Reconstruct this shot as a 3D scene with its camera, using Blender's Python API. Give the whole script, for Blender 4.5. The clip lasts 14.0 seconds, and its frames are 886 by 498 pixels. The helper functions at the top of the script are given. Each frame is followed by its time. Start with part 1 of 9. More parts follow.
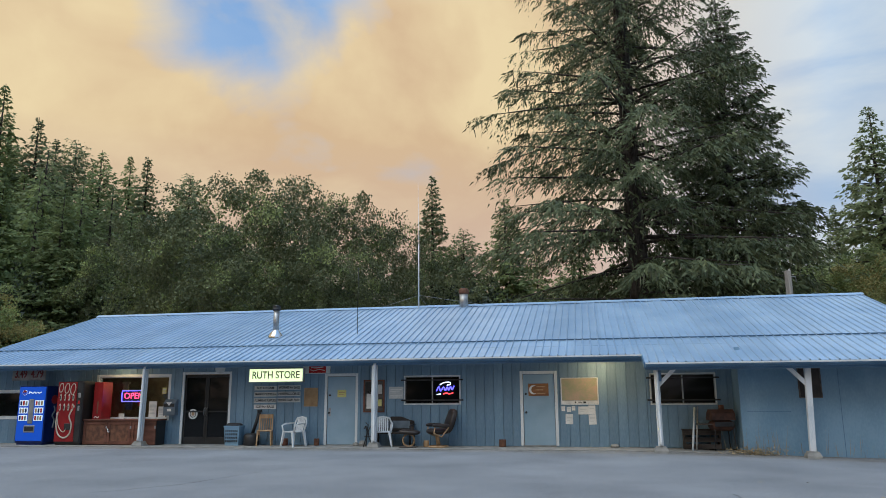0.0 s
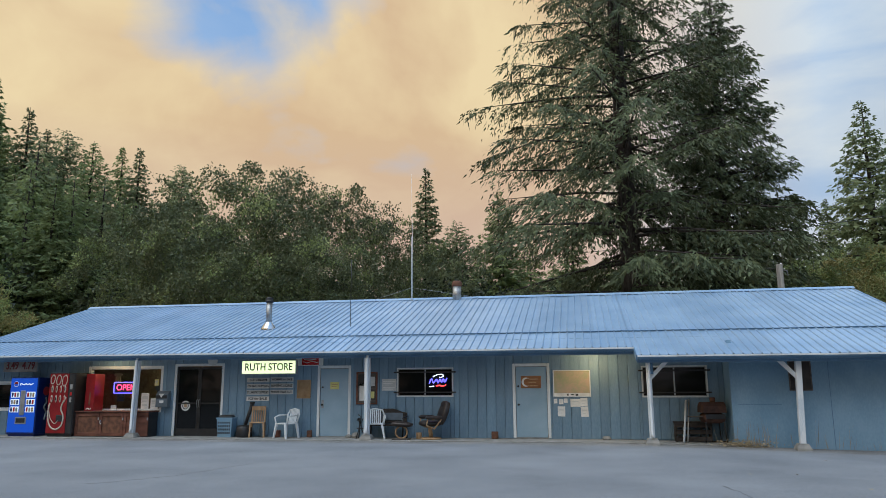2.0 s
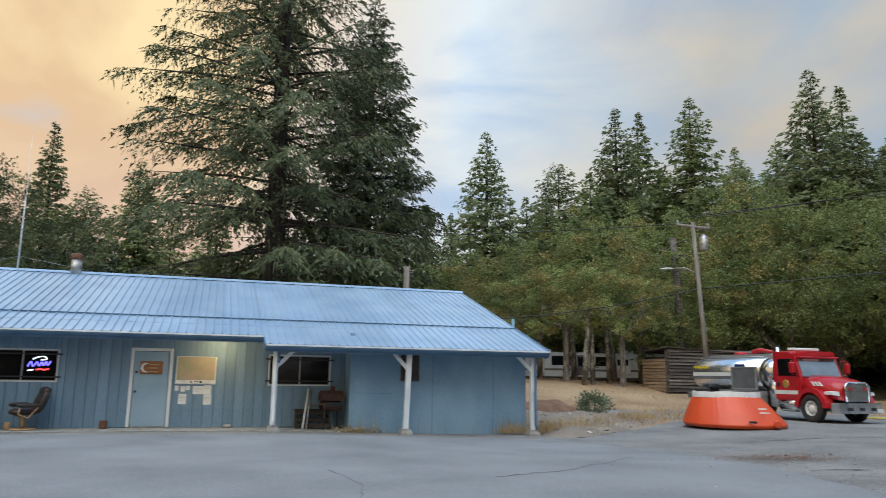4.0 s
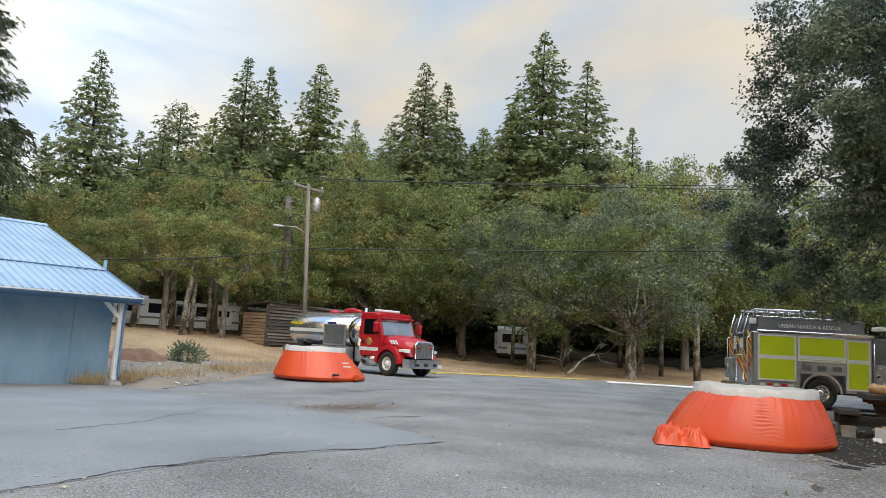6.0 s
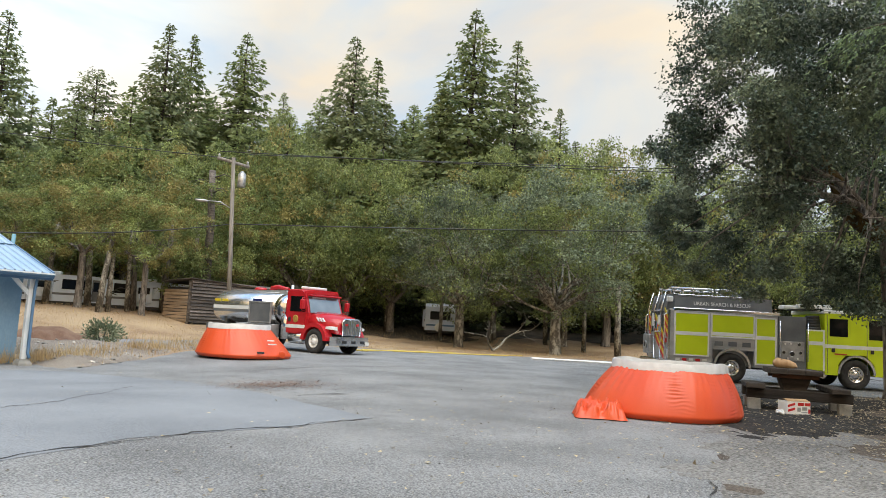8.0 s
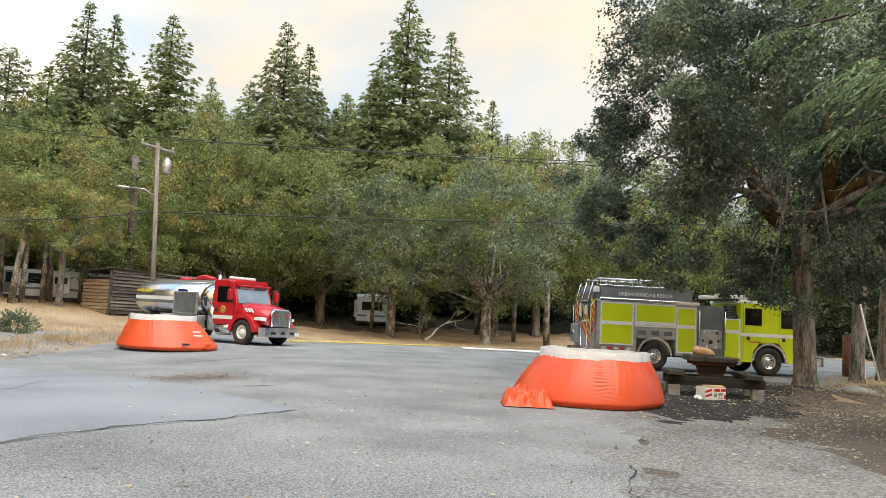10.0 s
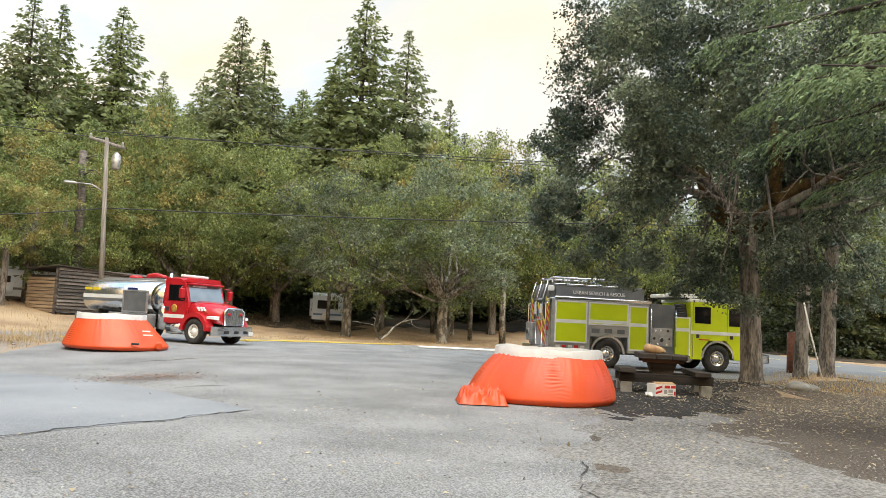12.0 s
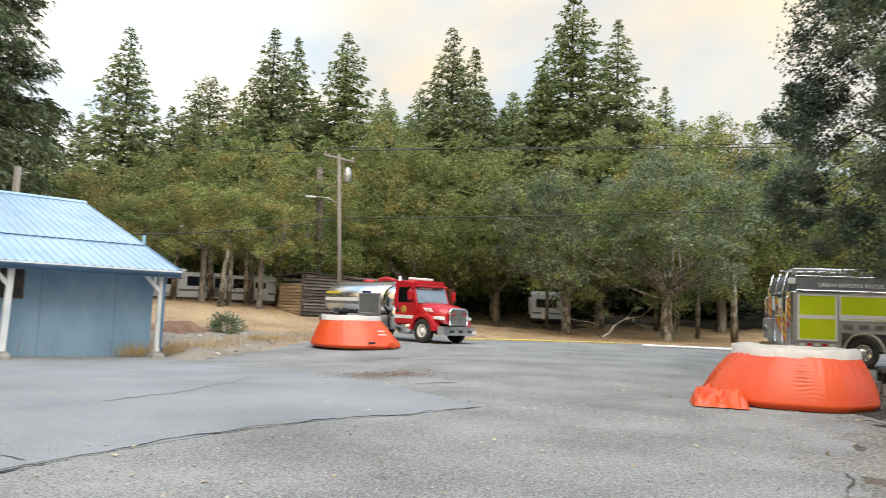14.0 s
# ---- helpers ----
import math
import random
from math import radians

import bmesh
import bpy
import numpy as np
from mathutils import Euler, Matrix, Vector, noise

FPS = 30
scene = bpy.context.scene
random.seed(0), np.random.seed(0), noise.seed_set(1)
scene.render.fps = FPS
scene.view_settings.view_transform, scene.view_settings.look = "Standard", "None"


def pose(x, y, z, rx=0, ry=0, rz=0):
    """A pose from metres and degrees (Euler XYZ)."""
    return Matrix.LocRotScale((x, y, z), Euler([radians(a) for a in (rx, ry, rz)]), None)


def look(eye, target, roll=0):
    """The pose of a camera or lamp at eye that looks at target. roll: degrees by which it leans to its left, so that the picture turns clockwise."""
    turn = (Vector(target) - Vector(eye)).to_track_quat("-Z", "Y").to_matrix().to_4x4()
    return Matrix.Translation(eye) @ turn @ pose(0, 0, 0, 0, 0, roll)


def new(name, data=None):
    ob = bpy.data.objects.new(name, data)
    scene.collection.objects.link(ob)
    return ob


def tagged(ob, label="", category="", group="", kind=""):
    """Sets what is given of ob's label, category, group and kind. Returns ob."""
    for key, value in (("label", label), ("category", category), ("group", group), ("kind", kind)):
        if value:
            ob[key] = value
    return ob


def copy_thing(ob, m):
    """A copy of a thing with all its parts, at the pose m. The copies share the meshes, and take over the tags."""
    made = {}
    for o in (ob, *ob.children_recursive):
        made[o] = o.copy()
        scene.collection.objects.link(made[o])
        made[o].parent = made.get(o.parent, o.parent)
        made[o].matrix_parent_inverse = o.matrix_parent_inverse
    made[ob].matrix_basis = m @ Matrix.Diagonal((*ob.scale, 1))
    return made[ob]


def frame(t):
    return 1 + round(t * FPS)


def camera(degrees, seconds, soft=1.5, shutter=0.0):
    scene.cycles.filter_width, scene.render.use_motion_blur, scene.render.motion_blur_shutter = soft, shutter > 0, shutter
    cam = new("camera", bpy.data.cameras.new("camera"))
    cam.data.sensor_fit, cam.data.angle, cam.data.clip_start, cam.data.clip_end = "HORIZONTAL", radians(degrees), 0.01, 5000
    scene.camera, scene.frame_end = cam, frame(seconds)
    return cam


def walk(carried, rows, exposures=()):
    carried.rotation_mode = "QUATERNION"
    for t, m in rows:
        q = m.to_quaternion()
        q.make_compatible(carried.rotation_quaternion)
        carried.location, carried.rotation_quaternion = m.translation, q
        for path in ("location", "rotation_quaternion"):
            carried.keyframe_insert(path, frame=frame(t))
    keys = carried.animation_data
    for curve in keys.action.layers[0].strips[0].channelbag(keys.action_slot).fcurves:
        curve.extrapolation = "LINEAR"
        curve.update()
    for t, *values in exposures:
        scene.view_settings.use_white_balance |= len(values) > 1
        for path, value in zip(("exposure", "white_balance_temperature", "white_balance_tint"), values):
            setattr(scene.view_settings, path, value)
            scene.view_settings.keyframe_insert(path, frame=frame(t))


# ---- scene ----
cam = camera(63.08, 14.0, soft=0.75, shutter=0.15)
# seconds, place, yaw, pitch, roll
ROWS = [
    (0.0, -0.078, 0.4, 1.5, 10.982, 11.402, 0.393),
    (0.5, -0.077, 0.4, 1.5, 10.959, 11.204, 0.362),
    (1.0, -0.077, 0.4, 1.5, 10.889, 11.003, 0.352),
    (1.5, -0.076, 0.4, 1.5, 10.756, 10.872, 0.343),
    (2.0, -0.074, 0.401, 1.5, 10.452, 10.804, 0.295),
    (2.5, -0.061, 0.403, 1.5, 8.678, 10.711, 0.234),
    (3.0, -0.024, 0.407, 1.5, 3.319, 10.545, 0.008),
    (3.5, 0.044, 0.405, 1.5, -6.154, 10.309, -0.341),
    (4.0, 0.122, 0.389, 1.5, -17.392, 10.026, -0.865),
    (4.2, 0.151, 0.379, 1.5, -21.691, 9.863, -0.998),
    (5.25, 0.245, 0.335, 1.5, -40.0, 8.5, -2.3),
    (6.3, 0.309, 0.265, 1.5, -49.38, 7.106, -3.442),
    (6.5, 0.313, 0.261, 1.5, -50.157, 6.91, -3.372),
    (7.0, 0.318, 0.255, 1.5, -51.324, 6.553, -3.308),
    (9.5, 0.342, 0.221, 1.5, -57.111, 5.557, -3.079),
    (10.0, 0.348, 0.212, 1.5, -58.696, 5.543, -3.05),
    (10.5, 0.353, 0.203, 1.5, -60.086, 5.586, -3.048),
    (11.0, 0.357, 0.197, 1.5, -61.104, 5.613, -2.994),
    (11.5, 0.359, 0.193, 1.5, -61.747, 5.634, -2.969),
    (12.0, 0.36, 0.191, 1.5, -62.122, 5.614, -2.964),
    (12.5, 0.36, 0.19, 1.5, -62.189, 5.554, -2.884),
    (13.0, 0.357, 0.196, 1.5, -61.192, 5.413, -2.766),
    (13.5, 0.342, 0.222, 1.5, -57.038, 5.191, -2.535),
    (14.0, 0.289, 0.287, 1.5, -45.157, 4.734, -2.17),
]
walk(cam, [(t, pose(x, y, z, 0, 0, yaw) @ pose(0, 0, 0, pitch) @ pose(0, 0, 0, 90, roll)) for t, x, y, z, yaw, pitch, roll in ROWS],
     exposures=((0.0, 0.40, 5980, 4), (2.5, 0.43, 5980, 4), (4.0, 0.66, 6250, 4), (6.5, 1.14, 6600, 5), (9.5, 1.45, 6980, 5), (12.5, 1.68, 7220, 5), (14.0, 1.45, 7050, 5)))

# ---- sky and light ----
world = bpy.data.worlds.new("sky")
scene.world = world
world.use_nodes = True
wn, wl = world.node_tree.nodes, world.node_tree.links
wn.clear()


def wnode(kind, **inputs):
    n = wn.new(kind)
    for k, v in inputs.items():
        n.inputs[k.replace("_", " ")].default_value = v
    return n


SUN_AZ, SUN_EL = radians(215.0), radians(64.0)
sky = wnode("ShaderNodeTexSky")
sky.sky_type, sky.sun_disc = "NISHITA", False
sky.sun_elevation, sky.sun_rotation = SUN_EL, SUN_AZ
sky.air_density, sky.dust_density = 1.0, 1.5
tc = wnode("ShaderNodeTexCoord")


def wmath(op, a, b=0.0):
    n = wn.new("ShaderNodeMath")
    n.operation = op
    for i, v in enumerate((a, b)):
        if isinstance(v, (int, float)):
            n.inputs[i].default_value = v
        else:
            wl.new(v, n.inputs[i])
    return n.outputs[0]


def wnoise(scale, detail, offset, stretch=(1, 1, 1), distort=0.0):
    mp = wn.new("ShaderNodeMapping")
    mp.inputs["Location"].default_value = offset
    mp.inputs["Scale"].default_value = stretch
    wl.new(tc.outputs["Generated"], mp.inputs["Vector"])
    n = wn.new("ShaderNodeTexNoise")
    n.inputs["Scale"].default_value, n.inputs["Detail"].default_value = scale, detail
    n.inputs["Distortion"].default_value = distort
    n.inputs["Roughness"].default_value = 0.5
    wl.new(mp.outputs[0], n.inputs["Vector"])
    return n.outputs["Fac"]


def wramp(fac, stops):
    n = wn.new("ShaderNodeValToRGB")
    while len(n.color_ramp.elements) < len(stops):
        n.color_ramp.elements.new(0.5)
    for e, (p, c) in zip(n.color_ramp.elements, stops):
        e.position, e.color = p, (c if len(c) == 4 else (*c, 1))
    wl.new(fac, n.inputs[0])
    return n.outputs[0]


def wmix(fac, a, b, mode="MIX"):
    n = wn.new("ShaderNodeMix")
    n.data_type, n.blend_type = "RGBA", mode
    for s, v in ((n.inputs[0], fac), (n.inputs[6], a), (n.inputs[7], b)):
        if isinstance(v, (int, float)):
            s.default_value = v
        elif isinstance(v, tuple):
            s.default_value = (*v, 1)
        else:
            wl.new(v, s)
    return n.outputs[2]


sep = wn.new("ShaderNodeSeparateXYZ")
wl.new(tc.outputs["Generated"], sep.inputs[0])
dx, dy, dz = sep.outputs
# blue gaps and pale high cloud
blue = wmix(0.88, sky.outputs[0], (3.2, 4.5, 6.6))
high = wramp(wnoise(3.2, 7, (3.1, 0.2, 1.7), (1, 1, 3.2), 0.4), [(0.34, (0, 0, 0)), (0.58, (1, 1, 1))])
pale = wmix(high, blue, (6.0, 6.3, 6.7))
pale = wmix(wmath("MULTIPLY", wramp(dz, [(0.05, (1, 1, 1)), (0.42, (0, 0, 0))]), 0.5), pale, (5.6, 4.9, 4.1))
pale = wmix(wramp(dx, [(0.3, (0, 0, 0)), (0.58, (0.85, 0.85, 0.85))]), pale, wmix(wramp(wnoise(2.4, 7, (1.3, 2.2, 0.4), (1, 1, 2.2), 0.5), [(0.42, (0, 0, 0)), (0.62, (1, 1, 1))]), (2.75, 3.15, 3.75), (4.3, 3.55, 2.75)))
overhead = wramp(dz, [(0.5, (0, 0, 0)), (0.8, (1, 1, 1))])
pale = wmix(overhead, pale, (2.9, 4.6, 7.4))
pale = wmix(wramp(wmath("ADD", dy, 0.4), [(0.05, (1, 1, 1)), (0.4, (0, 0, 0))]), pale, (3.7, 4.9, 6.9))
# smoke lit orange over the ridge to the north-west, with a clear gap high up, thinning to the east
billow = wnoise(2.3, 8, (0.9, 1.3, 0.2), (1, 1, 1.3), 0.7)
fine = wnoise(6.5, 8, (2.4, 0.3, 0.9), (1, 1, 1.4), 0.4)
body = wmath("ADD", wmath("MULTIPLY", billow, 0.7), wmath("MULTIPLY", fine, 0.3))
dot = wmath("ADD", wmath("ADD", wmath("MULTIPLY", dx, -0.395), wmath("MULTIPLY", dy, 0.752)), wmath("MULTIPLY", dz, 0.527))
gap = wramp(dot, [(0.979, (0, 0, 0)), (1.0, (1, 1, 1))])
side = wramp(dx, [(-0.02, (1, 1, 1)), (0.3, (0, 0, 0))])
dense = wmath("SUBTRACT", wmath("ADD", body, 0.2), wmath("MULTIPLY", gap, 0.34))
cover = wramp(dense, [(0.44, (0, 0, 0)), (0.60, (1, 1, 1))])
smoke = wmix(wramp(body, [(0.42, (0, 0, 0)), (0.58, (1, 1, 1))]), (6.1, 4.1, 2.45), (7.6, 5.7, 3.3))
smoke = wmix(wramp(dz, [(0.16, (0.8, 0.8, 0.8)), (0.34, (0, 0, 0))]), smoke, (5.5, 3.75, 3.1))
cover = wmath("MULTIPLY", cover, wmath("SUBTRACT", 1.0, overhead))
pale = wmix(wmath("MULTIPLY", gap, 0.9), pale, (1.9, 3.2, 5.6))
colour = wmix(wmath("MULTIPLY", cover, side), pale, smoke)
back = wnode("ShaderNodeBackground", Strength=0.088)
wl.new(colour, back.inputs["Color"])
wout = wn.new("ShaderNodeOutputWorld")
wl.new(back.outputs[0], wout.inputs["Surface"])

sun = new("sun", bpy.data.lights.new("sun", "SUN"))
sun.data.energy, sun.data.angle, sun.data.color = 1.5, radians(60), (1.0, 0.97, 0.93)
sun.matrix_world = look((0, 0, 0), (-math.sin(SUN_AZ) * math.cos(SUN_EL), -math.cos(SUN_AZ) * math.cos(SUN_EL), -math.sin(SUN_EL)))


# ---- materials ----
def mat(name, a, b=None, scale=6.0, rough=0.7, bump=0.0, bscale=60.0, metal=0.0, fine=0.35, stretch=(1, 1, 1), vary=0.0, isle=0.0, spec=0.5, cut=(0.35, 0.65)):
    """Two colours mixed by coarse and fine noise in metres; vary: brightness by object; isle: by loose piece."""
    m = bpy.data.materials.new(name)
    m.use_nodes = True
    n, l = m.node_tree.nodes, m.node_tree.links
    bsdf = n["Principled BSDF"]
    bsdf.inputs["Roughness"].default_value, bsdf.inputs["Metallic"].default_value = rough, metal
    bsdf.inputs["Specular IOR Level"].default_value = spec
    co, mp = n.new("ShaderNodeTexCoord"), n.new("ShaderNodeMapping")
    mp.inputs["Scale"].default_value = stretch
    l.new(co.outputs["Object"], mp.inputs[0])
    n1, n2 = n.new("ShaderNodeTexNoise"), n.new("ShaderNodeTexNoise")
    n1.inputs["Scale"].default_value, n1.inputs["Detail"].default_value = scale, 5
    n2.inputs["Scale"].default_value, n2.inputs["Detail"].default_value = bscale, 3
    l.new(mp.outputs[0], n1.inputs[0]), l.new(mp.outputs[0], n2.inputs[0])
    mx = n.new("ShaderNodeMath")
    mx.operation = "MULTIPLY_ADD"
    sub = n.new("ShaderNodeMath")
    sub.operation, sub.inputs[1].default_value = "SUBTRACT", 0.5
    l.new(n2.outputs["Fac"], sub.inputs[0])
    l.new(sub.outputs[0], mx.inputs[0])
    mx.inputs[1].default_value = fine
    l.new(n1.outputs["Fac"], mx.inputs[2])
    rp = n.new("ShaderNodeValToRGB")
    rp.color_ramp.elements[0].position, rp.color_ramp.elements[1].position = cut
    rp.color_ramp.elements[0].color = (*a, 1)
    rp.color_ramp.elements[1].color = (*(b or tuple(min(1, c * 1.25) for c in a)), 1)
    l.new(mx.outputs[0], rp.inputs[0])
    col = rp.outputs[0]
    for amount, node, out in ((vary, "ShaderNodeObjectInfo", "Random"), (isle, "ShaderNodeNewGeometry", "Random Per Island")):
        if amount:
            src, mr = n.new(node), n.new("ShaderNodeMapRange")
            mr.inputs["To Min"].default_value, mr.inputs["To Max"].default_value = 1 - amount, 1 + amount
            l.new(src.outputs[out], mr.inputs[0])
            hs = n.new("ShaderNodeHueSaturation")
            l.new(mr.outputs[0], hs.inputs["Value"])
            l.new(col, hs.inputs["Color"])
            col = hs.outputs[0]
    l.new(col, bsdf.inputs["Base Color"])
    if bump:
        bp = n.new("ShaderNodeBump")
        bp.inputs["Strength"].default_value, bp.inputs["Distance"].default_value = min(1.0, bump), 0.02
        l.new(mx.outputs[0], bp.inputs["Height"])
        l.new(bp.outputs[0], bsdf.inputs["Normal"])
    return m


def leafmat(name, a, b, light=0.35, isle=0.35, vary=0.12, rough=0.6):
    m = mat(name, a, b, scale=0.5, rough=rough, fine=0.2, bscale=3.0, isle=isle, vary=vary, spec=0.25)
    n, l = m.node_tree.nodes, m.node_tree.links
    bsdf, out = n["Principled BSDF"], n["Material Output"]
    tr, add = n.new("ShaderNodeBsdfTranslucent"), n.new("ShaderNodeMixShader")
    src = bsdf.inputs["Base Color"].links[0].from_socket
    l.new(src, tr.inputs["Color"])
    add.inputs[0].default_value = light
    l.new(bsdf.outputs[0], add.inputs[1]), l.new(tr.outputs[0], add.inputs[2])
    l.new(add.outputs[0], out.inputs["Surface"])
    return m


def glow(name, c, strength):
    m = bpy.data.materials.new(name)
    m.use_nodes = True
    b = m.node_tree.nodes["Principled BSDF"]
    b.inputs["Base Color"].default_value = (*c, 1)
    b.inputs["Emission Color"].default_value, b.inputs["Emission Strength"].default_value = (*c, 1), strength
    return m


M_ASPHALT = mat("old_asphalt", (0.09, 0.089, 0.09), (0.325, 0.32, 0.315), scale=0.5, rough=0.93, bump=0.5, bscale=52, fine=2.4, cut=(0.1, 0.9))
M_PATCH = mat("newer_asphalt", (0.13, 0.137, 0.15), (0.285, 0.295, 0.312), scale=0.45, rough=0.9, bump=0.3, bscale=52, fine=1.4, cut=(0.1, 0.9))
M_ROAD = mat("road_asphalt", (0.14, 0.145, 0.15), (0.19, 0.19, 0.19), scale=0.3, rough=0.85, bump=0.3, bscale=80)
M_TAR = mat("tar_crack", (0.02, 0.02, 0.02), (0.045, 0.042, 0.04), scale=4, rough=0.9, bump=0.6)
M_DIRT = mat("dirt", (0.048, 0.037, 0.029), (0.155, 0.124, 0.098), scale=0.45, rough=1.0, bump=1.0, bscale=24, fine=2.0, cut=(0.15, 0.85))
# dark soil, with the oak's shade worked into its colour as well
M_DARKSOIL = mat("shaded_dark_soil", (0.008, 0.007, 0.006), (0.032, 0.028, 0.025), scale=1.1, rough=1.0, bump=1.0, bscale=24, fine=1.6, cut=(0.2, 0.85))
# floor of the wood, its colour lowered to stand in for tree shade
M_SHADEFLOOR = mat("shade_dark_litter", (0.022, 0.017, 0.012), (0.075, 0.055, 0.036), scale=0.8, rough=1.0, bump=0.8, bscale=14, fine=0.8)
M_BANK = mat("gravelly_bank_soil", (0.13, 0.095, 0.07), (0.36, 0.315, 0.265), scale=0.55, rough=1.0, bump=1.0, bscale=28, fine=1.9, cut=(0.1, 0.9))
M_GRIT = mat("gravelly_margin", (0.085, 0.079, 0.073), (0.295, 0.28, 0.262), scale=0.6, rough=1.0, bump=1.0, bscale=26, fine=2.2, cut=(0.1, 0.9))
M_REDDIRT = mat("red_dirt", (0.13, 0.07, 0.045), (0.2, 0.12, 0.08), scale=1.5, rough=1.0, bump=0.9, bscale=22, fine=0.7)
M_MEADOW = mat("dry_meadow", (0.24, 0.155, 0.092), (0.40, 0.295, 0.185), scale=0.35, rough=1.0, bump=0.9, bscale=14, fine=0.7)
M_STRAW = leafmat("dry_grass", (0.42, 0.29, 0.15), (0.60, 0.46, 0.26), 0.45, 0.2)
M_BLUE = mat("blue_wall_paint", (0.135, 0.225, 0.315), (0.215, 0.315, 0.41), scale=1.7, rough=0.72, bump=0.25, bscale=40, stretch=(1, 1, 0.25), vary=0.11, fine=0.4)
M_PLY = mat("blue_plywood", (0.17, 0.30, 0.43), (0.245, 0.385, 0.515), scale=0.9, rough=0.7, bump=0.15, bscale=25, stretch=(1, 1, 0.5), fine=0.35)
M_TRIM = mat("pale_trim_paint", (0.62, 0.66, 0.68), (0.76, 0.78, 0.78), scale=3, rough=0.6, bump=0.2, stretch=(1, 1, 0.3))
M_POST = mat("white_post_paint", (0.55, 0.62, 0.68), (0.74, 0.77, 0.8), scale=5, rough=0.6, bump=0.3, stretch=(1, 1, 0.25), cut=(0.3, 0.5))
M_GUTTER = mat("blue_metal_fascia", (0.07, 0.15, 0.26), (0.10, 0.20, 0.33), scale=2, rough=0.4, metal=0.0)
M_ROOF = mat("blue_metal_roof", (0.30, 0.43, 0.60), (0.38, 0.51, 0.67), scale=0.8, rough=0.38, bscale=20, vary=0.07, fine=0.2, metal=0.25)
M_SOFFIT = mat("soffit_paint", (0.25, 0.30, 0.33), (0.33, 0.37, 0.39), scale=2, rough=0.8)
M_DOOR = mat("pale_blue_door", (0.25, 0.37, 0.47), (0.32, 0.44, 0.54), scale=1.5, rough=0.55, fine=0.2)
M_CONCRETE = mat("concrete", (0.20, 0.20, 0.19), (0.34, 0.33, 0.31), scale=4, rough=0.95, bump=0.7)
M_WOODGREY = mat("weathered_wood", (0.05, 0.043, 0.038), (0.15, 0.132, 0.118), scale=3, rough=0.9, bump=0.7, stretch=(0.2, 3, 3), vary=0.25)
M_WOODTAN = mat("tan_wood", (0.36, 0.22, 0.11), (0.5, 0.33, 0.18), scale=4, rough=0.6, bump=0.2, stretch=(3, 3, 0.4))
M_WOODRED = mat("red_brown_wood", (0.10, 0.035, 0.02), (0.2, 0.08, 0.05), scale=3, rough=0.75, bump=0.4, stretch=(0.5, 2, 2))
M_PLASTIC = mat("white_plastic", (0.62, 0.66, 0.7), (0.75, 0.78, 0.8), scale=3, rough=0.5, fine=0.1)
M_BLACK = mat("black_paint", (0.012, 0.012, 0.013), (0.03, 0.03, 0.032), scale=3, rough=0.5)
M_RUBBER = mat("tyre_rubber", (0.018, 0.018, 0.018), (0.04, 0.038, 0.036), scale=8, rough=0.85, bump=0.3)
M_STEEL = mat("bright_steel", (0.62, 0.63, 0.65), (0.80, 0.81, 0.83), scale=2, rough=0.14, metal=1.0, fine=0.1)
M_BRUSHED = mat("brushed_tank_steel", (0.62, 0.63, 0.65), (0.74, 0.75, 0.77), scale=2, rough=0.27, metal=0.95, fine=0.1)
M_DULL = mat("dull_metal", (0.30, 0.31, 0.32), (0.45, 0.46, 0.47), scale=4, rough=0.5, metal=0.8)
M_GALV = mat("galvanized_pipe", (0.30, 0.30, 0.30), (0.55, 0.55, 0.54), scale=6, rough=0.45, metal=0.7)
M_RUST = mat("rusty_metal", (0.09, 0.04, 0.025), (0.2, 0.09, 0.05), scale=6, rough=0.85, bump=0.5)
M_WOODBROWN = mat("red_brown_timber", (0.07, 0.032, 0.018), (0.16, 0.075, 0.04), scale=3, rough=0.85, bump=0.6, stretch=(0.2, 3, 3))
M_DARKWOOD = mat("dark_old_timber", (0.016, 0.013, 0.011), (0.058, 0.048, 0.042), scale=3, rough=0.9, bump=0.7, stretch=(0.2, 3, 3), vary=0.35)
# tan shed boards, kept lighter than the front to paint the lit end
M_LITBOARD = mat("tan_lit_board", (0.2, 0.14, 0.09), (0.36, 0.27, 0.185), scale=3, rough=0.9, bump=0.6, stretch=(3, 0.3, 3), vary=0.25)
M_GRILL = mat("rusty_black_iron", (0.028, 0.014, 0.010), (0.085, 0.038, 0.026), scale=6, rough=0.85, bump=0.4)
M_BROWN = mat("brown_vinyl", (0.016, 0.012, 0.011), (0.045, 0.032, 0.027), scale=4, rough=0.45, bump=0.2)
M_PAPER = mat("paper", (0.62, 0.62, 0.6), (0.78, 0.78, 0.76), scale=4, rough=0.9)
M_YELLOWPAPER = mat("yellow_paper", (0.6, 0.58, 0.2), (0.7, 0.66, 0.28), scale=4, rough=0.9)
M_CORK = mat("cork_board", (0.30, 0.19, 0.10), (0.42, 0.28, 0.15), scale=5, rough=0.9, bump=0.3)
M_BARK = mat("bark", (0.066, 0.058, 0.052), (0.27, 0.245, 0.222), scale=5, rough=1.0, bump=1.0, bscale=26, stretch=(1, 1, 0.22), fine=0.8)
M_PALEBARK = mat("pale_bark", (0.09, 0.08, 0.065), (0.36, 0.34, 0.29), scale=3.5, rough=1.0, bump=0.8, bscale=18, stretch=(1, 1, 0.5), fine=0.7, cut=(0.45, 0.62))
M_MOSS = mat("mossy_bark", (0.05, 0.032, 0.012), (0.15, 0.095, 0.03), scale=4, rough=1.0, bump=1.0, bscale=40, fine=0.8)
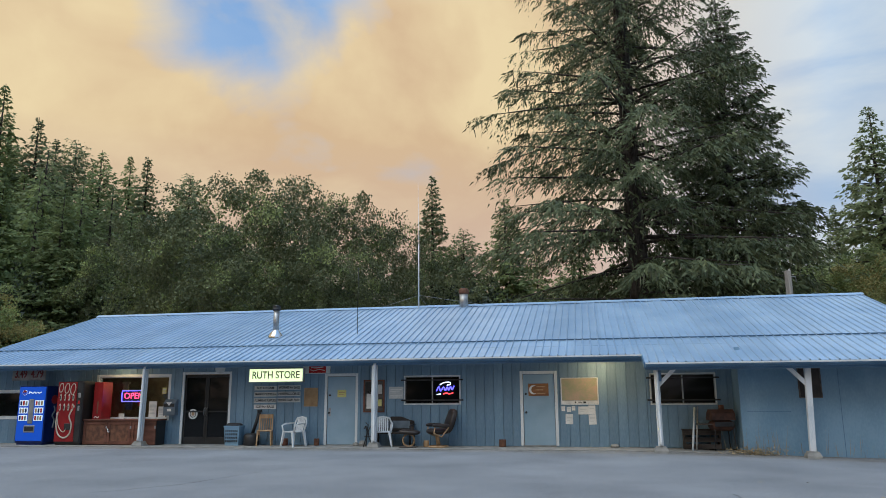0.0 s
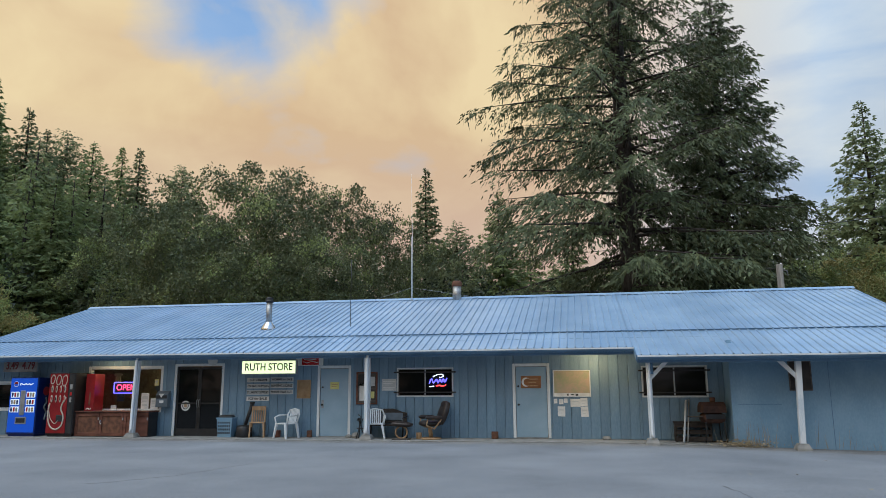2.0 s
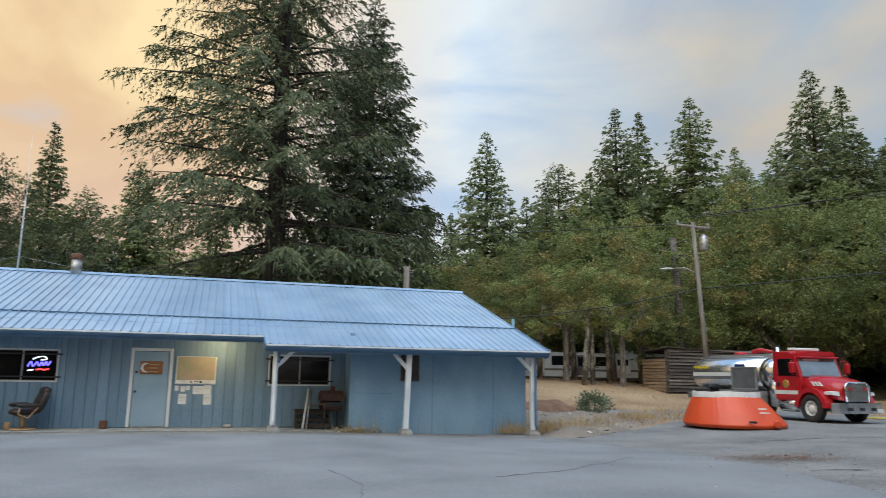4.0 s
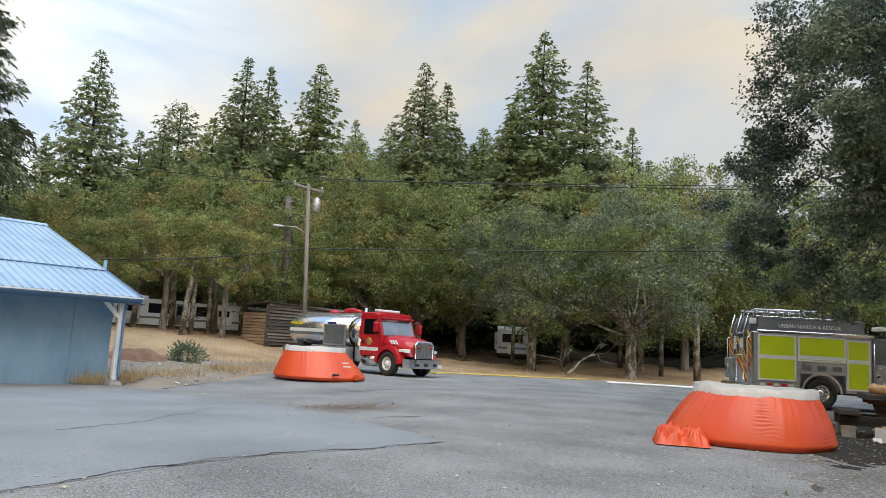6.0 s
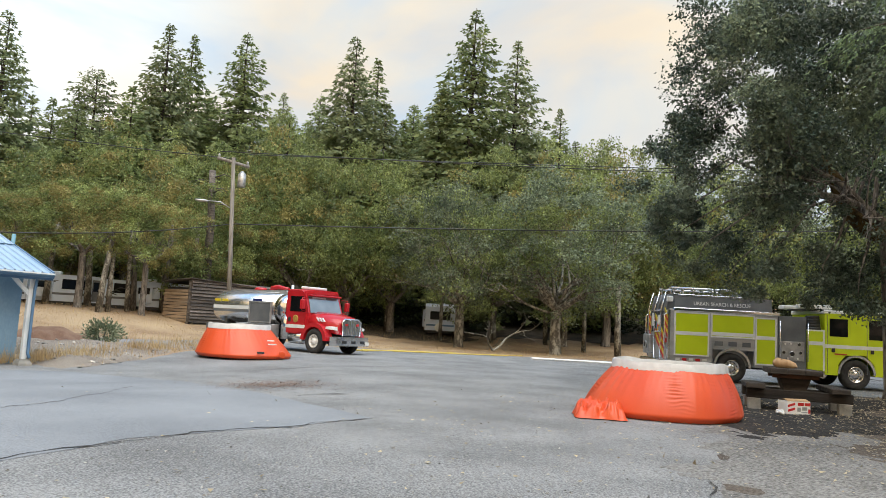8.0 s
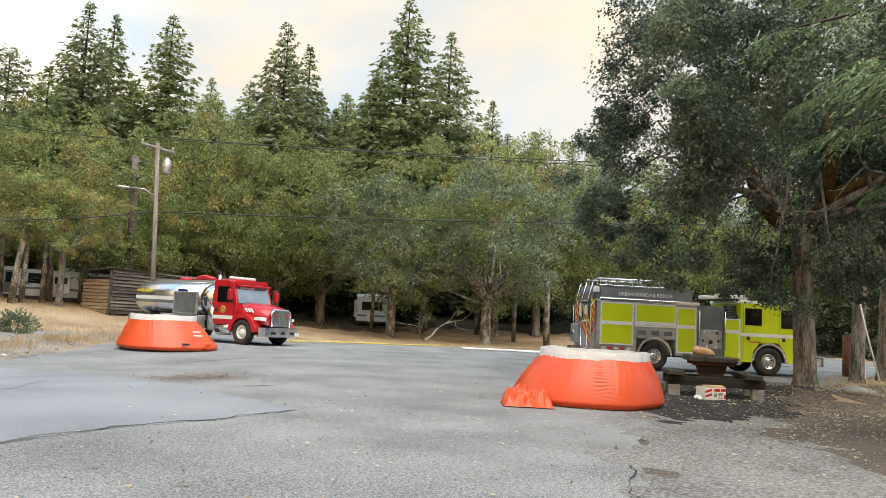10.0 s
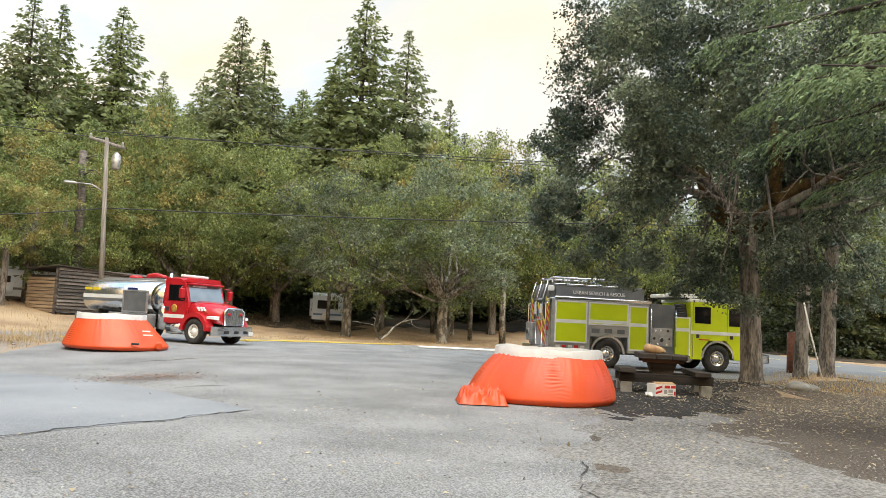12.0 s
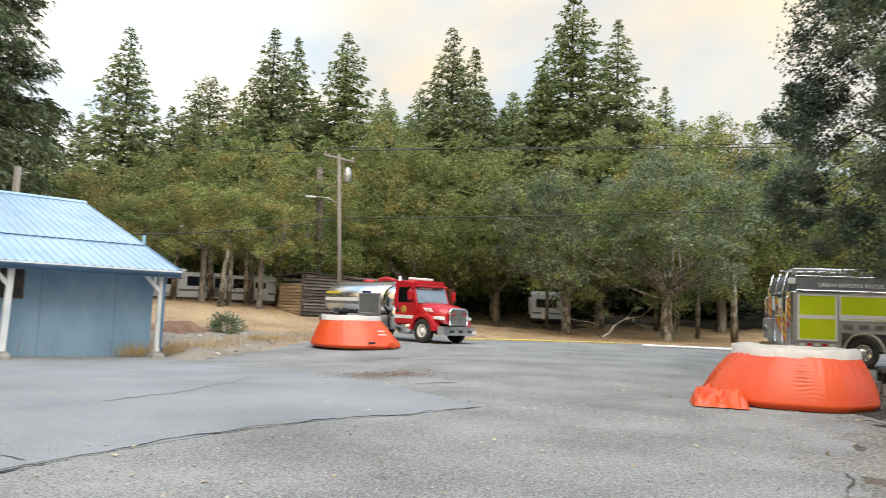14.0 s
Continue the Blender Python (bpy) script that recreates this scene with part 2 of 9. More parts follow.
M_FIRBARK = mat("fir_bark", (0.03, 0.025, 0.022), (0.085, 0.072, 0.062), scale=5, rough=1.0, bump=0.8, bscale=20, stretch=(1, 1, 0.3))
M_FIR = leafmat("fir_needles", (0.142, 0.176, 0.090), (0.255, 0.290, 0.145), 0.42, 0.25, 0.2)
M_HEROFIR = leafmat("shaggy_fir_needles", (0.078, 0.1, 0.052), (0.165, 0.195, 0.098), 0.18, 0.3, 0.1)
M_EDGEFIR = leafmat("soft_fir_needles", (0.15, 0.22, 0.10), (0.26, 0.34, 0.165), 0.3, 0.25, 0.1)
M_FIRLIGHT = leafmat("young_fir_needles", (0.150, 0.196, 0.082), (0.265, 0.315, 0.130), 0.42, 0.25, 0.2)
M_LICHEN = leafmat("hanging_lichen", (0.12, 0.13, 0.085), (0.2, 0.21, 0.14), 0.2)
M_OAK = leafmat("oak_leaves", (0.150, 0.196, 0.072), (0.295, 0.340, 0.130), 0.34, 0.5, 0.2, 0.5)
M_OAKDARK = leafmat("dark_oak_leaves", (0.124, 0.160, 0.106), (0.250, 0.295, 0.188), 0.32, 0.5, 0.15, 0.45)
M_OAKNEAR = leafmat("grey_green_oak_leaves", (0.054, 0.080, 0.060), (0.150, 0.188, 0.138), 0.16, 0.45, 0.1, 0.36)
# darker oak leaf colour that stands in for backlighting behind the store
M_BACKLITOAK = leafmat("backlit_oak_leaves", (0.076, 0.096, 0.046), (0.165, 0.182, 0.086), 0.14, 0.3, 0.15, 0.45)
M_SHRUB = leafmat("pale_shrub_leaves", (0.14, 0.18, 0.11), (0.28, 0.32, 0.21), 0.2)
# canopy shade is put into this leaf colour
M_SHADE = leafmat("shade_undergrowth_leaves", (0.022, 0.030, 0.018), (0.055, 0.072, 0.040), 0.15, 0.4, 0.15, 0.5)
M_OAKYELLOW = leafmat("turning_oak_leaves", (0.200, 0.190, 0.066), (0.36, 0.305, 0.118), 0.22, 0.28, 0.15)
M_DEADLEAF = leafmat("fallen_leaves", (0.30, 0.235, 0.14), (0.54, 0.45, 0.30), 0.2, 0.35)
M_GLASS = bpy.data.materials.new("dark_window_glass")
M_GLASS.use_nodes = True
g_ = M_GLASS.node_tree.nodes["Principled BSDF"]
g_.inputs["Base Color"].default_value = (0.006, 0.007, 0.008, 1)
g_.inputs["Roughness"].default_value, g_.inputs["Specular IOR Level"].default_value = 0.05, 0.25


# ---- mesh helpers ----
class Mesh:
    """Collects vertices and faces; smooth faces are marked."""

    def __init__(self):
        self.v, self.f, self.s = [], [], []

    def add(self, vs, fs, smooth=False, m=None):
        o = len(self.v)
        self.v += [tuple(m @ Vector(p)) for p in vs] if m else [tuple(p) for p in vs]
        self.f += [tuple(i + o for i in f) for f in fs]
        self.s += [smooth] * len(fs)
        return self

    def box(self, x0, x1, y0, y1, z0, z1, bev=0.0, m=None):
        b = min(bev, (x1 - x0) * 0.45, (y1 - y0) * 0.45, (z1 - z0) * 0.45)
        if b <= 0:
            vs = [(x, y, z) for z in (z0, z1) for y in (y0, y1) for x in (x0, x1)]
            return self.add(vs, [(0, 2, 3, 1), (4, 5, 7, 6), (0, 1, 5, 4), (2, 6, 7, 3), (0, 4, 6, 2), (1, 3, 7, 5)], False, m)
        vs, at = [], {}
        for i, (x, sx) in enumerate(((x0, 1), (x1, -1))):
            for j, (y, sy) in enumerate(((y0, 1), (y1, -1))):
                for k, (z, sz) in enumerate(((z0, 1), (z1, -1))):
                    for a, p in enumerate(((x, y + sy * b, z + sz * b), (x + sx * b, y, z + sz * b), (x + sx * b, y + sy * b, z))):
                        at[i, j, k, a] = len(vs)
                        vs.append(p)
        fs = []
        cyc = ((0, 0), (1, 0), (1, 1), (0, 1))
        for s in (0, 1):
            fs += [tuple(at[s, p, q, 0] for p, q in cyc), tuple(at[p, s, q, 1] for p, q in cyc), tuple(at[p, q, s, 2] for p, q in cyc)]
            for r in (0, 1):
                fs += [(at[s, r, 0, 0], at[s, r, 1, 0], at[s, r, 1, 1], at[s, r, 0, 1]), (at[s, 0, r, 0], at[s, 1, r, 0], at[s, 1, r, 2], at[s, 0, r, 2]), (at[0, s, r, 1], at[1, s, r, 1], at[1, s, r, 2], at[0, s, r, 2])]
        fs += [tuple(at[i, j, k, a] for a in range(3)) for i in (0, 1) for j in (0, 1) for k in (0, 1)]
        return self.add(vs, fs, False, m)

    def tube(self, pts, radii, seg=10, caps=True, smooth=True, m=None):
        pts = [Vector(p) for p in pts]
        if isinstance(radii, (int, float)):
            radii = [radii] * len(pts)
        vs, fs, up = [], [], None
        for i, p in enumerate(pts):
            d = (pts[min(i + 1, len(pts) - 1)] - pts[max(i - 1, 0)]).normalized()
            if up is None:
                up = Vector((0, 0, 1)) if abs(d.z) < 0.9 else Vector((1, 0, 0))
            a = d.cross(up).normalized()
            b = a.cross(d).normalized()
            up = b
            vs += [p + (a * math.cos(2 * math.pi * k / seg) + b * math.sin(2 * math.pi * k / seg)) * radii[i] for k in range(seg)]
        for i in range(len(pts) - 1):
            fs += [(i * seg + k, i * seg + (k + 1) % seg, (i + 1) * seg + (k + 1) % seg, (i + 1) * seg + k) for k in range(seg)]
        self.add(vs, fs, smooth, m)
        if caps:
            n = len(self.v) - len(vs)
            self.f += [tuple(n + k for k in reversed(range(seg))), tuple(n + (len(pts) - 1) * seg + k for k in range(seg))]
            self.s += [False, False]
        return self

    def loft(self, rings, caps=True, smooth=True, m=None):
        n, vs, fs = len(rings[0]), [p for r in rings for p in r], []
        for i in range(len(rings) - 1):
            fs += [(i * n + k, i * n + (k + 1) % n, (i + 1) * n + (k + 1) % n, (i + 1) * n + k) for k in range(n)]
        self.add(vs, fs, smooth, m)
        if caps:
            o = len(self.v) - len(vs)
            self.f += [tuple(o + k for k in reversed(range(n))), tuple(o + (len(rings) - 1) * n + k for k in range(n))]
            self.s += [False, False]
        return self

    def lathe(self, prof, seg=24, m=None, smooth=True):
        """prof: (radius, height) from below to above, round z."""
        return self.loft([[(r * math.cos(2 * math.pi * k / seg), r * math.sin(2 * math.pi * k / seg), z) for k in range(seg)] for r, z in prof], True, smooth, m)

    def prism(self, poly, x0, x1, axis="x", m=None, smooth=False):
        """A polygon in the two other axes, drawn out along an axis."""
        put = {"x": lambda a, p, q: (a, p, q), "y": lambda a, p, q: (p, a, q), "z": lambda a, p, q: (p, q, a)}[axis]
        n = len(poly)
        vs = [put(a, p, q) for a in (x0, x1) for p, q in poly]
        return self.add(vs, [tuple(reversed(range(n))), tuple(range(n, 2 * n))] + [(k, (k + 1) % n, n + (k + 1) % n, n + k) for k in range(n)], smooth, m)

    def data(self, name):
        me = bpy.data.meshes.new(name)
        me.from_pydata(self.v, [], self.f)
        me.polygons.foreach_set("use_smooth", self.s)
        me.update()
        return me


def flow(pts, k=7):
    """A smooth line through the given points."""
    q = [Vector(p) for p in pts]
    q = [q[0] * 2 - q[1]] + q + [q[-1] * 2 - q[-2]]
    out = []
    for a, b, c, d in zip(q, q[1:], q[2:], q[3:]):
        for i in range(k):
            t = i / k
            out.append(0.5 * (2 * b + (c - a) * t + (2 * a - 5 * b + 4 * c - d) * t * t + (3 * b - a - 3 * c + d) * t ** 3))
    return out + [q[-2]]


def fixed(me):
    bm = bmesh.new()
    bm.from_mesh(me)
    bmesh.ops.recalc_face_normals(bm, faces=bm.faces)
    bm.to_mesh(me)
    bm.free()
    return me


def part(name, mesh, material, parent=None, label="", m=None, fix=True):
    """Links a mesh as one object under a thing, or as a thing of its own."""
    me = mesh.data(name)
    if fix:
        fixed(me)
    me.materials.append(material)
    ob = new(name, me)
    if m is not None:
        ob.matrix_basis = m
    if parent:
        ob.parent = parent
    return tagged(ob, label)


def thing(name, m, label, category, group="", kind=""):
    ob = new(name)
    ob.empty_display_size = 0.2
    ob.matrix_basis = m
    return tagged(ob, label, category, group, kind)


def setting(name, mesh, material, label, category):
    return tagged(part(name, mesh, material), label, category, kind="structure")


def words(name, text, size, material, parent, m, label="", bold=0.0):
    """Raised lettering in the built-in font, turned into a mesh; lies in its own x-z plane, facing -y."""
    cu = bpy.data.curves.new(name, "FONT")
    cu.offset = size * bold
    cu.body, cu.size, cu.extrude, cu.align_x, cu.align_y = text, size, 0.003, "CENTER", "CENTER"
    tmp = bpy.data.objects.new(name, cu)
    scene.collection.objects.link(tmp)
    me = bpy.data.meshes.new_from_object(tmp.evaluated_get(bpy.context.evaluated_depsgraph_get()))
    bpy.data.objects.remove(tmp)
    bpy.data.curves.remove(cu)
    me.name = name
    me.materials.clear()
    me.materials.append(material)
    ob = new(name, me)
    ob.parent = parent
    ob.matrix_basis = m @ pose(0, 0, 0, 90)
    return tagged(ob, label)


def smooth(a, b, x):
    u = min(1.0, max(0.0, (x - a) / (b - a)))
    return u * u * (3 - 2 * u)


def lift(x, y):
    """Height of the ground: flat lot, a bank to the north, wooded hills behind."""
    z = 1.45 * smooth(29, 44, y) * (1 - 0.6 * smooth(28, 46, x))
    far_n = smooth(60, 190, y + 0.55 * max(0, -x - 10)) * 17 * (1 + 0.9 * smooth(-5, -70, x))
    far_e = smooth(48, 150, x + 0.35 * y) * 15 * smooth(-15, 35, y)
    bump = noise.noise((x * 0.04, y * 0.04, 0)) * 3 * smooth(60, 120, max(y, x))
    fall = 0.165 * smooth(0.5, 8.5, x) * (1 - smooth(12.5, 17.5, x)) * smooth(11, 18.5, y) * (1 - smooth(23, 29, y))
    mound = 0.28 * math.exp(-((x - 21.7) ** 2 + (y - 1.7) ** 2) / 3.0)
    return z + max(far_n, far_e) + bump + mound - fall


# ---- ground ----
def axis_steps():
    a = [-900, -500, -300, -200, -150, -120, -95, -75, -60, -48, -38, -30, -24, -19, -15]
    return a + [-12 + 1.5 * i for i in range(55)] + [74, 80, 88, 97, 108, 120, 135, 155, 180, 220, 300, 500, 900]


def sheet(xs, ys, z, keep=None):
    b, at = Mesh(), {}
    for i, x in enumerate(xs):
        for j, y in enumerate(ys):
            at[i, j] = len(b.v)
            b.v.append((x, y, z(x, y)))
    for i in range(len(xs) - 1):
        for j in range(len(ys) - 1):
            if keep is None or keep((xs[i] + xs[i + 1]) / 2, (ys[j] + ys[j + 1]) / 2):
                b.f.append((at[i, j], at[i + 1, j], at[i + 1, j + 1], at[i, j + 1]))
                b.s.append(True)
    return b


def inside(poly, x, y):
    hit = False
    for (x0, y0), (x1, y1) in zip(poly, poly[1:] + poly[:1]):
        if (y0 > y) != (y1 > y) and x < (x1 - x0) * (y - y0) / (y1 - y0) + x0:
            hit = not hit
    return hit


def ragged(poly, step=0.5, wobble=0.15, seed=0):
    out = []
    for (x0, y0), (x1, y1) in zip(poly, poly[1:] + poly[:1]):
        n = max(1, int(math.hypot(x1 - x0, y1 - y0) / step))
        for k in range(min(n, 90)):
            u = k / min(n, 90)
            x, y = x0 + (x1 - x0) * u, y0 + (y1 - y0) * u
            out.append((x + wobble * noise.noise((x * 1.3, y * 1.3, seed)), y + wobble * noise.noise((x * 1.3, y * 1.3, seed + 9))))
    return out


def slab(name, poly, top, material, label, category, step=0.5, wobble=0.15, seed=0):
    """A paved sheet with a ragged edge, laid on the ground and following it."""
    edge = ragged(poly, step, wobble, seed)
    bm = bmesh.new()
    face = bm.faces.new([bm.verts.new((x, y, 0)) for x, y in edge])
    bmesh.ops.triangulate(bm, faces=[face])
    low, high = min(p[1] for p in edge), max(p[1] for p in edge)
    if high - low > 6:
        for y in [v for v in range(-40, 60) if low < v < high and (v % 2 == 0 or 10 < v < 31)]:
            bmesh.ops.bisect_plane(bm, geom=bm.verts[:] + bm.edges[:] + bm.faces[:], plane_co=(0, y, 0), plane_no=(0, 1, 0))
        if min(p[0] for p in edge) < 14:
            for x in range(0, 31):
                bmesh.ops.bisect_plane(bm, geom=bm.verts[:] + bm.edges[:] + bm.faces[:], plane_co=(x, 0, 0), plane_no=(1, 0, 0))
    ext = bmesh.ops.extrude_face_region(bm, geom=bm.faces[:])
    upper = {v for v in ext["geom"] if isinstance(v, bmesh.types.BMVert)}
    for v in bm.verts:
        v.co.z = lift(v.co.x, v.co.y) + (top if v in upper else -0.1)
    bmesh.ops.recalc_face_normals(bm, faces=bm.faces)
    me = bpy.data.meshes.new(name)
    bm.to_mesh(me)
    bm.free()
    me.materials.append(material)
    return tagged(new(name, me), label, category, kind="structure")


ground = setting("ground", sheet(axis_steps(), axis_steps(), lambda x, y: lift(x, y) - 0.03), M_MEADOW, "dry brown meadow rising to wooded hills", "ground")
LOT = [(-70, -40), (-4, -40), (-1, -6), (5, 0.4), (6.9, 1.9), (8.8, 2.6), (12.2, 3.4), (17.0, 4.9), (25.5, 6.0), (27.5, 1.6), (36, 0.5), (41, 3.2), (45, 9), (41, 15.5), (36.5, 19.5), (31, 24.5), (27.5, 31), (20.5, 31), (18.5, 25.2), (13.0, 21.6), (10.2, 19.3), (9.6, 26), (-70, 26)]
slab("pavement", LOT, 0.006, M_ASPHALT, "worn grey asphalt parking lot with loose stones", "pavement", 0.3, 0.22)
slab("pavement_patch", [(-60, -8), (-3, 5.6), (3.0, 7.5), (5.0, 8.0), (6.9, 7.9), (8.9, 7.8), (9.6, 11.2), (10.0, 14.8), (9.4, 18.2), (7.2, 19.7), (-60, 20.2)], 0.014, M_PATCH, "smoother grey asphalt patch before the store", "pavement", 0.35, 0.14, 3)
slab("porch_slab", [(-19.8, 20.6), (3.9, 20.6), (3.9, 22.2), (-19.8, 22.2)], 0.028, M_CONCRETE, "low concrete slab under the porch", "slab", 0.6, 0.02, 5)
slab("dirt_ground", [(-4, -40), (-1, -6), (5, 0.4), (6.9, 1.9), (8.8, 2.6), (12.2, 3.4), (17.0, 4.9), (25.5, 6.0), (27.5, 1.6), (33, -1), (24, -14), (12, -40)], 0.0, M_DIRT, "bare brown dirt under the oak", "ground", 0.5, 0.25, 7)
def edge_distance(poly, x, y):
    near_edge = min(((x - (ax + (bx - ax) * u)) ** 2 + (y - (ay + (by - ay) * u)) ** 2) ** 0.5 for (ax, ay), (bx, by) in zip(poly, poly[1:] + poly[:1]) for u in (min(1.0, max(0.0, ((x - ax) * (bx - ax) + (y - ay) * (by - ay)) / ((bx - ax) ** 2 + (by - ay) ** 2))),))
    return near_edge if inside(poly, x, y) else -near_edge


def spread(name, poly, top, material, label, step=0.14, seed=0):
    """A thin layer of soil that frays into patches at its edge and follows the ground."""
    def height(x, y):
        d = edge_distance(poly, x, y) + 0.75 * noise.noise((x * 0.8, y * 0.8, seed)) + 0.45 * noise.noise((x * 2.7, y * 2.7, seed)) + 0.25 * noise.noise((x * 7, y * 7, seed))
        return lift(x, y) - 0.03 + (0.03 + top) * smooth(-0.2, 0.45, d) + 0.012 * noise.noise((x * 5, y * 5, seed + 1))
    xs, ys = [p[0] for p in poly], [p[1] for p in poly]
    nx, ny = int((max(xs) - min(xs) + 2) / step), int((max(ys) - min(ys) + 2) / step)
    return setting(name, sheet([min(xs) - 1 + step * i for i in range(nx)], [min(ys) - 1 + step * i for i in range(ny)], height), material, label, "ground")


BANK = [(9.6, 19.0), (11.4, 20.3), (13.4, 22.0), (16.4, 24.9), (19.6, 26.2), (17.0, 27.2), (13.2, 28.0), (12.2, 30.4), (11.6, 34), (9.3, 34)]


def bank_height(x, y):
    d = edge_distance(BANK, x, y)
    d += 0.35 * noise.noise((x * 0.9, y * 0.9, 4)) + 0.12 * noise.noise((x * 3, y * 3, 4))
    m = smooth(-0.1, 1.1, d)
    return lift(x, y) - 0.06 + 0.09 * smooth(-0.3, 0.1, d) + m * (0.16 + 0.16 * noise.noise((x * 0.8, y * 0.8, 1)) + 0.07 * noise.noise((x * 2.6, y * 2.6, 2)) + 0.03 * noise.noise((x * 7, y * 7, 3)))


bank = sheet([9.2 + 0.2 * i for i in range(54)], [18.6 + 0.2 * i for i in range(78)], bank_height)
setting("dirt_bank", bank, M_BANK, "stony grey-brown dirt bank beside the store", "ground")
slab("driveway", [(12.5, 27.6), (20.5, 26.8), (20.6, 30.6), (16, 31.5), (12.5, 30.2)], 0.02, M_PATCH, "pale concrete driveway crossed by hoses", "driveway", 0.5, 0.2, 2)
slab("road", [(12, -30), (19, -32), (48, -7), (62, 6), (96, 28), (93, 36), (56, 14.5), (40.5, 3.0), (28.5, -4.0)], 0.01, M_ROAD, "grey two-lane country road", "road", 1.0, 0.06, 4)
def in_wood(x, y):
    d, az = math.hypot(x, y), math.degrees(math.atan2(x, y))
    return 54 + 3 * noise.noise((az * 0.3, 0, 2)) + (6 if az > 56 else 0) < d < 130 and 26 < az < 96 and not inside([(30, -20), (45, 0), (100, 20), (120, 60), (60, 18)], x, y)


# dark sheet over the meadow that paints the shade under the trees
setting("forest_floor", sheet(axis_steps(), axis_steps(), lift, in_wood), M_SHADEFLOOR, "leaf litter on the forest floor, coloured dark for shade", "ground")
road_line = Mesh()
for k in range(14):
    u0, u1 = k / 14, k / 14 + 0.05
    x, y = 24 + 68 * u0, -17 + 48 * u0
    road_line.box(-1.6, 1.6, -0.06, 0.06, 0, 0.012, m=pose(x, y, lift(x, y) + 0.03, 0, 0, 35))
setting("road_marking", road_line, M_YELLOWPAPER, "faded yellow centre line on the road", "road marking")


def crack(pts, width, seed):
    b, n = Mesh(), 0
    rnd = random.Random(seed)
    line = []
    for (x0, y0), (x1, y1) in zip(pts, pts[1:]):
        k = max(2, int(math.hypot(x1 - x0, y1 - y0) / 0.12))
        for i in range(k):
            u = i / k
            x, y = x0 + (x1 - x0) * u, y0 + (y1 - y0) * u
            sway = 0.16 * noise.noise((x * 0.9, y * 0.9, seed)) + 0.07 * noise.noise((x * 3, y * 3, seed))
            line.append((x + rnd.uniform(-0.03, 0.03), y + sway + rnd.uniform(-0.03, 0.03)))
    for i, (x, y) in enumerate(line):
        w = width * rnd.uniform(0.35, 1.0) * max(0.12, 0.75 + 1.3 * noise.noise((x * 1.1, y * 1.1, seed + 5)))
        b.v += [(x - w * 0.3, y - w, 0.019 + lift(x, y)), (x + w * 0.3, y + w, 0.021 + lift(x, y))]
        if i:
            b.f.append((2 * i - 2, 2 * i - 1, 2 * i + 1, 2 * i))
            b.s.append(False)
    return tagged(part("asphalt_crack", b, M_TAR), "dark broken crack in the asphalt", "crack", "cracks in the lot", "structure")


crack([(-2.5, 5.7), (3.0, 7.5), (5.0, 8.0), (6.9, 7.9), (8.9, 7.8)], 0.02, 1)
crack([(8.5, 2.6), (7.4, 2.22), (6.3, 1.72)], 0.016, 2)
crack([(2.0, 12.3), (2.2, 10.6), (1.9, 9.2), (2.4, 7.4)], 0.016, 3)
crack([(-6.5, 14.5), (-7.0, 12.2), (-7.9, 10.9)], 0.016, 4)
crack([(9.9, 10.6), (10.5, 10.66), (11.2, 10.4)], 0.03, 5)
crack([(8.3, 13.5), (6.0, 11.6), (4.2, 10.9)], 0.014, 6)
crack([(14, 17), (19, 16.2), (26, 15.6), (33, 13.5)], 0.03, 7)


spread("gravel_margin", [(3.6, -1.6), (5.2, 0.9), (6.9, 2.2), (8.8, 3.0), (12.2, 3.9), (17.0, 5.3), (24.5, 6.4), (26, 5.0), (20, 3.6), (16.5, 2.6), (12.5, 1.2), (9.5, -0.6), (7.0, -3)], 0.014, M_GRIT, "crumbled gravelly edge of the asphalt", 0.16, 9)
# dark soil by the table; part of its blackness is painted oak shade
spread("dark_soil", [(12.3, 3.1), (13.2, 3.9), (14.3, 4.2), (16.0, 4.7), (17.5, 5.6), (20.6, 6.3), (23.2, 4.6), (22.0, 2.4), (18.8, 1.6), (15.6, 1.6), (13.4, 2.3)], 0.024, M_DARKSOIL, "dark soil round the picnic table, colour deepened for oak shade", 0.14, 12)


# ---- trees ----
def slivers(name, pos, way, length, width, material, droop=0.0, seed=0, face=None, loose=0.45):
    """Many small pointed leaves or needle sprays, one triangle each, as one mesh."""
    rng = np.random.default_rng(seed)
    n = len(pos)
    way = way / (np.linalg.norm(way, axis=1, keepdims=True) + 1e-9)
    side = np.cross(way, rng.normal(size=(n, 3)) if face is None else face + rng.normal(size=(n, 3)) * loose)
    side /= np.linalg.norm(side, axis=1, keepdims=True) + 1e-9
    L, W = length[:, None], width[:, None]
    tip = pos + way * L
    tip[:, 2] -= droop * length
    mid = pos + way * L * 0.3
    v = np.stack([mid + side * W, tip, mid - side * W - way * L * 0.2], 1).reshape(-1, 3)
    me = bpy.data.meshes.new(name)
    me.vertices.add(3 * n)
    me.vertices.foreach_set("co", v.astype(np.float32).ravel())
    me.loops.add(3 * n)
    me.loops.foreach_set("vertex_index", np.arange(3 * n, dtype=np.int32))
    me.polygons.add(n)
    me.polygons.foreach_set("loop_start", np.arange(n, dtype=np.int32) * 3)
    me.update(calc_edges=True)
    me.materials.append(material)
    return me


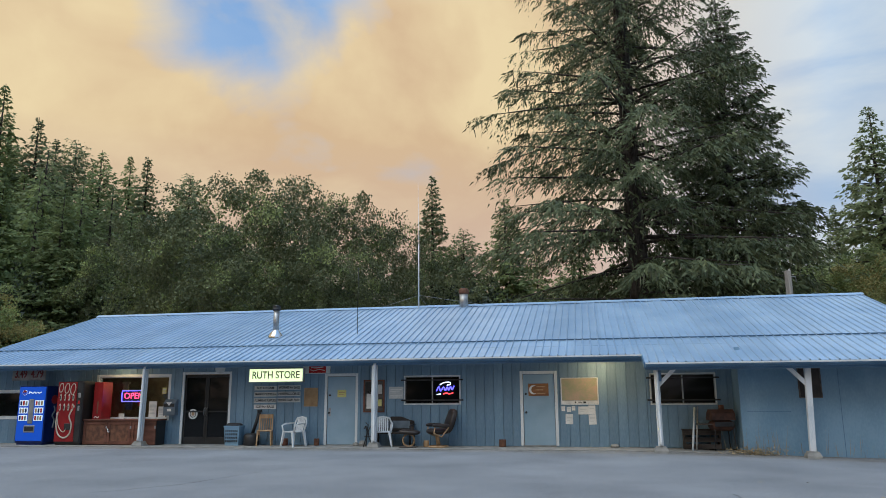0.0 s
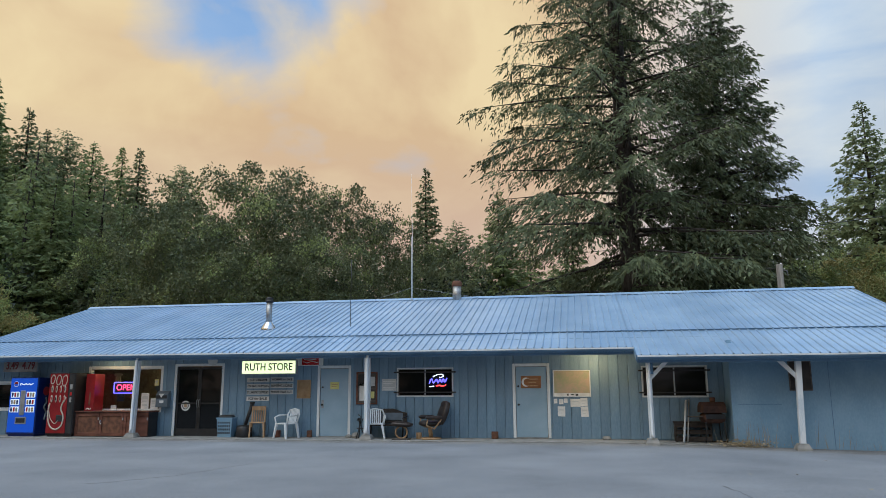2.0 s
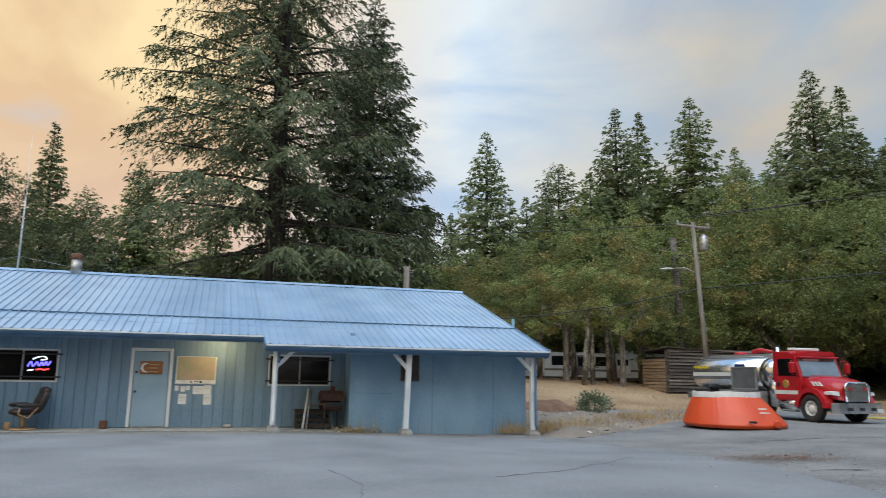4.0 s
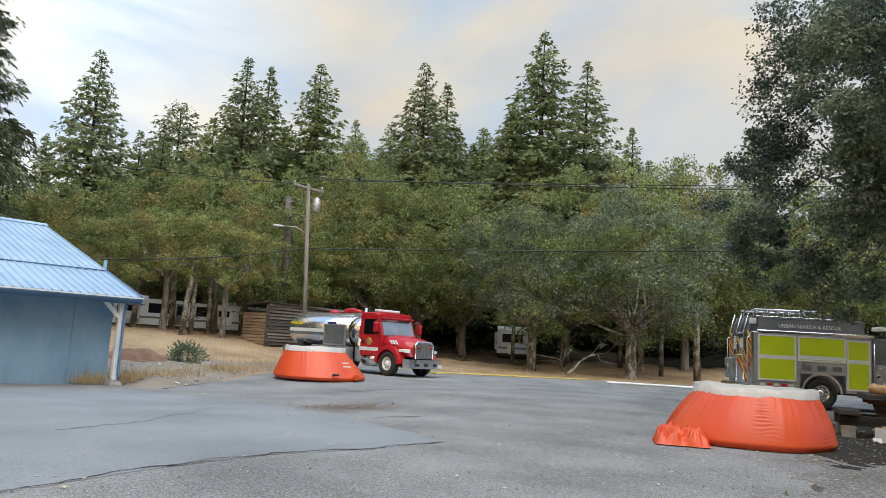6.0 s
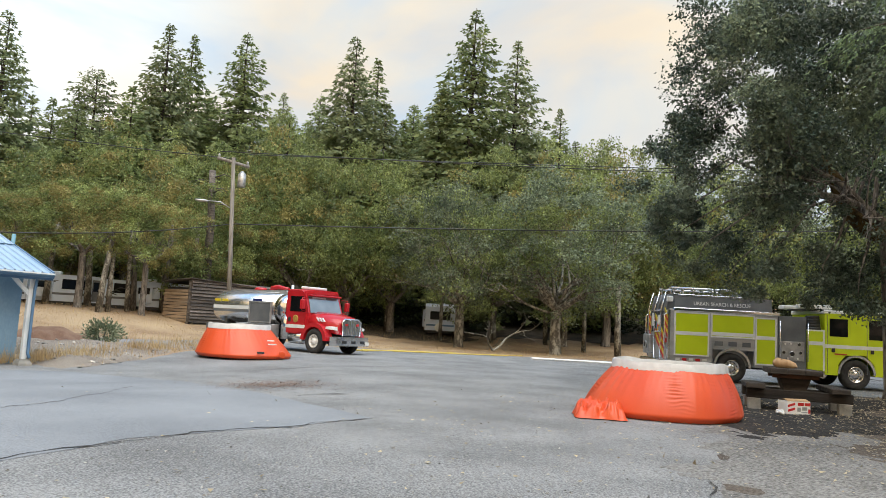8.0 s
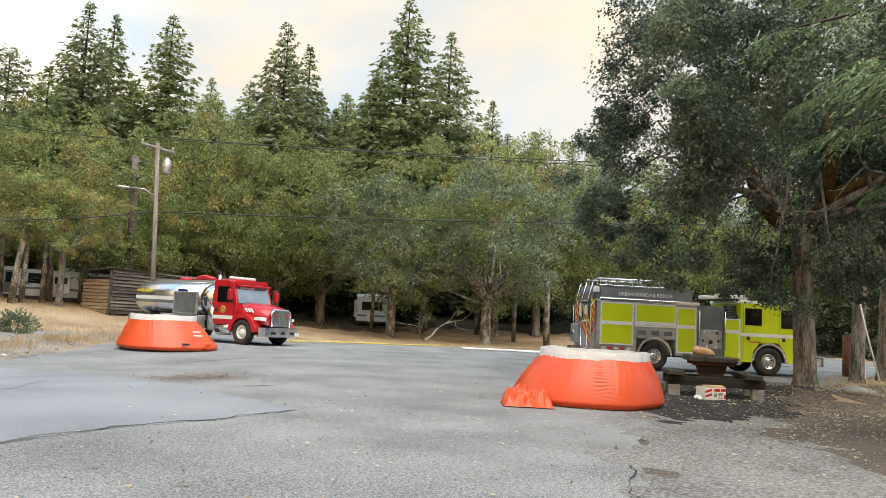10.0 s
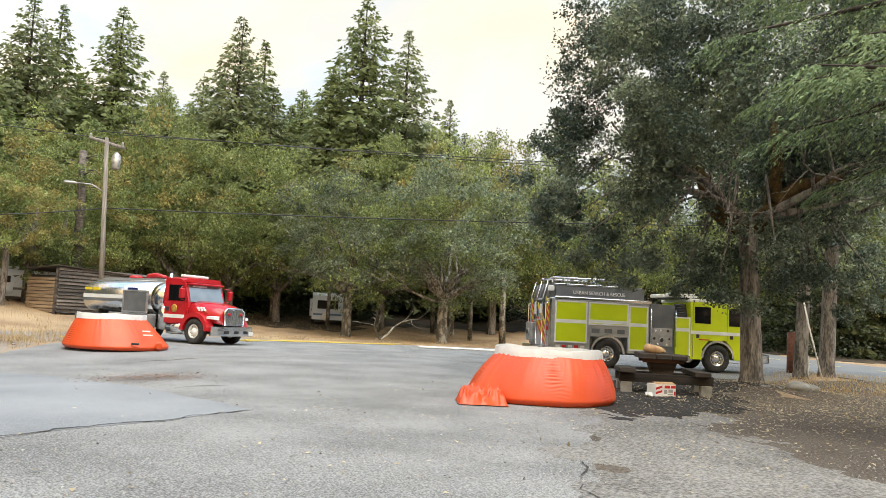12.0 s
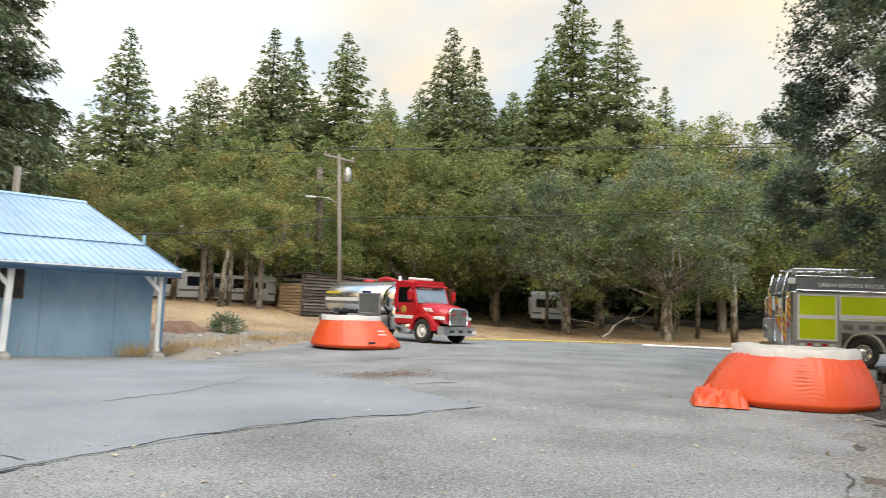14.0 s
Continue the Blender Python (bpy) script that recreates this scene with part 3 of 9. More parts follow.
def conifer(height, radius, base, seed, material, spray=0.6, wide=0.2, gap=0.6, arms=7, twig=0.3, per_twig=3, taper=0.85, uneven=0.16, sag=0.30, hang=0.15, lichen=0, boughs=0.35, bend=0.1, top=1.0, plate=0.7):
    """A fir about z: tapered trunk, whorls of boughs that carry flat twigs set with needle sprays."""
    rng = np.random.default_rng(seed)
    root = thing("fir_tree", Matrix(), "tall dark green fir on the wooded slope", "tree", "firs of the woods")
    b = Mesh()
    hs = [0, 0.03, 0.3, 0.6, 0.85, 1.0]
    r0 = 0.012 * height + 0.12
    b.tube([(bend * math.sin(3 * h + seed), bend * math.cos(4 * h), h * height) for h in hs], [r0 * 1.35, r0, r0 * 0.75, r0 * 0.5, r0 * 0.2, 0.02], 9)
    pos, way, ln, face = [], [], [], []
    z = base
    while z < height * min(0.992, top):
        u = (z - base) / (height - base)
        reach = radius * (1 - u) ** taper * (0.62 + 0.38 * min(1, u * 7)) + 0.04
        k = arms if u < 0.85 else max(4, arms - 2)
        a0 = rng.uniform(0, 6.28)
        for i in range(k):
            a = a0 + i * 6.283 / k + rng.normal() * 0.35
            zz = z + rng.normal() * gap * 0.3
            R = max(reach * (1 + uneven * (1 - 0.5 * u) * rng.normal()), 0.2 * reach)
            rise = 0.55 * u - 0.02 + rng.normal() * 0.09
            bow = sag * (1 - 0.75 * u)
            out, lat = np.array([np.cos(a), np.sin(a), 0.0]), np.array([-np.sin(a), np.cos(a), 0.0])
            m = max(3, int(R / twig * 2))
            s = rng.uniform(0.1, 1.0, m) ** 0.8
            side = np.where(np.arange(m) % 2, 1.0, -1.0)
            ang = rng.normal(0.95, 0.2, m) * (1 - 0.5 * s ** 4)
            root_p = out * (s * R)[:, None]
            root_p[:, 2] += zz + R * (rise * s - bow * s * s + 0.35 * bow * s ** 4)
            tw = out * np.cos(ang)[:, None] + lat * (np.sin(ang) * side)[:, None]
            tw[:, 2] += -hang + rng.normal(size=m) * 0.16
            lb = (0.1 * R + 0.34 * R * (1 - s) ** 0.8 + spray * 0.3 * (1 - u)) * rng.uniform(0.55, 1.2, m)
            lb = np.minimum(lb, 2.2)
            t = (np.arange(per_twig) + rng.uniform(0.0, 0.9, (m, per_twig))) / per_twig
            p = root_p[:, None] + tw[:, None] * (lb[:, None] * t)[..., None]
            p[..., 2] -= hang * 0.8 * lb[:, None] * t * t
            fl = np.where(np.arange(per_twig) % 2, 1.0, -1.0) * 0.6
            perp = np.cross(tw, (0, 0, 1.0))
            d = tw[:, None] + perp[:, None] * fl[None, :, None] + rng.normal(size=(m, per_twig, 3)) * 0.22
            d[..., 2] -= hang * rng.uniform(0.2, 1.9, (m, per_twig))
            pos.append(p.reshape(-1, 3)), way.append(d.reshape(-1, 3))
            q = m * per_twig
            ln.append(spray * (0.34 + 0.66 * (1 - u) ** 0.7) * rng.uniform(0.6, 1.3, q))
            face.append(np.tile(out * 0.9 + (0, 0, plate), (q, 1)))
            if R > 0.8 and rng.random() < boughs:
                at = [(out * f * R + (0, 0, zz + R * (rise * f - bow * f * f + 0.35 * bow * f ** 4))) for f in (0, 0.35, 0.7, 0.95)]
                w0 = 0.018 * R ** 0.8 + 0.01
                b.tube([tuple(v) for v in at], [w0, w0 * 0.75, w0 * 0.45, 0.008], 4, False)
        z += gap * (1.1 - 0.65 * u) * rng.uniform(0.75, 1.25)
    part("trunk", b, M_FIRBARK, root, fix=False)
    pos, way, ln = np.concatenate(pos), np.concatenate(way), np.concatenate(ln)
    crown = new("crown", slivers("crown", pos, way, ln, ln * wide, material, 0.08, seed, np.concatenate(face), 0.6))
    crown.parent = root
    if lichen:
        low = pos[rng.choice(len(pos), lichen)]
        low = low[low[:, 2] < height * 0.6]
        lic = new("lichen", slivers("lichen", low, np.tile((0, 0, -1.0), (len(low), 1)) + rng.normal(size=(len(low), 3)) * 0.12, rng.uniform(0.3, 1.1, len(low)), rng.uniform(0.015, 0.05, len(low)), M_LICHEN, 0, seed + 1))
        lic.parent = root
        tagged(lic, "grey-green hanging lichen", kind="stuff")
    return root


def limbs(b, p, d, length, r, depth, rng, tips, bend=0.35):
    """Branching limbs from p along d; collects the tips of the twigs."""
    pts, rad = [p], [r]
    q, way = np.array(p, float), np.array(d, float)
    for k in range(4):
        way = way + rng.normal(size=3) * bend * 0.4
        way[2] += 0.04
        way /= np.linalg.norm(way)
        q = q + way * length / 4
        pts.append(tuple(q))
        rad.append(r * (1 - 0.14 * (k + 1)))
        if depth and k >= 1:
            for _ in range(1 if k < 3 else 2):
                w2 = way + rng.normal(size=3) * 0.75
                w2[2] = w2[2] * 0.7 + 0.1
                limbs(b, tuple(q), w2 / np.linalg.norm(w2), length * rng.uniform(0.5, 0.8), rad[-1] * 0.6, depth - 1, rng, tips, bend)
    tips += pts[2:]
    b.tube(pts, rad, 7 if r > 0.08 else 4, False)


def oak(height, crown_r, trunk_h, trunk_r, leaves, leaf, seed, material, bark, depth=3, lean=(0, 0), boughs=5, flat=0.75, shell=0.5, name="oak_tree", label="", second=None, share=0.0, clump=85, tight=0.15, broad=0.45, hollow=None, tuft=6):
    """A broad tree: forked trunk and limbs, and a crown of many small leaves clumped about the twigs."""
    rng = np.random.default_rng(seed)
    root = thing(name, Matrix(), label or "broad green oak with a pale rough trunk", "tree", "oaks round the meadow")
    b, tips = Mesh(), []
    top = (lean[0] * trunk_h, lean[1] * trunk_h, trunk_h)
    b.tube([(0, 0, -0.2), (lean[0] * 0.1, lean[1] * 0.1, 0.25), (top[0] * 0.5 + 0.06, top[1] * 0.5, trunk_h * 0.55), top], [trunk_r * 1.45, trunk_r * 1.08, trunk_r * 0.95, trunk_r * 0.9], 12, False)
    for i in range(boughs):
        a = 6.283 * i / boughs + rng.normal() * 0.35
        up = rng.uniform(0.35, 1.1)
        d = np.array([math.cos(a), math.sin(a), up])
        limbs(b, top, d / np.linalg.norm(d), crown_r * rng.uniform(0.36, 0.5), trunk_r * 0.55, depth, rng, tips)
    part("trunk", b, bark, root, fix=False)
    tips = np.array(tips)
    mid = np.array([top[0], top[1], (height + trunk_h * 0.85) / 2])
    half = np.array([crown_r, crown_r, (height - trunk_h * 0.75) / 2])
    k = max(20, leaves // clump)
    u = rng.normal(size=(k, 3))
    u /= np.linalg.norm(u, axis=1, keepdims=True)
    cl = mid + u * half * (rng.uniform(shell, 1.0, (k, 1)) ** 0.6) * (1 + 0.13 * np.sin(u[:, :1] * 5 + seed) + 0.1 * np.cos(u[:, 1:2] * 7 + seed))
    tip_ok = tips[rng.integers(0, len(tips), k // 2)]
    centres = np.concatenate([cl, tip_ok])
    if hollow:
        x0, x1, y0, y1, z0, z1 = hollow
        cx, cy, cz = centres.T
        centres = centres[~((cx > x0) & (cx < x1) & (cy > y0) & (cy < y1) & (cz > z0) & (cz < z1))]
        centres = centres[(((centres - mid) / half) ** 2).sum(1) < 1.08]
    # tufts of leaves over the outside of uneven leafy lobes
    tufts = leaves // tuft
    j = rng.integers(0, len(centres), tufts)
    size = crown_r * tight * rng.uniform(0.55, 1.4, len(centres))[j, None]
    grow = rng.normal(size=(tufts, 3)) + (0, 0, 0.75)
    grow /= np.linalg.norm(grow, axis=1, keepdims=True)
    at = centres[j] + grow * size * np.array([1, 1, flat]) * rng.uniform(0.5, 1.1, (tufts, 1)) + rng.normal(size=(tufts, 3)) * size * 0.12
    i, out = np.repeat(j, tuft), np.repeat(grow, tuft, 0)
    leaves = tufts * tuft
    way = rng.normal(size=(leaves, 3)) + out * 0.55
    way /= np.linalg.norm(way, axis=1, keepdims=True)
    ln = leaf * rng.uniform(0.6, 1.3, leaves)
    pos = np.repeat(at, tuft, 0) + way * ln[:, None] * rng.uniform(0.1, 1.3, (leaves, 1))
    way[:, 2] -= 0.25
    cut = int(leaves * (1 - share))
    order = np.argsort((np.sin(i * 12.9898) * 43758.5 % 1) + rng.normal(size=leaves) * 0.08) if share else np.arange(leaves)
    for nm, sel, mt in (("crown", order[:cut], material), ("turning_leaves", order[cut:], second)):
        if len(sel) and mt:
            c = new(nm, slivers(nm, pos[sel], way[sel], ln[sel], ln[sel] * broad, mt, 0.05, seed, out[sel], 0.9))
            c.parent = root
    return root


def spot(az, dist):
    a = radians(az)
    return dist * math.sin(a), dist * math.cos(a)


def plant(tree, az, dist, rise, height0, spin, label="", wide=1.0):
    """Sets a copy of a tree that reaches the given rise (tan of elevation) at that distance and bearing."""
    x, y = spot(az, dist)
    g = lift(x, y) - 0.1
    h = 1.5 + rise * dist - g
    s = max(h, 3.0) / height0
    t = copy_thing(tree, pose(x, y, g, 0, 0, spin))
    t.scale = (s * wide, s * wide, s)
    return tagged(t, label)


rng0 = random.Random(5)
firs = [conifer(24, r, b0, sd, mt, 0.74, 0.31, 0.54, 7, 0.42, 2, tp, un) for r, b0, sd, mt, un, tp in ((6.2, 1.6, 11, M_FIR, 0.15, 0.9), (5.8, 1.0, 12, M_FIRLIGHT, 0.13, 0.95), (5.2, 5.6, 13, M_FIR, 0.26, 0.55), (3.6, 1.2, 14, M_FIR, 0.14, 0.8), (6.2, 0.8, 15, M_FIRLIGHT, 0.17, 0.85))]
rough_firs = [conifer(24, r, 1.0, sd, mt, 1.15, 0.32, 0.85, 6, 0.42, 1, 0.85, 0.15) for r, sd, mt in ((6.0, 16, M_FIR), (5.8, 17, M_FIRLIGHT), (6.4, 18, M_FIRLIGHT))]
# skyline firs: bearing, rise, distance
for k, (az, rise, d) in enumerate(((-43.7, 0.381, 82), (-41.4, 0.345, 80), (-40.2, 0.32, 86), (-38.9, 0.32, 90), (-37.1, 0.314, 82), (-35.2, 0.311, 88), (-34.0, 0.312, 80), (-30.9, 0.293, 95), (-9.3, 0.227, 75), (-5.9, 0.275, 66), (16.0, 0.229, 75), (18.0, 0.228, 80))):
    plant(firs[(k * 2 + 1) % 5 if k != 7 else 2], az, d, rise, 24, 77 * k)
plant(firs[3], -11.8, 62, 0.308, 24, 20, "narrow young fir standing alone behind the store")
for k, (az, rise, d) in enumerate(((20.8, 0.347, 62), (26.6, 0.297, 78), (31.2, 0.375, 70), (33.0, 0.368, 76), (36.9, 0.384, 72), (40.0, 0.306, 88), (42.9, 0.311, 76), (45.3, 0.398, 70), (47.2, 0.37, 74), (50.5, 0.308, 84), (53.1, 0.362, 78), (55.0, 0.455, 68), (58.5, 0.408, 72), (62.1, 0.311, 80), (65.5, 0.27, 85), (68.6, 0.25, 88), (71.0, 0.295, 84))):
    plant(firs[(0, 4, 0, 1, 4)[k % 5] if k != 1 else 2], az, d, rise, 24, 51 * k)


def skyline(az):
    marks = ((-60, 0.40), (-44, 0.34), (-38, 0.30), (-31, 0.27), (-24, 0.22), (-14, 0.19), (-8, 0.20), (0, 0.22), (16, 0.2), (24, 0.26), (30, 0.29), (38, 0.29), (46, 0.31), (55, 0.33), (62, 0.27), (70, 0.24), (80, 0.26), (100, 0.3), (130, 0.3))
    for (a, u), (b, v) in zip(marks, marks[1:]):
        if a <= az <= b:
            return u + (v - u) * (az - a) / (b - a)
    return 0.3


for k in range(130):
    az = -58 + 175 * (k + rng0.random()) / 130
    d = rng0.uniform(66, 135)
    plant(rough_firs[rng0.randrange(3)], az, d, skyline(az) * rng0.uniform(0.66, 1.0), 24, rng0.uniform(0, 360), wide=rng0.uniform(0.95, 1.35))
# young firs crowd the western slope
for k in range(44):
    az = -47 + 21 * (k + rng0.random()) / 44
    plant(firs[(1, 4)[k % 2]] if k % 3 else rough_firs[2], az, rng0.uniform(56, 80), skyline(az) * rng0.uniform(0.5, 0.88), 24, rng0.uniform(0, 360), wide=rng0.uniform(0.9, 1.2))
for k in range(26):
    az = 23 + 44 * (k + rng0.random()) / 26
    plant(firs[(1, 4, 0)[k % 3]], az, rng0.uniform(64, 80), skyline(az) * rng0.uniform(0.82, 1.05), 24, rng0.uniform(0, 360), wide=rng0.uniform(1.0, 1.25))
# unseen firs added round behind the camera to darken reflections and southern skylight
for k in range(26):
    az = 112 + 190 * (k + rng0.random()) / 26
    plant(rough_firs[rng0.randrange(3)], az, rng0.uniform(38, 62), rng0.uniform(0.28, 0.42), 24, rng0.uniform(0, 360), wide=rng0.uniform(1.0, 1.3))
for k, f in enumerate(firs + rough_firs):
    x, y = spot(-60 - 3 * k, 90)
    f.matrix_basis = pose(x, y, lift(x, y))

hero = conifer(46, 9.5, 3.0, 21, M_HEROFIR, 0.42, 0.17, 1.1, 6, 0.24, 8, 0.86, 0.17, 0.24, 0.42, 4200, 1.0, 0.25, 0.72, 0.35)
tagged(hero, "huge shaggy fir hung with grey lichen behind the store")
x, y = spot(4.1, 43)
hero.matrix_basis = pose(x, y, lift(x, y) - 0.2)
hero2 = conifer(27.0, 5.5, 1.6, 22, M_HEROFIR, 0.42, 0.2, 0.66, 7, 0.26, 8, 0.72, 0.14, 0.2, 0.36, 1700, 1.0, 0.2, 1.0, 0.4)
tagged(hero2, "big shaggy fir beside a taller one")
x, y = spot(11.4, 48)
hero2.matrix_basis = pose(x, y, lift(x, y) - 0.2)


# ---- store ----
WALL_Y, RIDGE_Y, SLOPE = 21.82, 28.1, 0.318
WEST, EAST, STEP_X = -20.6, 9.62, 1.44


def roof_z(y):
    return 2.27 + SLOPE * (y - 20.0)


# openings of the front wall: x0, x1, z0, z1
OPEN = [(-19.75, -18.45, 0.88, 1.66), (-15.72, -13.22, 0.84, 2.12), (-12.66, -11.12, 0.03, 2.18), (-7.87, -6.97, 0.04, 2.07), (-5.42, -3.77, 1.24, 2.03), (-1.90, -0.99, 0.05, 2.07), (1.70, 3.41, 1.21, 2.02)]
front = Mesh()
X0, X1, Z1 = -20.3, 3.87, 2.86
xs = sorted({X0, X1, *[v for o in OPEN for v in o[:2]]})
for a, b in zip(xs, xs[1:]):
    z = 0.0
    for o in [o for o in OPEN if o[0] <= a and b <= o[1]]:
        front.box(a, b, WALL_Y + 0.02, WALL_Y + 0.16, z, o[2])
        z = o[3]
    front.box(a, b, WALL_Y + 0.02, WALL_Y + 0.16, z, Z1)
wall_front = setting("wall_front", front, M_BLUE, "blue-grey painted board wall of the store", "wall")
hull = Mesh()
hull.box(X0, X0 + 0.14, WALL_Y + 0.16, 34.5, 0, 2.86)
hull.box(X0, 9.26, 34.5, 34.64, 0, 2.6)
hull.prism([(WALL_Y + 0.2, 2.86), (28.1, 4.8), (34.5, 2.75)], X0, X0 + 0.14)
setting("wall_back", hull, M_BLUE, "blue-grey painted outer walls of the store", "wall")
wing = Mesh()
wing.box(3.87, 9.26, 20.95, 21.09, -0.4, 2.5)
wing.box(3.87, 3.99, 21.09, WALL_Y + 0.16, -0.3, 2.7)
wing.box(9.12, 9.26, 21.09, 34.5, -0.4, 2.6)
wing.prism([(21.1, 2.5), (28.1, 4.8), (34.5, 2.75), (34.5, 2.6), (21.1, 2.4)], 9.12, 9.26)
setting("wall_wing", wing, M_PLY, "blue painted plywood wall, stained near the ground", "wall")
seam = Mesh()
seam.box(4.02, 5.1, 20.944, 20.956, 1.0, 1.012)
seam.box(6.3, 6.312, 20.944, 20.956, -0.3, 2.45)
seam.box(8.2, 8.212, 20.944, 20.956, -0.3, 2.45)
part("panel_seam", seam, M_GUTTER, bpy.data.objects["wall_wing"])
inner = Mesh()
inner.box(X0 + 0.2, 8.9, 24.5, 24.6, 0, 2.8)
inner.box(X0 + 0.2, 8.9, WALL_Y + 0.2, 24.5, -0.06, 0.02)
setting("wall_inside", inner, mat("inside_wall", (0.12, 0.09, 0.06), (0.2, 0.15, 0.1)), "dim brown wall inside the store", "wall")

# roof: ribbed steel sheets in two courses
RIB = 0.2286


def roof_sheet(x0, x1, ya, yb, lap):
    b, prof = Mesh(), []
    x = x0
    while x < x1 - 0.02:
        w = min(RIB, x1 - x)
        prof += [(x, 0), (x + w * 0.38, 0), (x + w * 0.46, 0.036), (x + w * 0.54, 0.036), (x + w * 0.62, 0)]
        x += RIB
    prof.append((x1, 0))
    n = len(prof)
    vs = [(px, y, roof_z(y) + pz + lap + dz) for dz in (0, -0.02) for y in (ya, yb) for px, pz in prof]
    fs = [(i, i + 1, n + i + 1, n + i) for i in range(n - 1)] + [(i, i + 1, 2 * n + i + 1, 2 * n + i) for i in range(n - 1)]
    return b.add(vs, fs)


deck = Mesh()
for x0, x1, ye in ((WEST + 0.05, STEP_X, 20.98), (STEP_X, EAST - 0.05, 20.18)):
    deck.add([(x, y, roof_z(y) + dz) for dz in (-0.14, -0.03) for x in (x0, x1) for y in (ye, RIDGE_Y)], [(0, 1, 3, 2), (4, 6, 7, 5), (0, 4, 5, 1), (2, 3, 7, 6), (0, 2, 6, 4), (1, 5, 7, 3)])
deck.add([(x, y, z) for x in (WEST + 0.05, EAST - 0.05) for y, z in ((RIDGE_Y, roof_z(RIDGE_Y) - 0.03), (36.0, roof_z(20.2)))] + [(x, y, z - 0.1) for x in (WEST + 0.05, EAST - 0.05) for y, z in ((RIDGE_Y, roof_z(RIDGE_Y) - 0.03), (36.0, roof_z(20.2)))], [(0, 2, 3, 1), (4, 5, 7, 6), (0, 1, 5, 4), (2, 6, 7, 3), (0, 4, 6, 2), (1, 3, 7, 5)])
roof = setting("roof", deck, M_SOFFIT, "low blue ribbed metal roof over store and porch", "roof")
x = WEST
while x < EAST - 0.05:
    x1 = min(x + RIB * 4, EAST)
    if x < STEP_X < x1:
        x1 = STEP_X
    ye = 20.86 if x < STEP_X - 0.01 else 20.06
    part("roof_sheet", roof_sheet(x, x1, ye, 22.62, 0.0), M_ROOF, roof, fix=False)
    part("roof_sheet", roof_sheet(x, x1, 22.5, RIDGE_Y, 0.03), M_ROOF, roof, fix=False)
    x = x1
cap = Mesh()
cap.prism([(RIDGE_Y - 0.18, roof_z(RIDGE_Y - 0.18) + 0.06), (RIDGE_Y, roof_z(RIDGE_Y) + 0.1), (RIDGE_Y + 0.18, roof_z(RIDGE_Y - 0.18) + 0.06), (RIDGE_Y, roof_z(RIDGE_Y) + 0.05)], WEST - 0.02, EAST + 0.02)
part("ridge_cap", cap, M_ROOF, roof)
lip = Mesh()
lip.box(WEST, EAST, 22.50, 22.515, roof_z(22.5) + 0.018, roof_z(22.5) + 0.05)
part("lap_edge", lip, M_GUTTER, roof, "dark edge where two courses of sheets overlap")
for x0, x1, ye in ((WEST, STEP_X, 20.86), (STEP_X, EAST, 20.06)):
    g = Mesh()
    z = roof_z(ye)
    g.prism([(ye - 0.02, z - 0.01), (ye - 0.12, z - 0.015), (ye - 0.13, z - 0.08), (ye - 0.09, z - 0.13), (ye + 0.01, z - 0.135)], x0, x1 - 0.02)
    g.box(x0, x1, ye + 0.02, ye + 0.06, z - 0.2, z - 0.03)
    part("gutter", g, M_GUTTER, roof, "dark blue gutter along the eave")
    e = Mesh()
    e.prism([(ye - 0.135, z - 0.015), (ye - 0.145, z - 0.02), (ye - 0.145, z - 0.055), (ye - 0.135, z - 0.05)], x0, x1 - 0.02)
    part("eave_trim", e, M_TRIM, roof)
rake = Mesh()
for xe in (WEST - 0.02, EAST - 0.02):
    ye = 20.86 if xe < 0 else 20.06
    rake.add([(xe + dx, y, roof_z(y) + dz) for dx in (0, 0.04) for y in (ye, RIDGE_Y) for dz in (-0.16, 0.03)], [(0, 1, 3, 2), (4, 6, 7, 5), (0, 4, 5, 1), (2, 3, 7, 6), (0, 2, 6, 4), (1, 5, 7, 3)])
rake.add([(STEP_X + dx, y, roof_z(y) + dz) for dx in (-0.03, 0) for y in (20.06, 20.86) for dz in (-0.16, 0.0)], [(0, 1, 3, 2), (4, 6, 7, 5), (0, 4, 5, 1), (2, 3, 7, 6), (0, 2, 6, 4), (1, 5, 7, 3)])
part("rake_board", rake, M_GUTTER, roof)
soffit = Mesh()
soffit.box(X0, 3.87, 20.98, WALL_Y, 2.44, 2.46)
soffit.box(STEP_X + 0.05, 9.4, 20.2, 20.98, 2.2, 2.22)
setting("ceiling", soffit, M_SOFFIT, "dull grey boarded porch ceiling", "ceiling")

M_LITSIGN = glow("lit_sign_face", (0.82, 0.93, 0.50), 0.75)
M_CLEAR = bpy.data.materials.new("clear_glass")
M_CLEAR.use_nodes = True
c_ = M_CLEAR.node_tree.nodes["Principled BSDF"]
c_.inputs["Transmission Weight"].default_value, c_.inputs["Roughness"].default_value = 1.0, 0.01
c_.inputs["Base Color"].default_value = (0.85, 0.88, 0.88, 1)
M_RED = mat("red_gloss_paint", (0.42, 0.012, 0.014), (0.52, 0.02, 0.02), scale=2, rough=0.35, fine=0.1)
M_VENDBLUE = mat("blue_machine_paint", (0.003, 0.014, 0.10), (0.005, 0.02, 0.14), scale=2, rough=0.35, fine=0.1)
M_VENDLIT = glow("lit_blue_panel", (0.004, 0.06, 0.42), 0.42)
M_REDLIT = mat("crimson_panel", (0.20, 0.006, 0.010), (0.28, 0.012, 0.014), scale=3, rough=0.3, fine=0.1)
M_WHITE = mat("white_paint", (0.72, 0.72, 0.7), (0.82, 0.82, 0.8), scale=3, rough=0.5, fine=0.1)
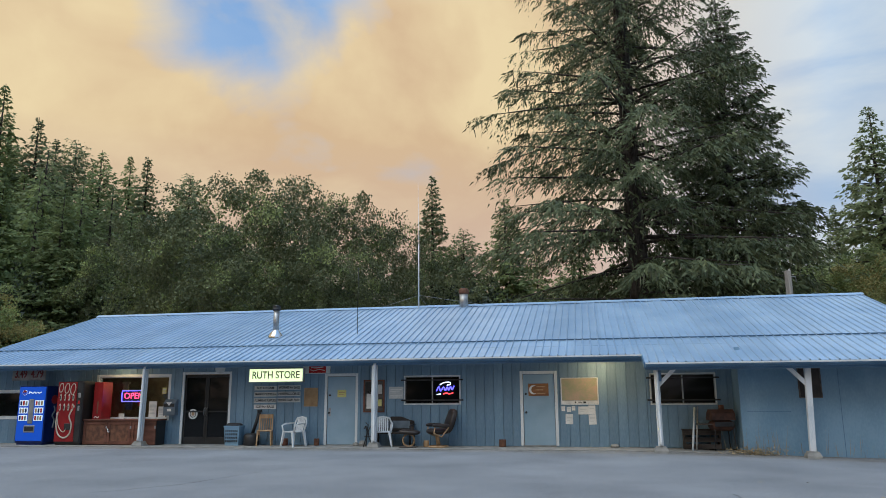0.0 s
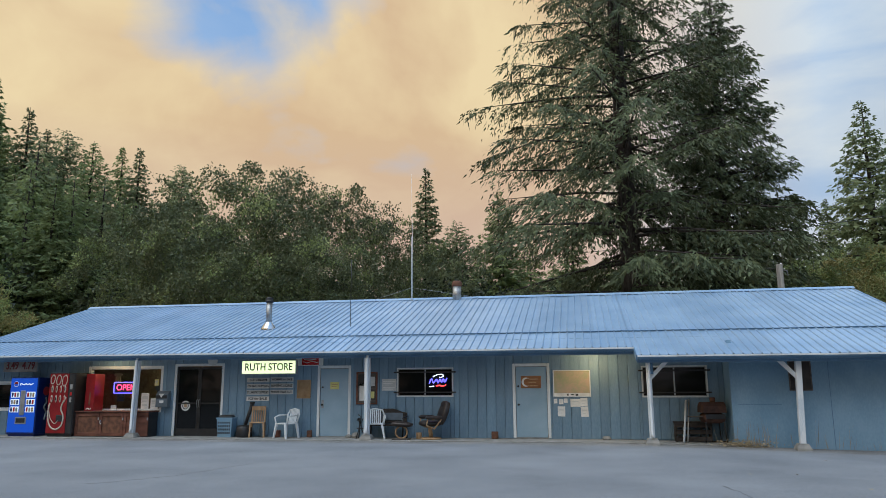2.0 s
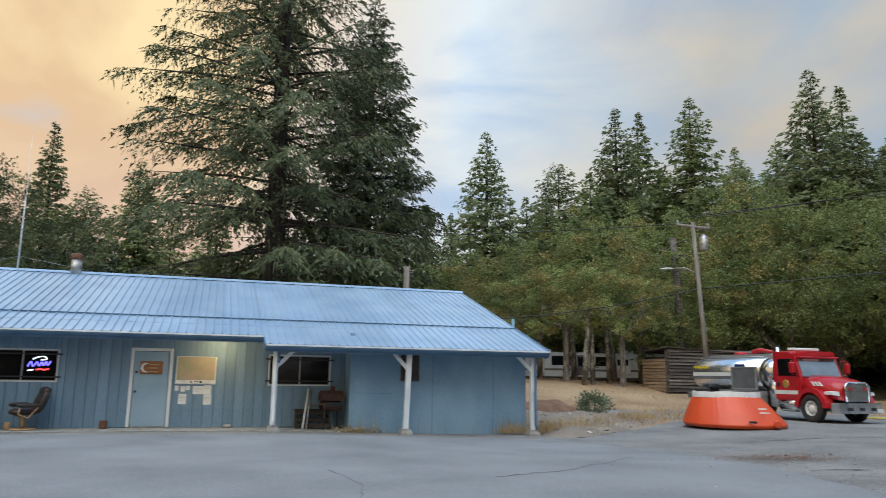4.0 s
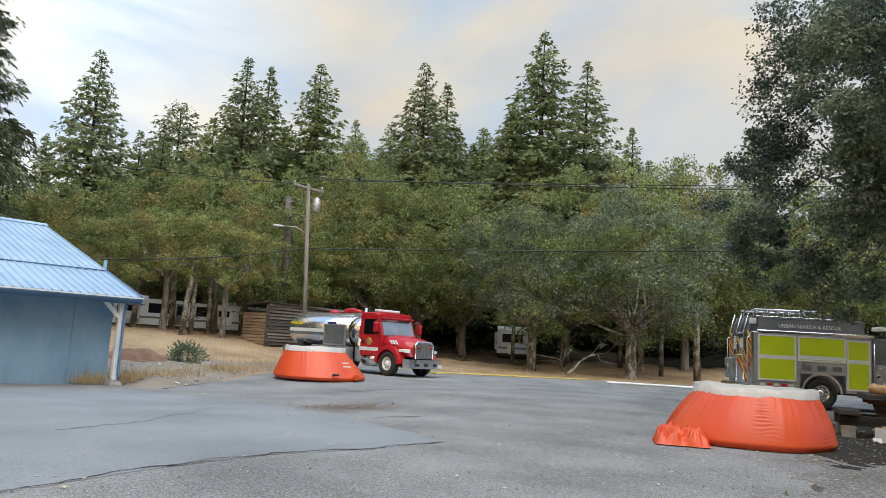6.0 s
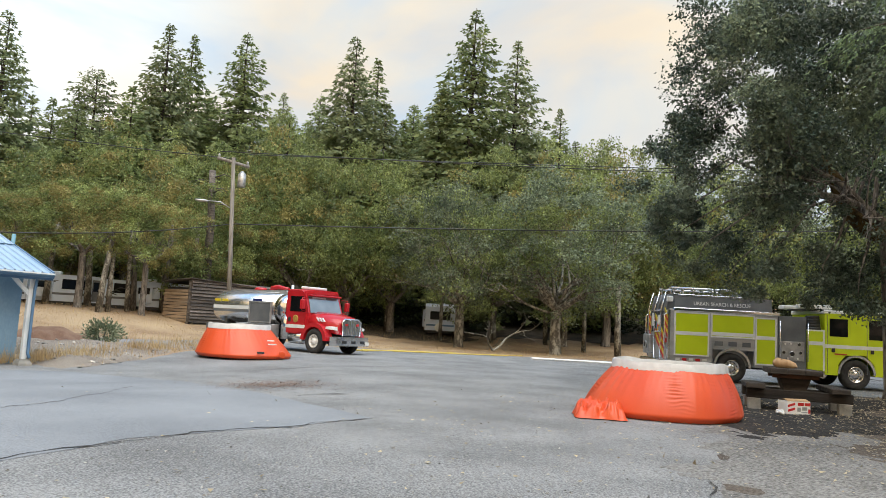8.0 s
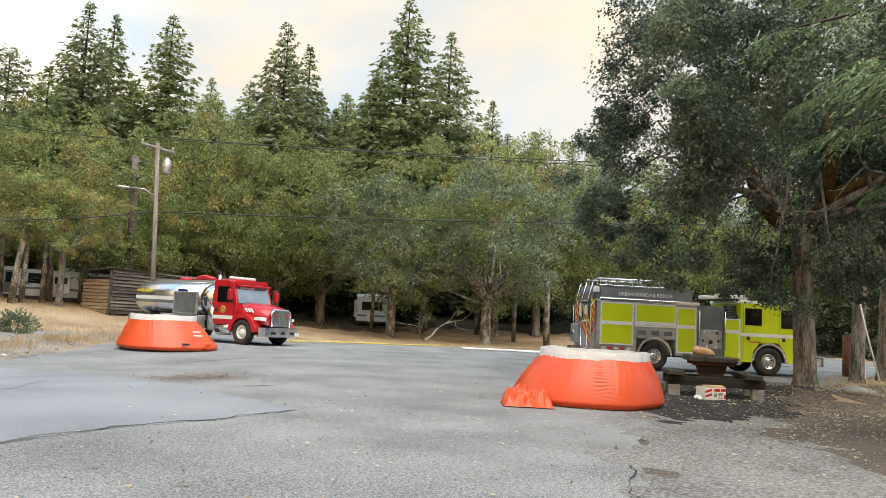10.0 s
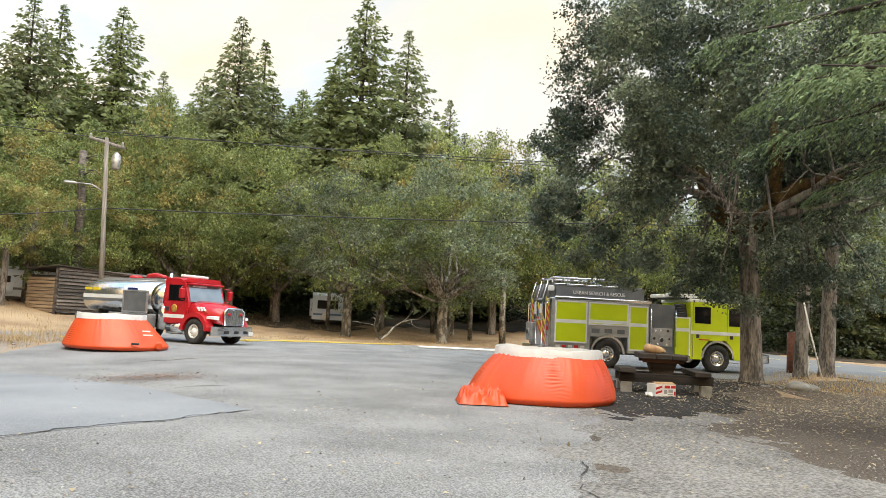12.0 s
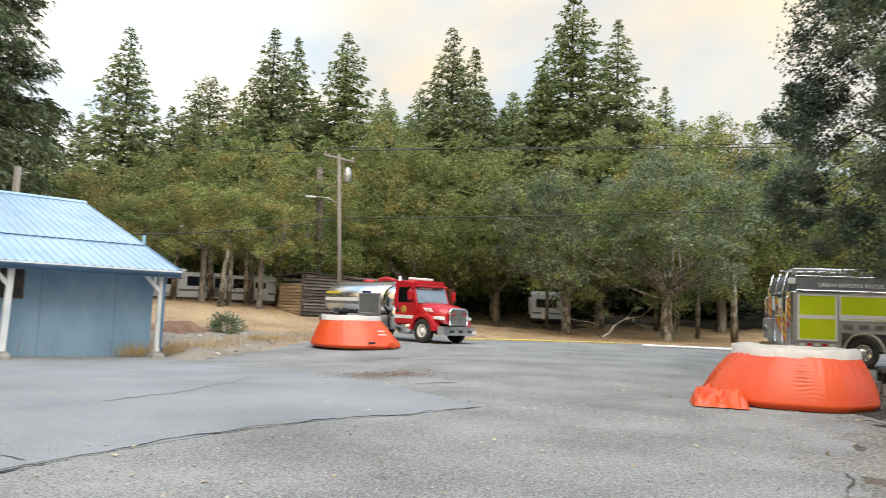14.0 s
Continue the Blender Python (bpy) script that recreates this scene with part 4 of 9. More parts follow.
M_LITWHITE = glow("lit_white", (0.75, 0.8, 0.85), 0.4)
M_CREAM = mat("cream_print", (0.5, 0.45, 0.36), (0.6, 0.55, 0.45), scale=5, rough=0.4)
M_PINKNEON = glow("pink_neon", (1.0, 0.06, 0.16), 2.2)
M_BLUENEON = glow("blue_neon", (0.12, 0.10, 1.0), 2.2)
M_REDNEON = glow("red_neon", (1.0, 0.05, 0.05), 2.0)
M_WHITENEON = glow("white_neon", (0.85, 0.9, 1.0), 1.6)
M_BOARD = mat("grey_sign_board", (0.5, 0.52, 0.52), (0.62, 0.64, 0.63), scale=5, rough=0.8)
M_MAP = mat("faded_map", (0.35, 0.36, 0.22), (0.50, 0.37, 0.27), scale=3.2, rough=0.85, fine=0.5, bscale=30)
M_PLATE = mat("varnished_wood", (0.22, 0.09, 0.03), (0.34, 0.15, 0.055), scale=5, rough=0.45, stretch=(0.5, 2, 3))
M_GREYPL = mat("grey_plastic", (0.10, 0.13, 0.16), (0.15, 0.19, 0.23), scale=4, rough=0.6)
M_BULB = glow("warm_bulb", (1.0, 0.62, 0.25), 6.0)


def frame_of(name, x0, x1, z0, z1, w, y, parent, material=M_TRIM, sill=True):
    b = Mesh()
    b.box(x0 - w, x0, y - 0.035, y + 0.05, z0 - (w if sill else 0), z1 + w, 0.006)
    b.box(x1, x1 + w, y - 0.035, y + 0.05, z0 - (w if sill else 0), z1 + w, 0.006)
    b.box(x0, x1, y - 0.037, y + 0.05, z1, z1 + w, 0.006)
    if sill:
        b.box(x0, x1, y - 0.05, y + 0.05, z0 - w, z0, 0.006)
    return part(name, b, material, parent)


def wood_door(name, o, knob_right, label):
    x0, x1, z0, z1 = o
    d = thing(name, pose(0, 0, 0), label, "door", kind="structure")
    b = Mesh()
    b.box(x0 + 0.01, x1 - 0.01, WALL_Y + 0.02, WALL_Y + 0.065, z0 + 0.01, z1 - 0.01, 0.004)
    leaf = part("door_leaf", b, M_DOOR, d)
    frame_of("door_frame", x0, x1, z0, z1, 0.085, WALL_Y + 0.02, d, M_TRIM, False)
    kx = x1 - 0.08 if knob_right else x0 + 0.08
    k = Mesh()
    k.lathe([(0.03, 0), (0.032, 0.008), (0.012, 0.012), (0.012, 0.04), (0.028, 0.05), (0.03, 0.065), (0.018, 0.08)], 12, m=pose(kx, WALL_Y + 0.022, 0.98, 90))
    k.lathe([(0.03, 0), (0.03, 0.01), (0.02, 0.016)], 12, m=pose(kx, WALL_Y + 0.022, 1.5, 90))
    part("door_knob", k, M_BLACK, leaf, "dark metal knob")
    t = Mesh()
    t.box(x0, x1, WALL_Y - 0.06, WALL_Y + 0.1, z0 - 0.02, z0 + 0.008, 0.004)
    part("threshold", t, M_CONCRETE, d)
    return d


door_2 = wood_door("door_2", OPEN[3], False, "closed pale blue wooden door in a white frame")
door_3 = wood_door("door_3", OPEN[5], False, "closed pale blue wooden door with a varnished plate")
kp = Mesh()
kp.box(-7.82, -7.75, WALL_Y + 0.012, WALL_Y + 0.02, 0.88, 1.12, 0.003)
part("push_plate", kp, M_DULL, door_2)

# double glass door
door_1 = thing("door_1", pose(0, 0, 0), "closed dark double glass door in pale trim", "door", kind="structure")
x0, x1, z0, z1 = OPEN[2]
frame_of("door_frame", x0, x1, z0, z1, 0.08, WALL_Y + 0.02, door_1, M_TRIM, False)
for a, b_ in ((x0, (x0 + x1) / 2 - 0.004), ((x0 + x1) / 2 + 0.004, x1)):
    l = Mesh()
    yy = WALL_Y + 0.04
    l.box(a, a + 0.06, yy, yy + 0.05, z0, z1 - 0.02, 0.004)
    l.box(b_ - 0.06, b_, yy, yy + 0.05, z0, z1 - 0.02, 0.004)
    for za, zb in ((z0, z0 + 0.22), (1.0, 1.05), (z1 - 0.1, z1 - 0.02)):
        l.box(a + 0.06, b_ - 0.06, yy + 0.002, yy + 0.048, za, zb, 0.004)
    leaf = part("door_leaf", l, M_BLACK, door_1)
    for za, zb in ((z0 + 0.22, 1.0), (1.05, z1 - 0.1)):
        part("pane", Mesh().box(a + 0.06, b_ - 0.06, yy + 0.02, yy + 0.028, za, zb), M_GLASS, leaf)
pull = Mesh()
for s in (-1, 1):
    cx = (x0 + x1) / 2 + s * 0.035
    pull.tube([(cx, WALL_Y + 0.04, 0.9), (cx, WALL_Y - 0.03, 0.92), (cx, WALL_Y - 0.03, 1.12), (cx, WALL_Y + 0.04, 1.14)], 0.01, 6)
part("door_handle", pull, M_DULL, door_1)
sticker = thing("door_sticker", pose(-12.34, WALL_Y + 0.055, 0.95), "round white sticker on the glass door", "sticker")
part("disc", Mesh().lathe([(0.155, 0), (0.155, 0.004)], 28, m=pose(0, 0, 0, 90)), M_WHITE, sticker)
part("ring", Mesh().lathe([(0.11, 0), (0.11, 0.006), (0.085, 0.006), (0.085, 0)], 24, m=pose(0, -0.002, 0, 90)), M_BLACK, sticker)
part("centre", Mesh().box(-0.05, 0.05, -0.008, -0.003, -0.05, 0.05, 0.002), M_WOODTAN, sticker)


def window(name, o, panes, label, glass, guard=True):
    x0, x1, z0, z1 = o
    w = thing(name, pose(0, 0, 0), label, "window", kind="structure")
    frame_of("window_frame", x0, x1, z0, z1, 0.035 if guard else 0.09, WALL_Y + 0.02, w)
    for i in range(panes):
        a, b = x0 + (x1 - x0) * i / panes, x0 + (x1 - x0) * (i + 1) / panes
        pn = part("pane", Mesh().box(a + 0.02, b - 0.02, WALL_Y + 0.05, WALL_Y + 0.056, z0 + 0.02, z1 - 0.02), glass, w)
        pn.visible_shadow = glass is not M_CLEAR
        sash = Mesh()
        for p in ((a, a + 0.02, z0, z1), (b - 0.02, b, z0, z1), (a + 0.02, b - 0.02, z0, z0 + 0.02), (a + 0.02, b - 0.02, z1 - 0.02, z1)):
            sash.box(p[0], p[1], WALL_Y + 0.035, WALL_Y + 0.07, p[2], p[3], 0.003)
        part("sash", sash, M_TRIM if not guard else M_DULL, w)
    if guard:
        for z in (z0 + 0.1, z1 - 0.1):
            part("guard_bar", Mesh().box(x0 - 0.12, x1 + 0.12, WALL_Y - 0.05, WALL_Y - 0.025, z - 0.02, z + 0.02, 0.004), M_BLACK, w)
    return w


window("window_1", OPEN[1], 1, "shop window in a pale frame with neon and notices", M_CLEAR, False)
window("window_2", OPEN[4], 2, "dark sliding window with black guard bars", M_GLASS)
window("window_3", OPEN[6], 2, "dark sliding window with black guard bars", M_GLASS)
window("window_4", OPEN[0], 1, "dark shop window behind the vending machine", M_GLASS, False)
ww = thing("window_5", pose(0, 0, 0), "small boarded window in the plywood wall", "window", kind="structure")
frame_of("window_frame", 5.36, 5.86, 1.38, 2.1, 0.03, 20.945, ww, M_WOODGREY)
part("pane", Mesh().box(5.36, 5.86, 20.93, 20.946, 1.38, 2.1), M_BROWN, ww)

# behind the shop window
for k, (x, z, w, h, c) in enumerate(((-15.2, 1.35, 0.4, 0.55, (0.05, 0.06, 0.12)), (-14.75, 1.45, 0.35, 0.5, (0.4, 0.05, 0.05)), (-13.75, 1.35, 0.4, 0.5, (0.06, 0.07, 0.09)), (-15.35, 1.85, 0.3, 0.3, (0.3, 0.25, 0.15)))):
    sh = Mesh()
    sh.prism([(x - w / 2, z + h * 0.4), (x - w * 0.3, z + h * 0.5), (x + w * 0.3, z + h * 0.5), (x + w / 2, z + h * 0.4), (x + w * 0.42, z + h * 0.2), (x + w * 0.3, z + h * 0.24), (x + w * 0.3, z - h / 2), (x - w * 0.3, z - h / 2), (x - w * 0.3, z + h * 0.24), (x - w * 0.42, z + h * 0.2)], 22.7, 22.75, "y")
    tagged(part("hanging_shirt", sh, mat("shirt", c, tuple(v * 1.4 for v in c), scale=5, rough=0.9)), "folded shirt hanging inside the shop window", "shirt", "shirts in the window")
for x, z in ((-13.95, 1.62), (-13.7, 1.6), (-13.5, 1.62)):
    tagged(part("warm_lamp", Mesh().lathe([(0.02, 0), (0.05, 0.03), (0.05, 0.07), (0.02, 0.1)], 10, m=pose(x, 23.4, z)), M_BULB), "small warm lamp glowing inside the shop", "lamp", "lamps in the shop")
shop_light = new("shop_light", bpy.data.lights.new("shop_light", "POINT"))
shop_light.data.energy, shop_light.data.color, shop_light.data.shadow_soft_size = 16.0, (1.0, 0.70, 0.40), 0.15
shop_light.location = (-13.9, 23.2, 2.3)
neon = thing("neon_sign", pose(-14.45, WALL_Y + 0.03, 1.52), "pink and blue neon sign reading open in the window", "sign")
b = Mesh()
ring = [(math.copysign(0.36 + 0.07 * abs(math.cos(a)) ** 0.5, math.cos(a)), 0.0, math.copysign(0.10 + 0.07 * abs(math.sin(a)) ** 0.5, math.sin(a))) for a in np.linspace(0, 6.283, 33)]
b.tube(ring, 0.016, 6, False)
part("border_tube", b, M_BLUENEON, neon, "blue glass tube")
words("letters", "OPEN", 0.27, M_PINKNEON, neon, Matrix(), "pink glass letters")
part("backing", Mesh().box(-0.42, 0.42, 0.012, 0.016, -0.16, 0.16), M_BLACK, neon)
for k, (x, z, w, h, m_) in enumerate(((-13.75, 1.1, 0.27, 0.5, M_PAPER), (-13.42, 1.02, 0.26, 0.33, M_PAPER), (-13.38, 1.68, 0.14, 0.2, M_YELLOWPAPER), (-15.4, 0.94, 0.35, 0.1, M_WOODTAN), (-14.85, 0.9, 0.2, 0.14, M_PAPER))):
    n_ = thing("window_notice", pose(x, WALL_Y + 0.034, z), "white paper notice taped inside the window", "notice", "notices in the window")
    part("sheet", Mesh().box(-w / 2, w / 2, 0, 0.003, -h / 2, h / 2), m_, n_)
    part("print", Mesh().box(-w * 0.36, w * 0.36, -0.002, 0, h * 0.12, h * 0.3).box(-w * 0.36, w * 0.2, -0.002, 0, -h * 0.08, h * 0.02).box(-w * 0.36, w * 0.3, -0.002, 0, -h * 0.3, -h * 0.2), M_BOARD, n_)

beer = thing("beer_neon", pose(-4.2, WALL_Y + 0.03, 1.66), "blue, red and white neon emblem in the window", "sign")
part("blue_stroke", Mesh().tube(flow([(-0.27, 0, -0.06), (-0.2, 0, 0.07), (-0.14, 0, -0.05), (-0.05, 0, 0.06), (0.0, 0, -0.04), (0.06, 0, 0.06), (0.1, 0, -0.03), (0.16, 0, 0.07), (0.2, 0, -0.02), (0.27, 0, 0.09)]), 0.018, 6), M_BLUENEON, beer)
part("white_swirl", Mesh().tube(flow([(-0.16, 0, 0.13), (-0.04, 0, 0.19), (0.12, 0, 0.2), (0.16, 0, 0.14), (0.04, 0, 0.11)]), 0.014, 6), M_WHITENEON, beer)
part("red_stroke", Mesh().tube(flow([(-0.06, 0, -0.14), (0.04, 0, -0.12), (0.12, 0, -0.14), (0.24, 0, -0.11)]), 0.02, 6), M_REDNEON, beer)
part("white_mark", Mesh().tube(flow([(-0.26, 0, -0.16), (-0.13, 0, -0.14)]), 0.016, 6), M_WHITENEON, beer)


# ---- porch posts ----
def porch_post(x, y, h, size, brace, pipe, label, lean=0.0):
    g = lift(x, y)
    p = thing("porch_post", pose(x, y, g, 0, lean), label, "post", "porch posts")
    h -= g
    s = size / 2
    pier = Mesh()
    pier.loft([[(a * r, b * r, z) for a, b in ((-1, -1), (1, -1), (1, 1), (-1, 1))] for z, r in ((-0.15, 0.19), (0.06, 0.17), (0.17, 0.115))], True, False)
    part("pier", pier, M_CONCRETE, p, "rough concrete pier")
    part("shaft", Mesh().box(-s, s, -s, s, 0.17, h, 0.008), M_POST, p)
    for d in brace:
        br = Mesh()
        br.prism([(d * s, h - 0.50), (d * s, h - 0.36), (d * 0.42, h), (d * 0.56, h)], -0.04, 0.04, "y")
        part("brace", br, M_POST, p)
    if pipe:
        q = Mesh()
        q.tube([(pipe * s, -s - 0.05, h + 0.02), (pipe * s * 0.8, -s - 0.06, h - 0.15), (pipe * s * 0.6, -s - 0.045, h - 0.35), (pipe * s * 0.6, -s - 0.045, 0.32), (pipe * s * 0.9, -s - 0.1, 0.2)], 0.04, 8)
        part("downspout", q, M_GUTTER if pipe > 1 else M_POST, p, "painted rain pipe")
    return p


porch_post(-13.57, 21.0, 2.42, 0.14, (), 0.6, "thin white post with a bent rain pipe beside it", 0.9)
porch_post(-6.13, 21.0, 2.42, 0.15, (), 0.5, "white porch post on a concrete pier, paint worn")
porch_post(1.74, 20.37, 2.16, 0.13, (1,), 0.01, "white porch post with a brace, foot chewed away")
porch_post(5.35, 20.33, 2.16, 0.14, (-1,), 0, "white porch post with a diagonal brace", 1.8)
porch_post(9.2, 20.33, 2.16, 0.13, (-1,), 1.4, "white corner post with a dark blue rain pipe")
beam = Mesh()
beam.box(X0, STEP_X, 20.94, 21.06, 2.38, 2.44, 0.004)
beam.box(STEP_X + 0.05, 9.3, 20.28, 20.4, 2.1, 2.2, 0.004)
setting("porch_beam", beam, M_TRIM, "pale painted beam carried by the porch posts", "beam")
stub = Mesh()
stub.lathe([(0.05, 0), (0.05, 0.1), (0.045, 0.35), (0.03, 0.38)], 10)
tagged(part("elbow_pipe", stub, M_GUTTER, None, "", pose(1.8, 20.27, 1.8)), "short dark blue gutter outlet hung on the post", "pipe")

# ---- roof fittings ----
stove = thing("stove_pipe", pose(-10.46, 23.69, roof_z(23.69)), "galvanized stove pipe with a black cap", "chimney", "roof pipes")
part("flashing", Mesh().lathe([(0.27, -0.12), (0.26, 0.05), (0.12, 0.24), (0.11, 0.26)], 18), M_STEEL, stove)
part("flue", Mesh().tube([(0, 0, 0.2), (0, 0, 0.95)], 0.1, 16), M_GALV, stove)
part("cap", Mesh().lathe([(0.105, 0.93), (0.15, 0.95), (0.15, 1.0), (0.11, 1.02), (0.13, 1.06), (0.13, 1.1), (0.04, 1.12)], 16), M_BLACK, stove)
vent = thing("roof_vent", pose(-4.62, 28.0, roof_z(28.0)), "thick grey metal vent pipe with a rusty top", "chimney", "roof pipes")
part("flue", Mesh().tube([(0, 0, -0.1), (0, 0, 0.55)], 0.17, 16), M_GALV, vent)
part("cap", Mesh().lathe([(0.18, 0.52), (0.2, 0.54), (0.2, 0.68), (0.14, 0.74), (0.03, 0.75)], 16), M_RUST, vent)
mast = thing("antenna_mast", pose(-6.4, 27.9, roof_z(27.9)), "tall thin white antenna with guy wires", "antenna")
part("mast", Mesh().tube([(0, 0, -0.05), (0, 0, 2.6), (0.01, 0, 2.62), (-0.03, 0, 5.2)], [0.028, 0.022, 0.009, 0.005], 6), M_WHITE, mast)
wires = Mesh()
for dx, dy in ((-1.5, 0.0), (2.6, 0.05), (0.6, 2.0)):
    wires.tube([(0, 0, 0.55), (dx, dy, 0.12 - 0.3 * dy)], 0.006, 4)
part("guy_wire", wires, M_DULL, mast)
part("whip", Mesh().tube([(-1.18, -4.1, -1.3), (-1.18, -4.1, 1.0)], 0.012, 5), M_BLACK, mast)
sidevent = thing("side_vent_pipe", pose(10.15, 24.0, 0), "thin blue pipe standing beyond the roof edge", "pipe")
part("pipe", Mesh().tube([(0, 0, -0.2), (0, 0, 3.54)], 0.055, 10), mat("teal_pipe_paint", (0.12, 0.27, 0.36), (0.17, 0.34, 0.43), scale=4, rough=0.5), sidevent)
part("bracket", Mesh().box(-1.1, 0, -0.02, 0.02, 2.3, 2.35), M_DULL, sidevent)

# ---- signs on the porch ----
store_sign = thing("store_sign", pose(-9.19, 20.98, 2.1), "glowing yellow-green box sign with black letters", "sign")
part("case", Mesh().box(-0.87, 0.87, -0.02, 0.14, -0.21, 0.21, 0.01), M_DULL, store_sign)
part("face", Mesh().box(-0.845, 0.845, -0.028, -0.018, -0.185, 0.185, 0.003), M_LITSIGN, store_sign)
words("lettering", "RUTH STORE", 0.3, M_BLACK, store_sign, pose(0, -0.032, 0) @ Matrix.Diagonal((0.86, 1, 1, 1)), bold=0.012)
for x in (-0.7, 0.7):
    part("hanger", Mesh().tube([(x, 0.06, 0.2), (x, 0.06, 0.36)], 0.012, 6), M_DULL, store_sign)


def sign_board(x, z, text, dark=True, w=0.74, h=0.135):
    s = thing("sign_board", pose(x, WALL_Y - 0.0125, z), f"small painted board with lettering on the wall", "sign", "goods signs on the wall")
    part("board", Mesh().box(-w / 2, w / 2, -0.02, 0.0, -h / 2, h / 2, 0.004), M_BOARD if dark else M_PAPER, s)
    t = words("lettering", text, 0.1, M_BLACK, s, pose(0, -0.024, 0), bold=0.02)
    wide = max(v.co.x for v in t.data.vertices) - min(v.co.x for v in t.data.vertices)
    t.matrix_basis = pose(0, -0.024, 0) @ Matrix.Diagonal((min(1.15, (w - 0.05) / wide), 1, 1, 1)) @ pose(0, 0, 0, 90)


for k, text in enumerate(("ICE CREAM", "FISHING SUPPLIES", "PLUMBING SUPPLIES", "ICE for SALE")):
    sign_board(-9.88, 1.735 - k * 0.19, text, k < 3)
for k, text in enumerate(("WORMS for SALE", "HUNTING LICENSE", "PROPANE TANKS FILLED")):
    sign_board(-9.1, 1.745 - k * 0.19, text)
soda = thing("soda_sign", pose(-8.22, WALL_Y - 0.0125, 2.3), "red and white soda sign under the eave", "sign")
part("board", Mesh().box(-0.44, 0.44, -0.03, 0, -0.14, 0.14, 0.005), M_WHITE, soda)
part("red_field", Mesh().box(-0.24, 0.3, -0.036, -0.028, -0.12, 0.13), M_RED, soda)
part("white_stroke", Mesh().tube([(-0.2, -0.038, -0.02), (-0.08, -0.038, -0.06), (0.08, -0.038, -0.01), (0.27, -0.038, -0.05)], 0.012, 5).tube([(-0.18, -0.038, 0.05), (-0.02, -0.038, 0.03), (0.22, -0.038, 0.06)], 0.016, 5), M_WHITE, soda)
plaque = thing("oval_plaque", pose(-11.45, WALL_Y - 0.0125, 2.36), "small round grey plaque above the glass door", "plaque")
part("disc", Mesh().lathe([(0.17, 0), (0.17, 0.012), (0.14, 0.02)], 20, m=pose(0, 0, 0, 90)), M_BOARD, plaque)
cork = thing("cork_board", pose(-8.385, WALL_Y - 0.0125, 1.45), "empty tan board in a thin wooden frame", "notice board")
part("sheet", Mesh().box(-0.2, 0.2, -0.012, 0, -0.26, 0.26), M_CORK, cork)
part("rim", Mesh().box(-0.22, -0.2, -0.022, 0, -0.28, 0.28).box(0.2, 0.22, -0.022, 0, -0.28, 0.28).box(-0.2, 0.2, -0.022, 0, 0.26, 0.28).box(-0.2, 0.2, -0.022, 0, -0.28, -0.26), M_WOODTAN, cork)
note = thing("door_note", pose(-7.41, WALL_Y + 0.018, 1.55), "yellow paper note taped to the door", "notice")
part("sheet", Mesh().box(-0.14, 0.14, -0.003, 0, -0.11, 0.11), M_YELLOWPAPER, note)
part("print", Mesh().box(-0.1, 0.1, -0.005, -0.003, 0.03, 0.05).box(-0.1, 0.06, -0.005, -0.003, -0.03, -0.015), M_WOODTAN, note)
bulletin = thing("bulletin_board", pose(-6.38, WALL_Y - 0.0125, 1.47), "brown framed bulletin board with pinned papers", "notice board")
part("backing", Mesh().box(-0.3, 0.3, -0.015, 0, -0.45, 0.45), M_WOODGREY, bulletin)
part("rim", Mesh().box(-0.33, -0.28, -0.03, 0, -0.48, 0.48, 0.004).box(0.28, 0.33, -0.03, 0, -0.48, 0.48, 0.004).box(-0.28, 0.28, -0.03, 0, 0.44, 0.48, 0.004).box(-0.28, 0.28, -0.03, 0, -0.48, -0.44, 0.004), M_WOODRED, bulletin)
for x, z, w, h, m_ in ((-0.17, 0.24, 0.2, 0.34, M_BLACK), (-0.05, -0.12, 0.36, 0.5, M_PAPER), (0.15, 0.2, 0.2, 0.28, M_BOARD), (0.18, -0.2, 0.12, 0.2, M_YELLOWPAPER)):
    part("paper", Mesh().box(x - w / 2, x + w / 2, -0.019, -0.0155 - 0.001 * (x > 0), z - h / 2, z + h / 2), m_, bulletin)
for z, h in ((1.63, 0.11), (1.46, 0.07)):
    s = thing("rule_sign", pose(-5.69, WALL_Y - 0.0125, z), "small grey sign with faint print", "sign", "rule signs")
    part("board", Mesh().box(-0.22, 0.22, -0.012, 0, -h, h), M_BOARD, s)
    part("print", Mesh().box(-0.18, 0.18, -0.015, -0.012, 0.02, 0.04).box(-0.18, 0.12, -0.015, -0.012, -0.03, -0.01), M_WHITE, s)
plate = thing("door_plate", pose(-1.45, WALL_Y + 0.018, 1.62), "varnished wooden plate with a carved crescent moon", "sign")
part("board", Mesh().box(-0.29, 0.29, -0.025, 0, -0.175, 0.175, 0.006), M_PLATE, plate)
moon = [(0.13 * math.cos(a), 0.13 * math.sin(a)) for a in np.linspace(0.9, 5.38, 16)] + [(0.05 + 0.115 * math.cos(a), 0.105 * math.sin(a)) for a in np.linspace(5.0, 1.28, 14)]
part("moon", Mesh().prism([(x - 0.14, z) for x, z in moon], -0.03, -0.025, "y"), M_WHITE, plate)
part("carving", Mesh().box(-0.06, 0.2, -0.028, -0.025, 0.07, 0.1).box(-0.08, 0.14, -0.028, -0.025, -0.02, 0.01).box(-0.04, 0.2, -0.028, -0.025, -0.12, -0.09), M_WOODTAN, plate)
board = thing("map_board", pose(-0.285, WALL_Y - 0.0125, 1.57), "faded framed map board in green and pink", "notice board")
part("sheet", Mesh().box(-0.5, 0.5, -0.014, 0, -0.26, 0.36), M_MAP, board)
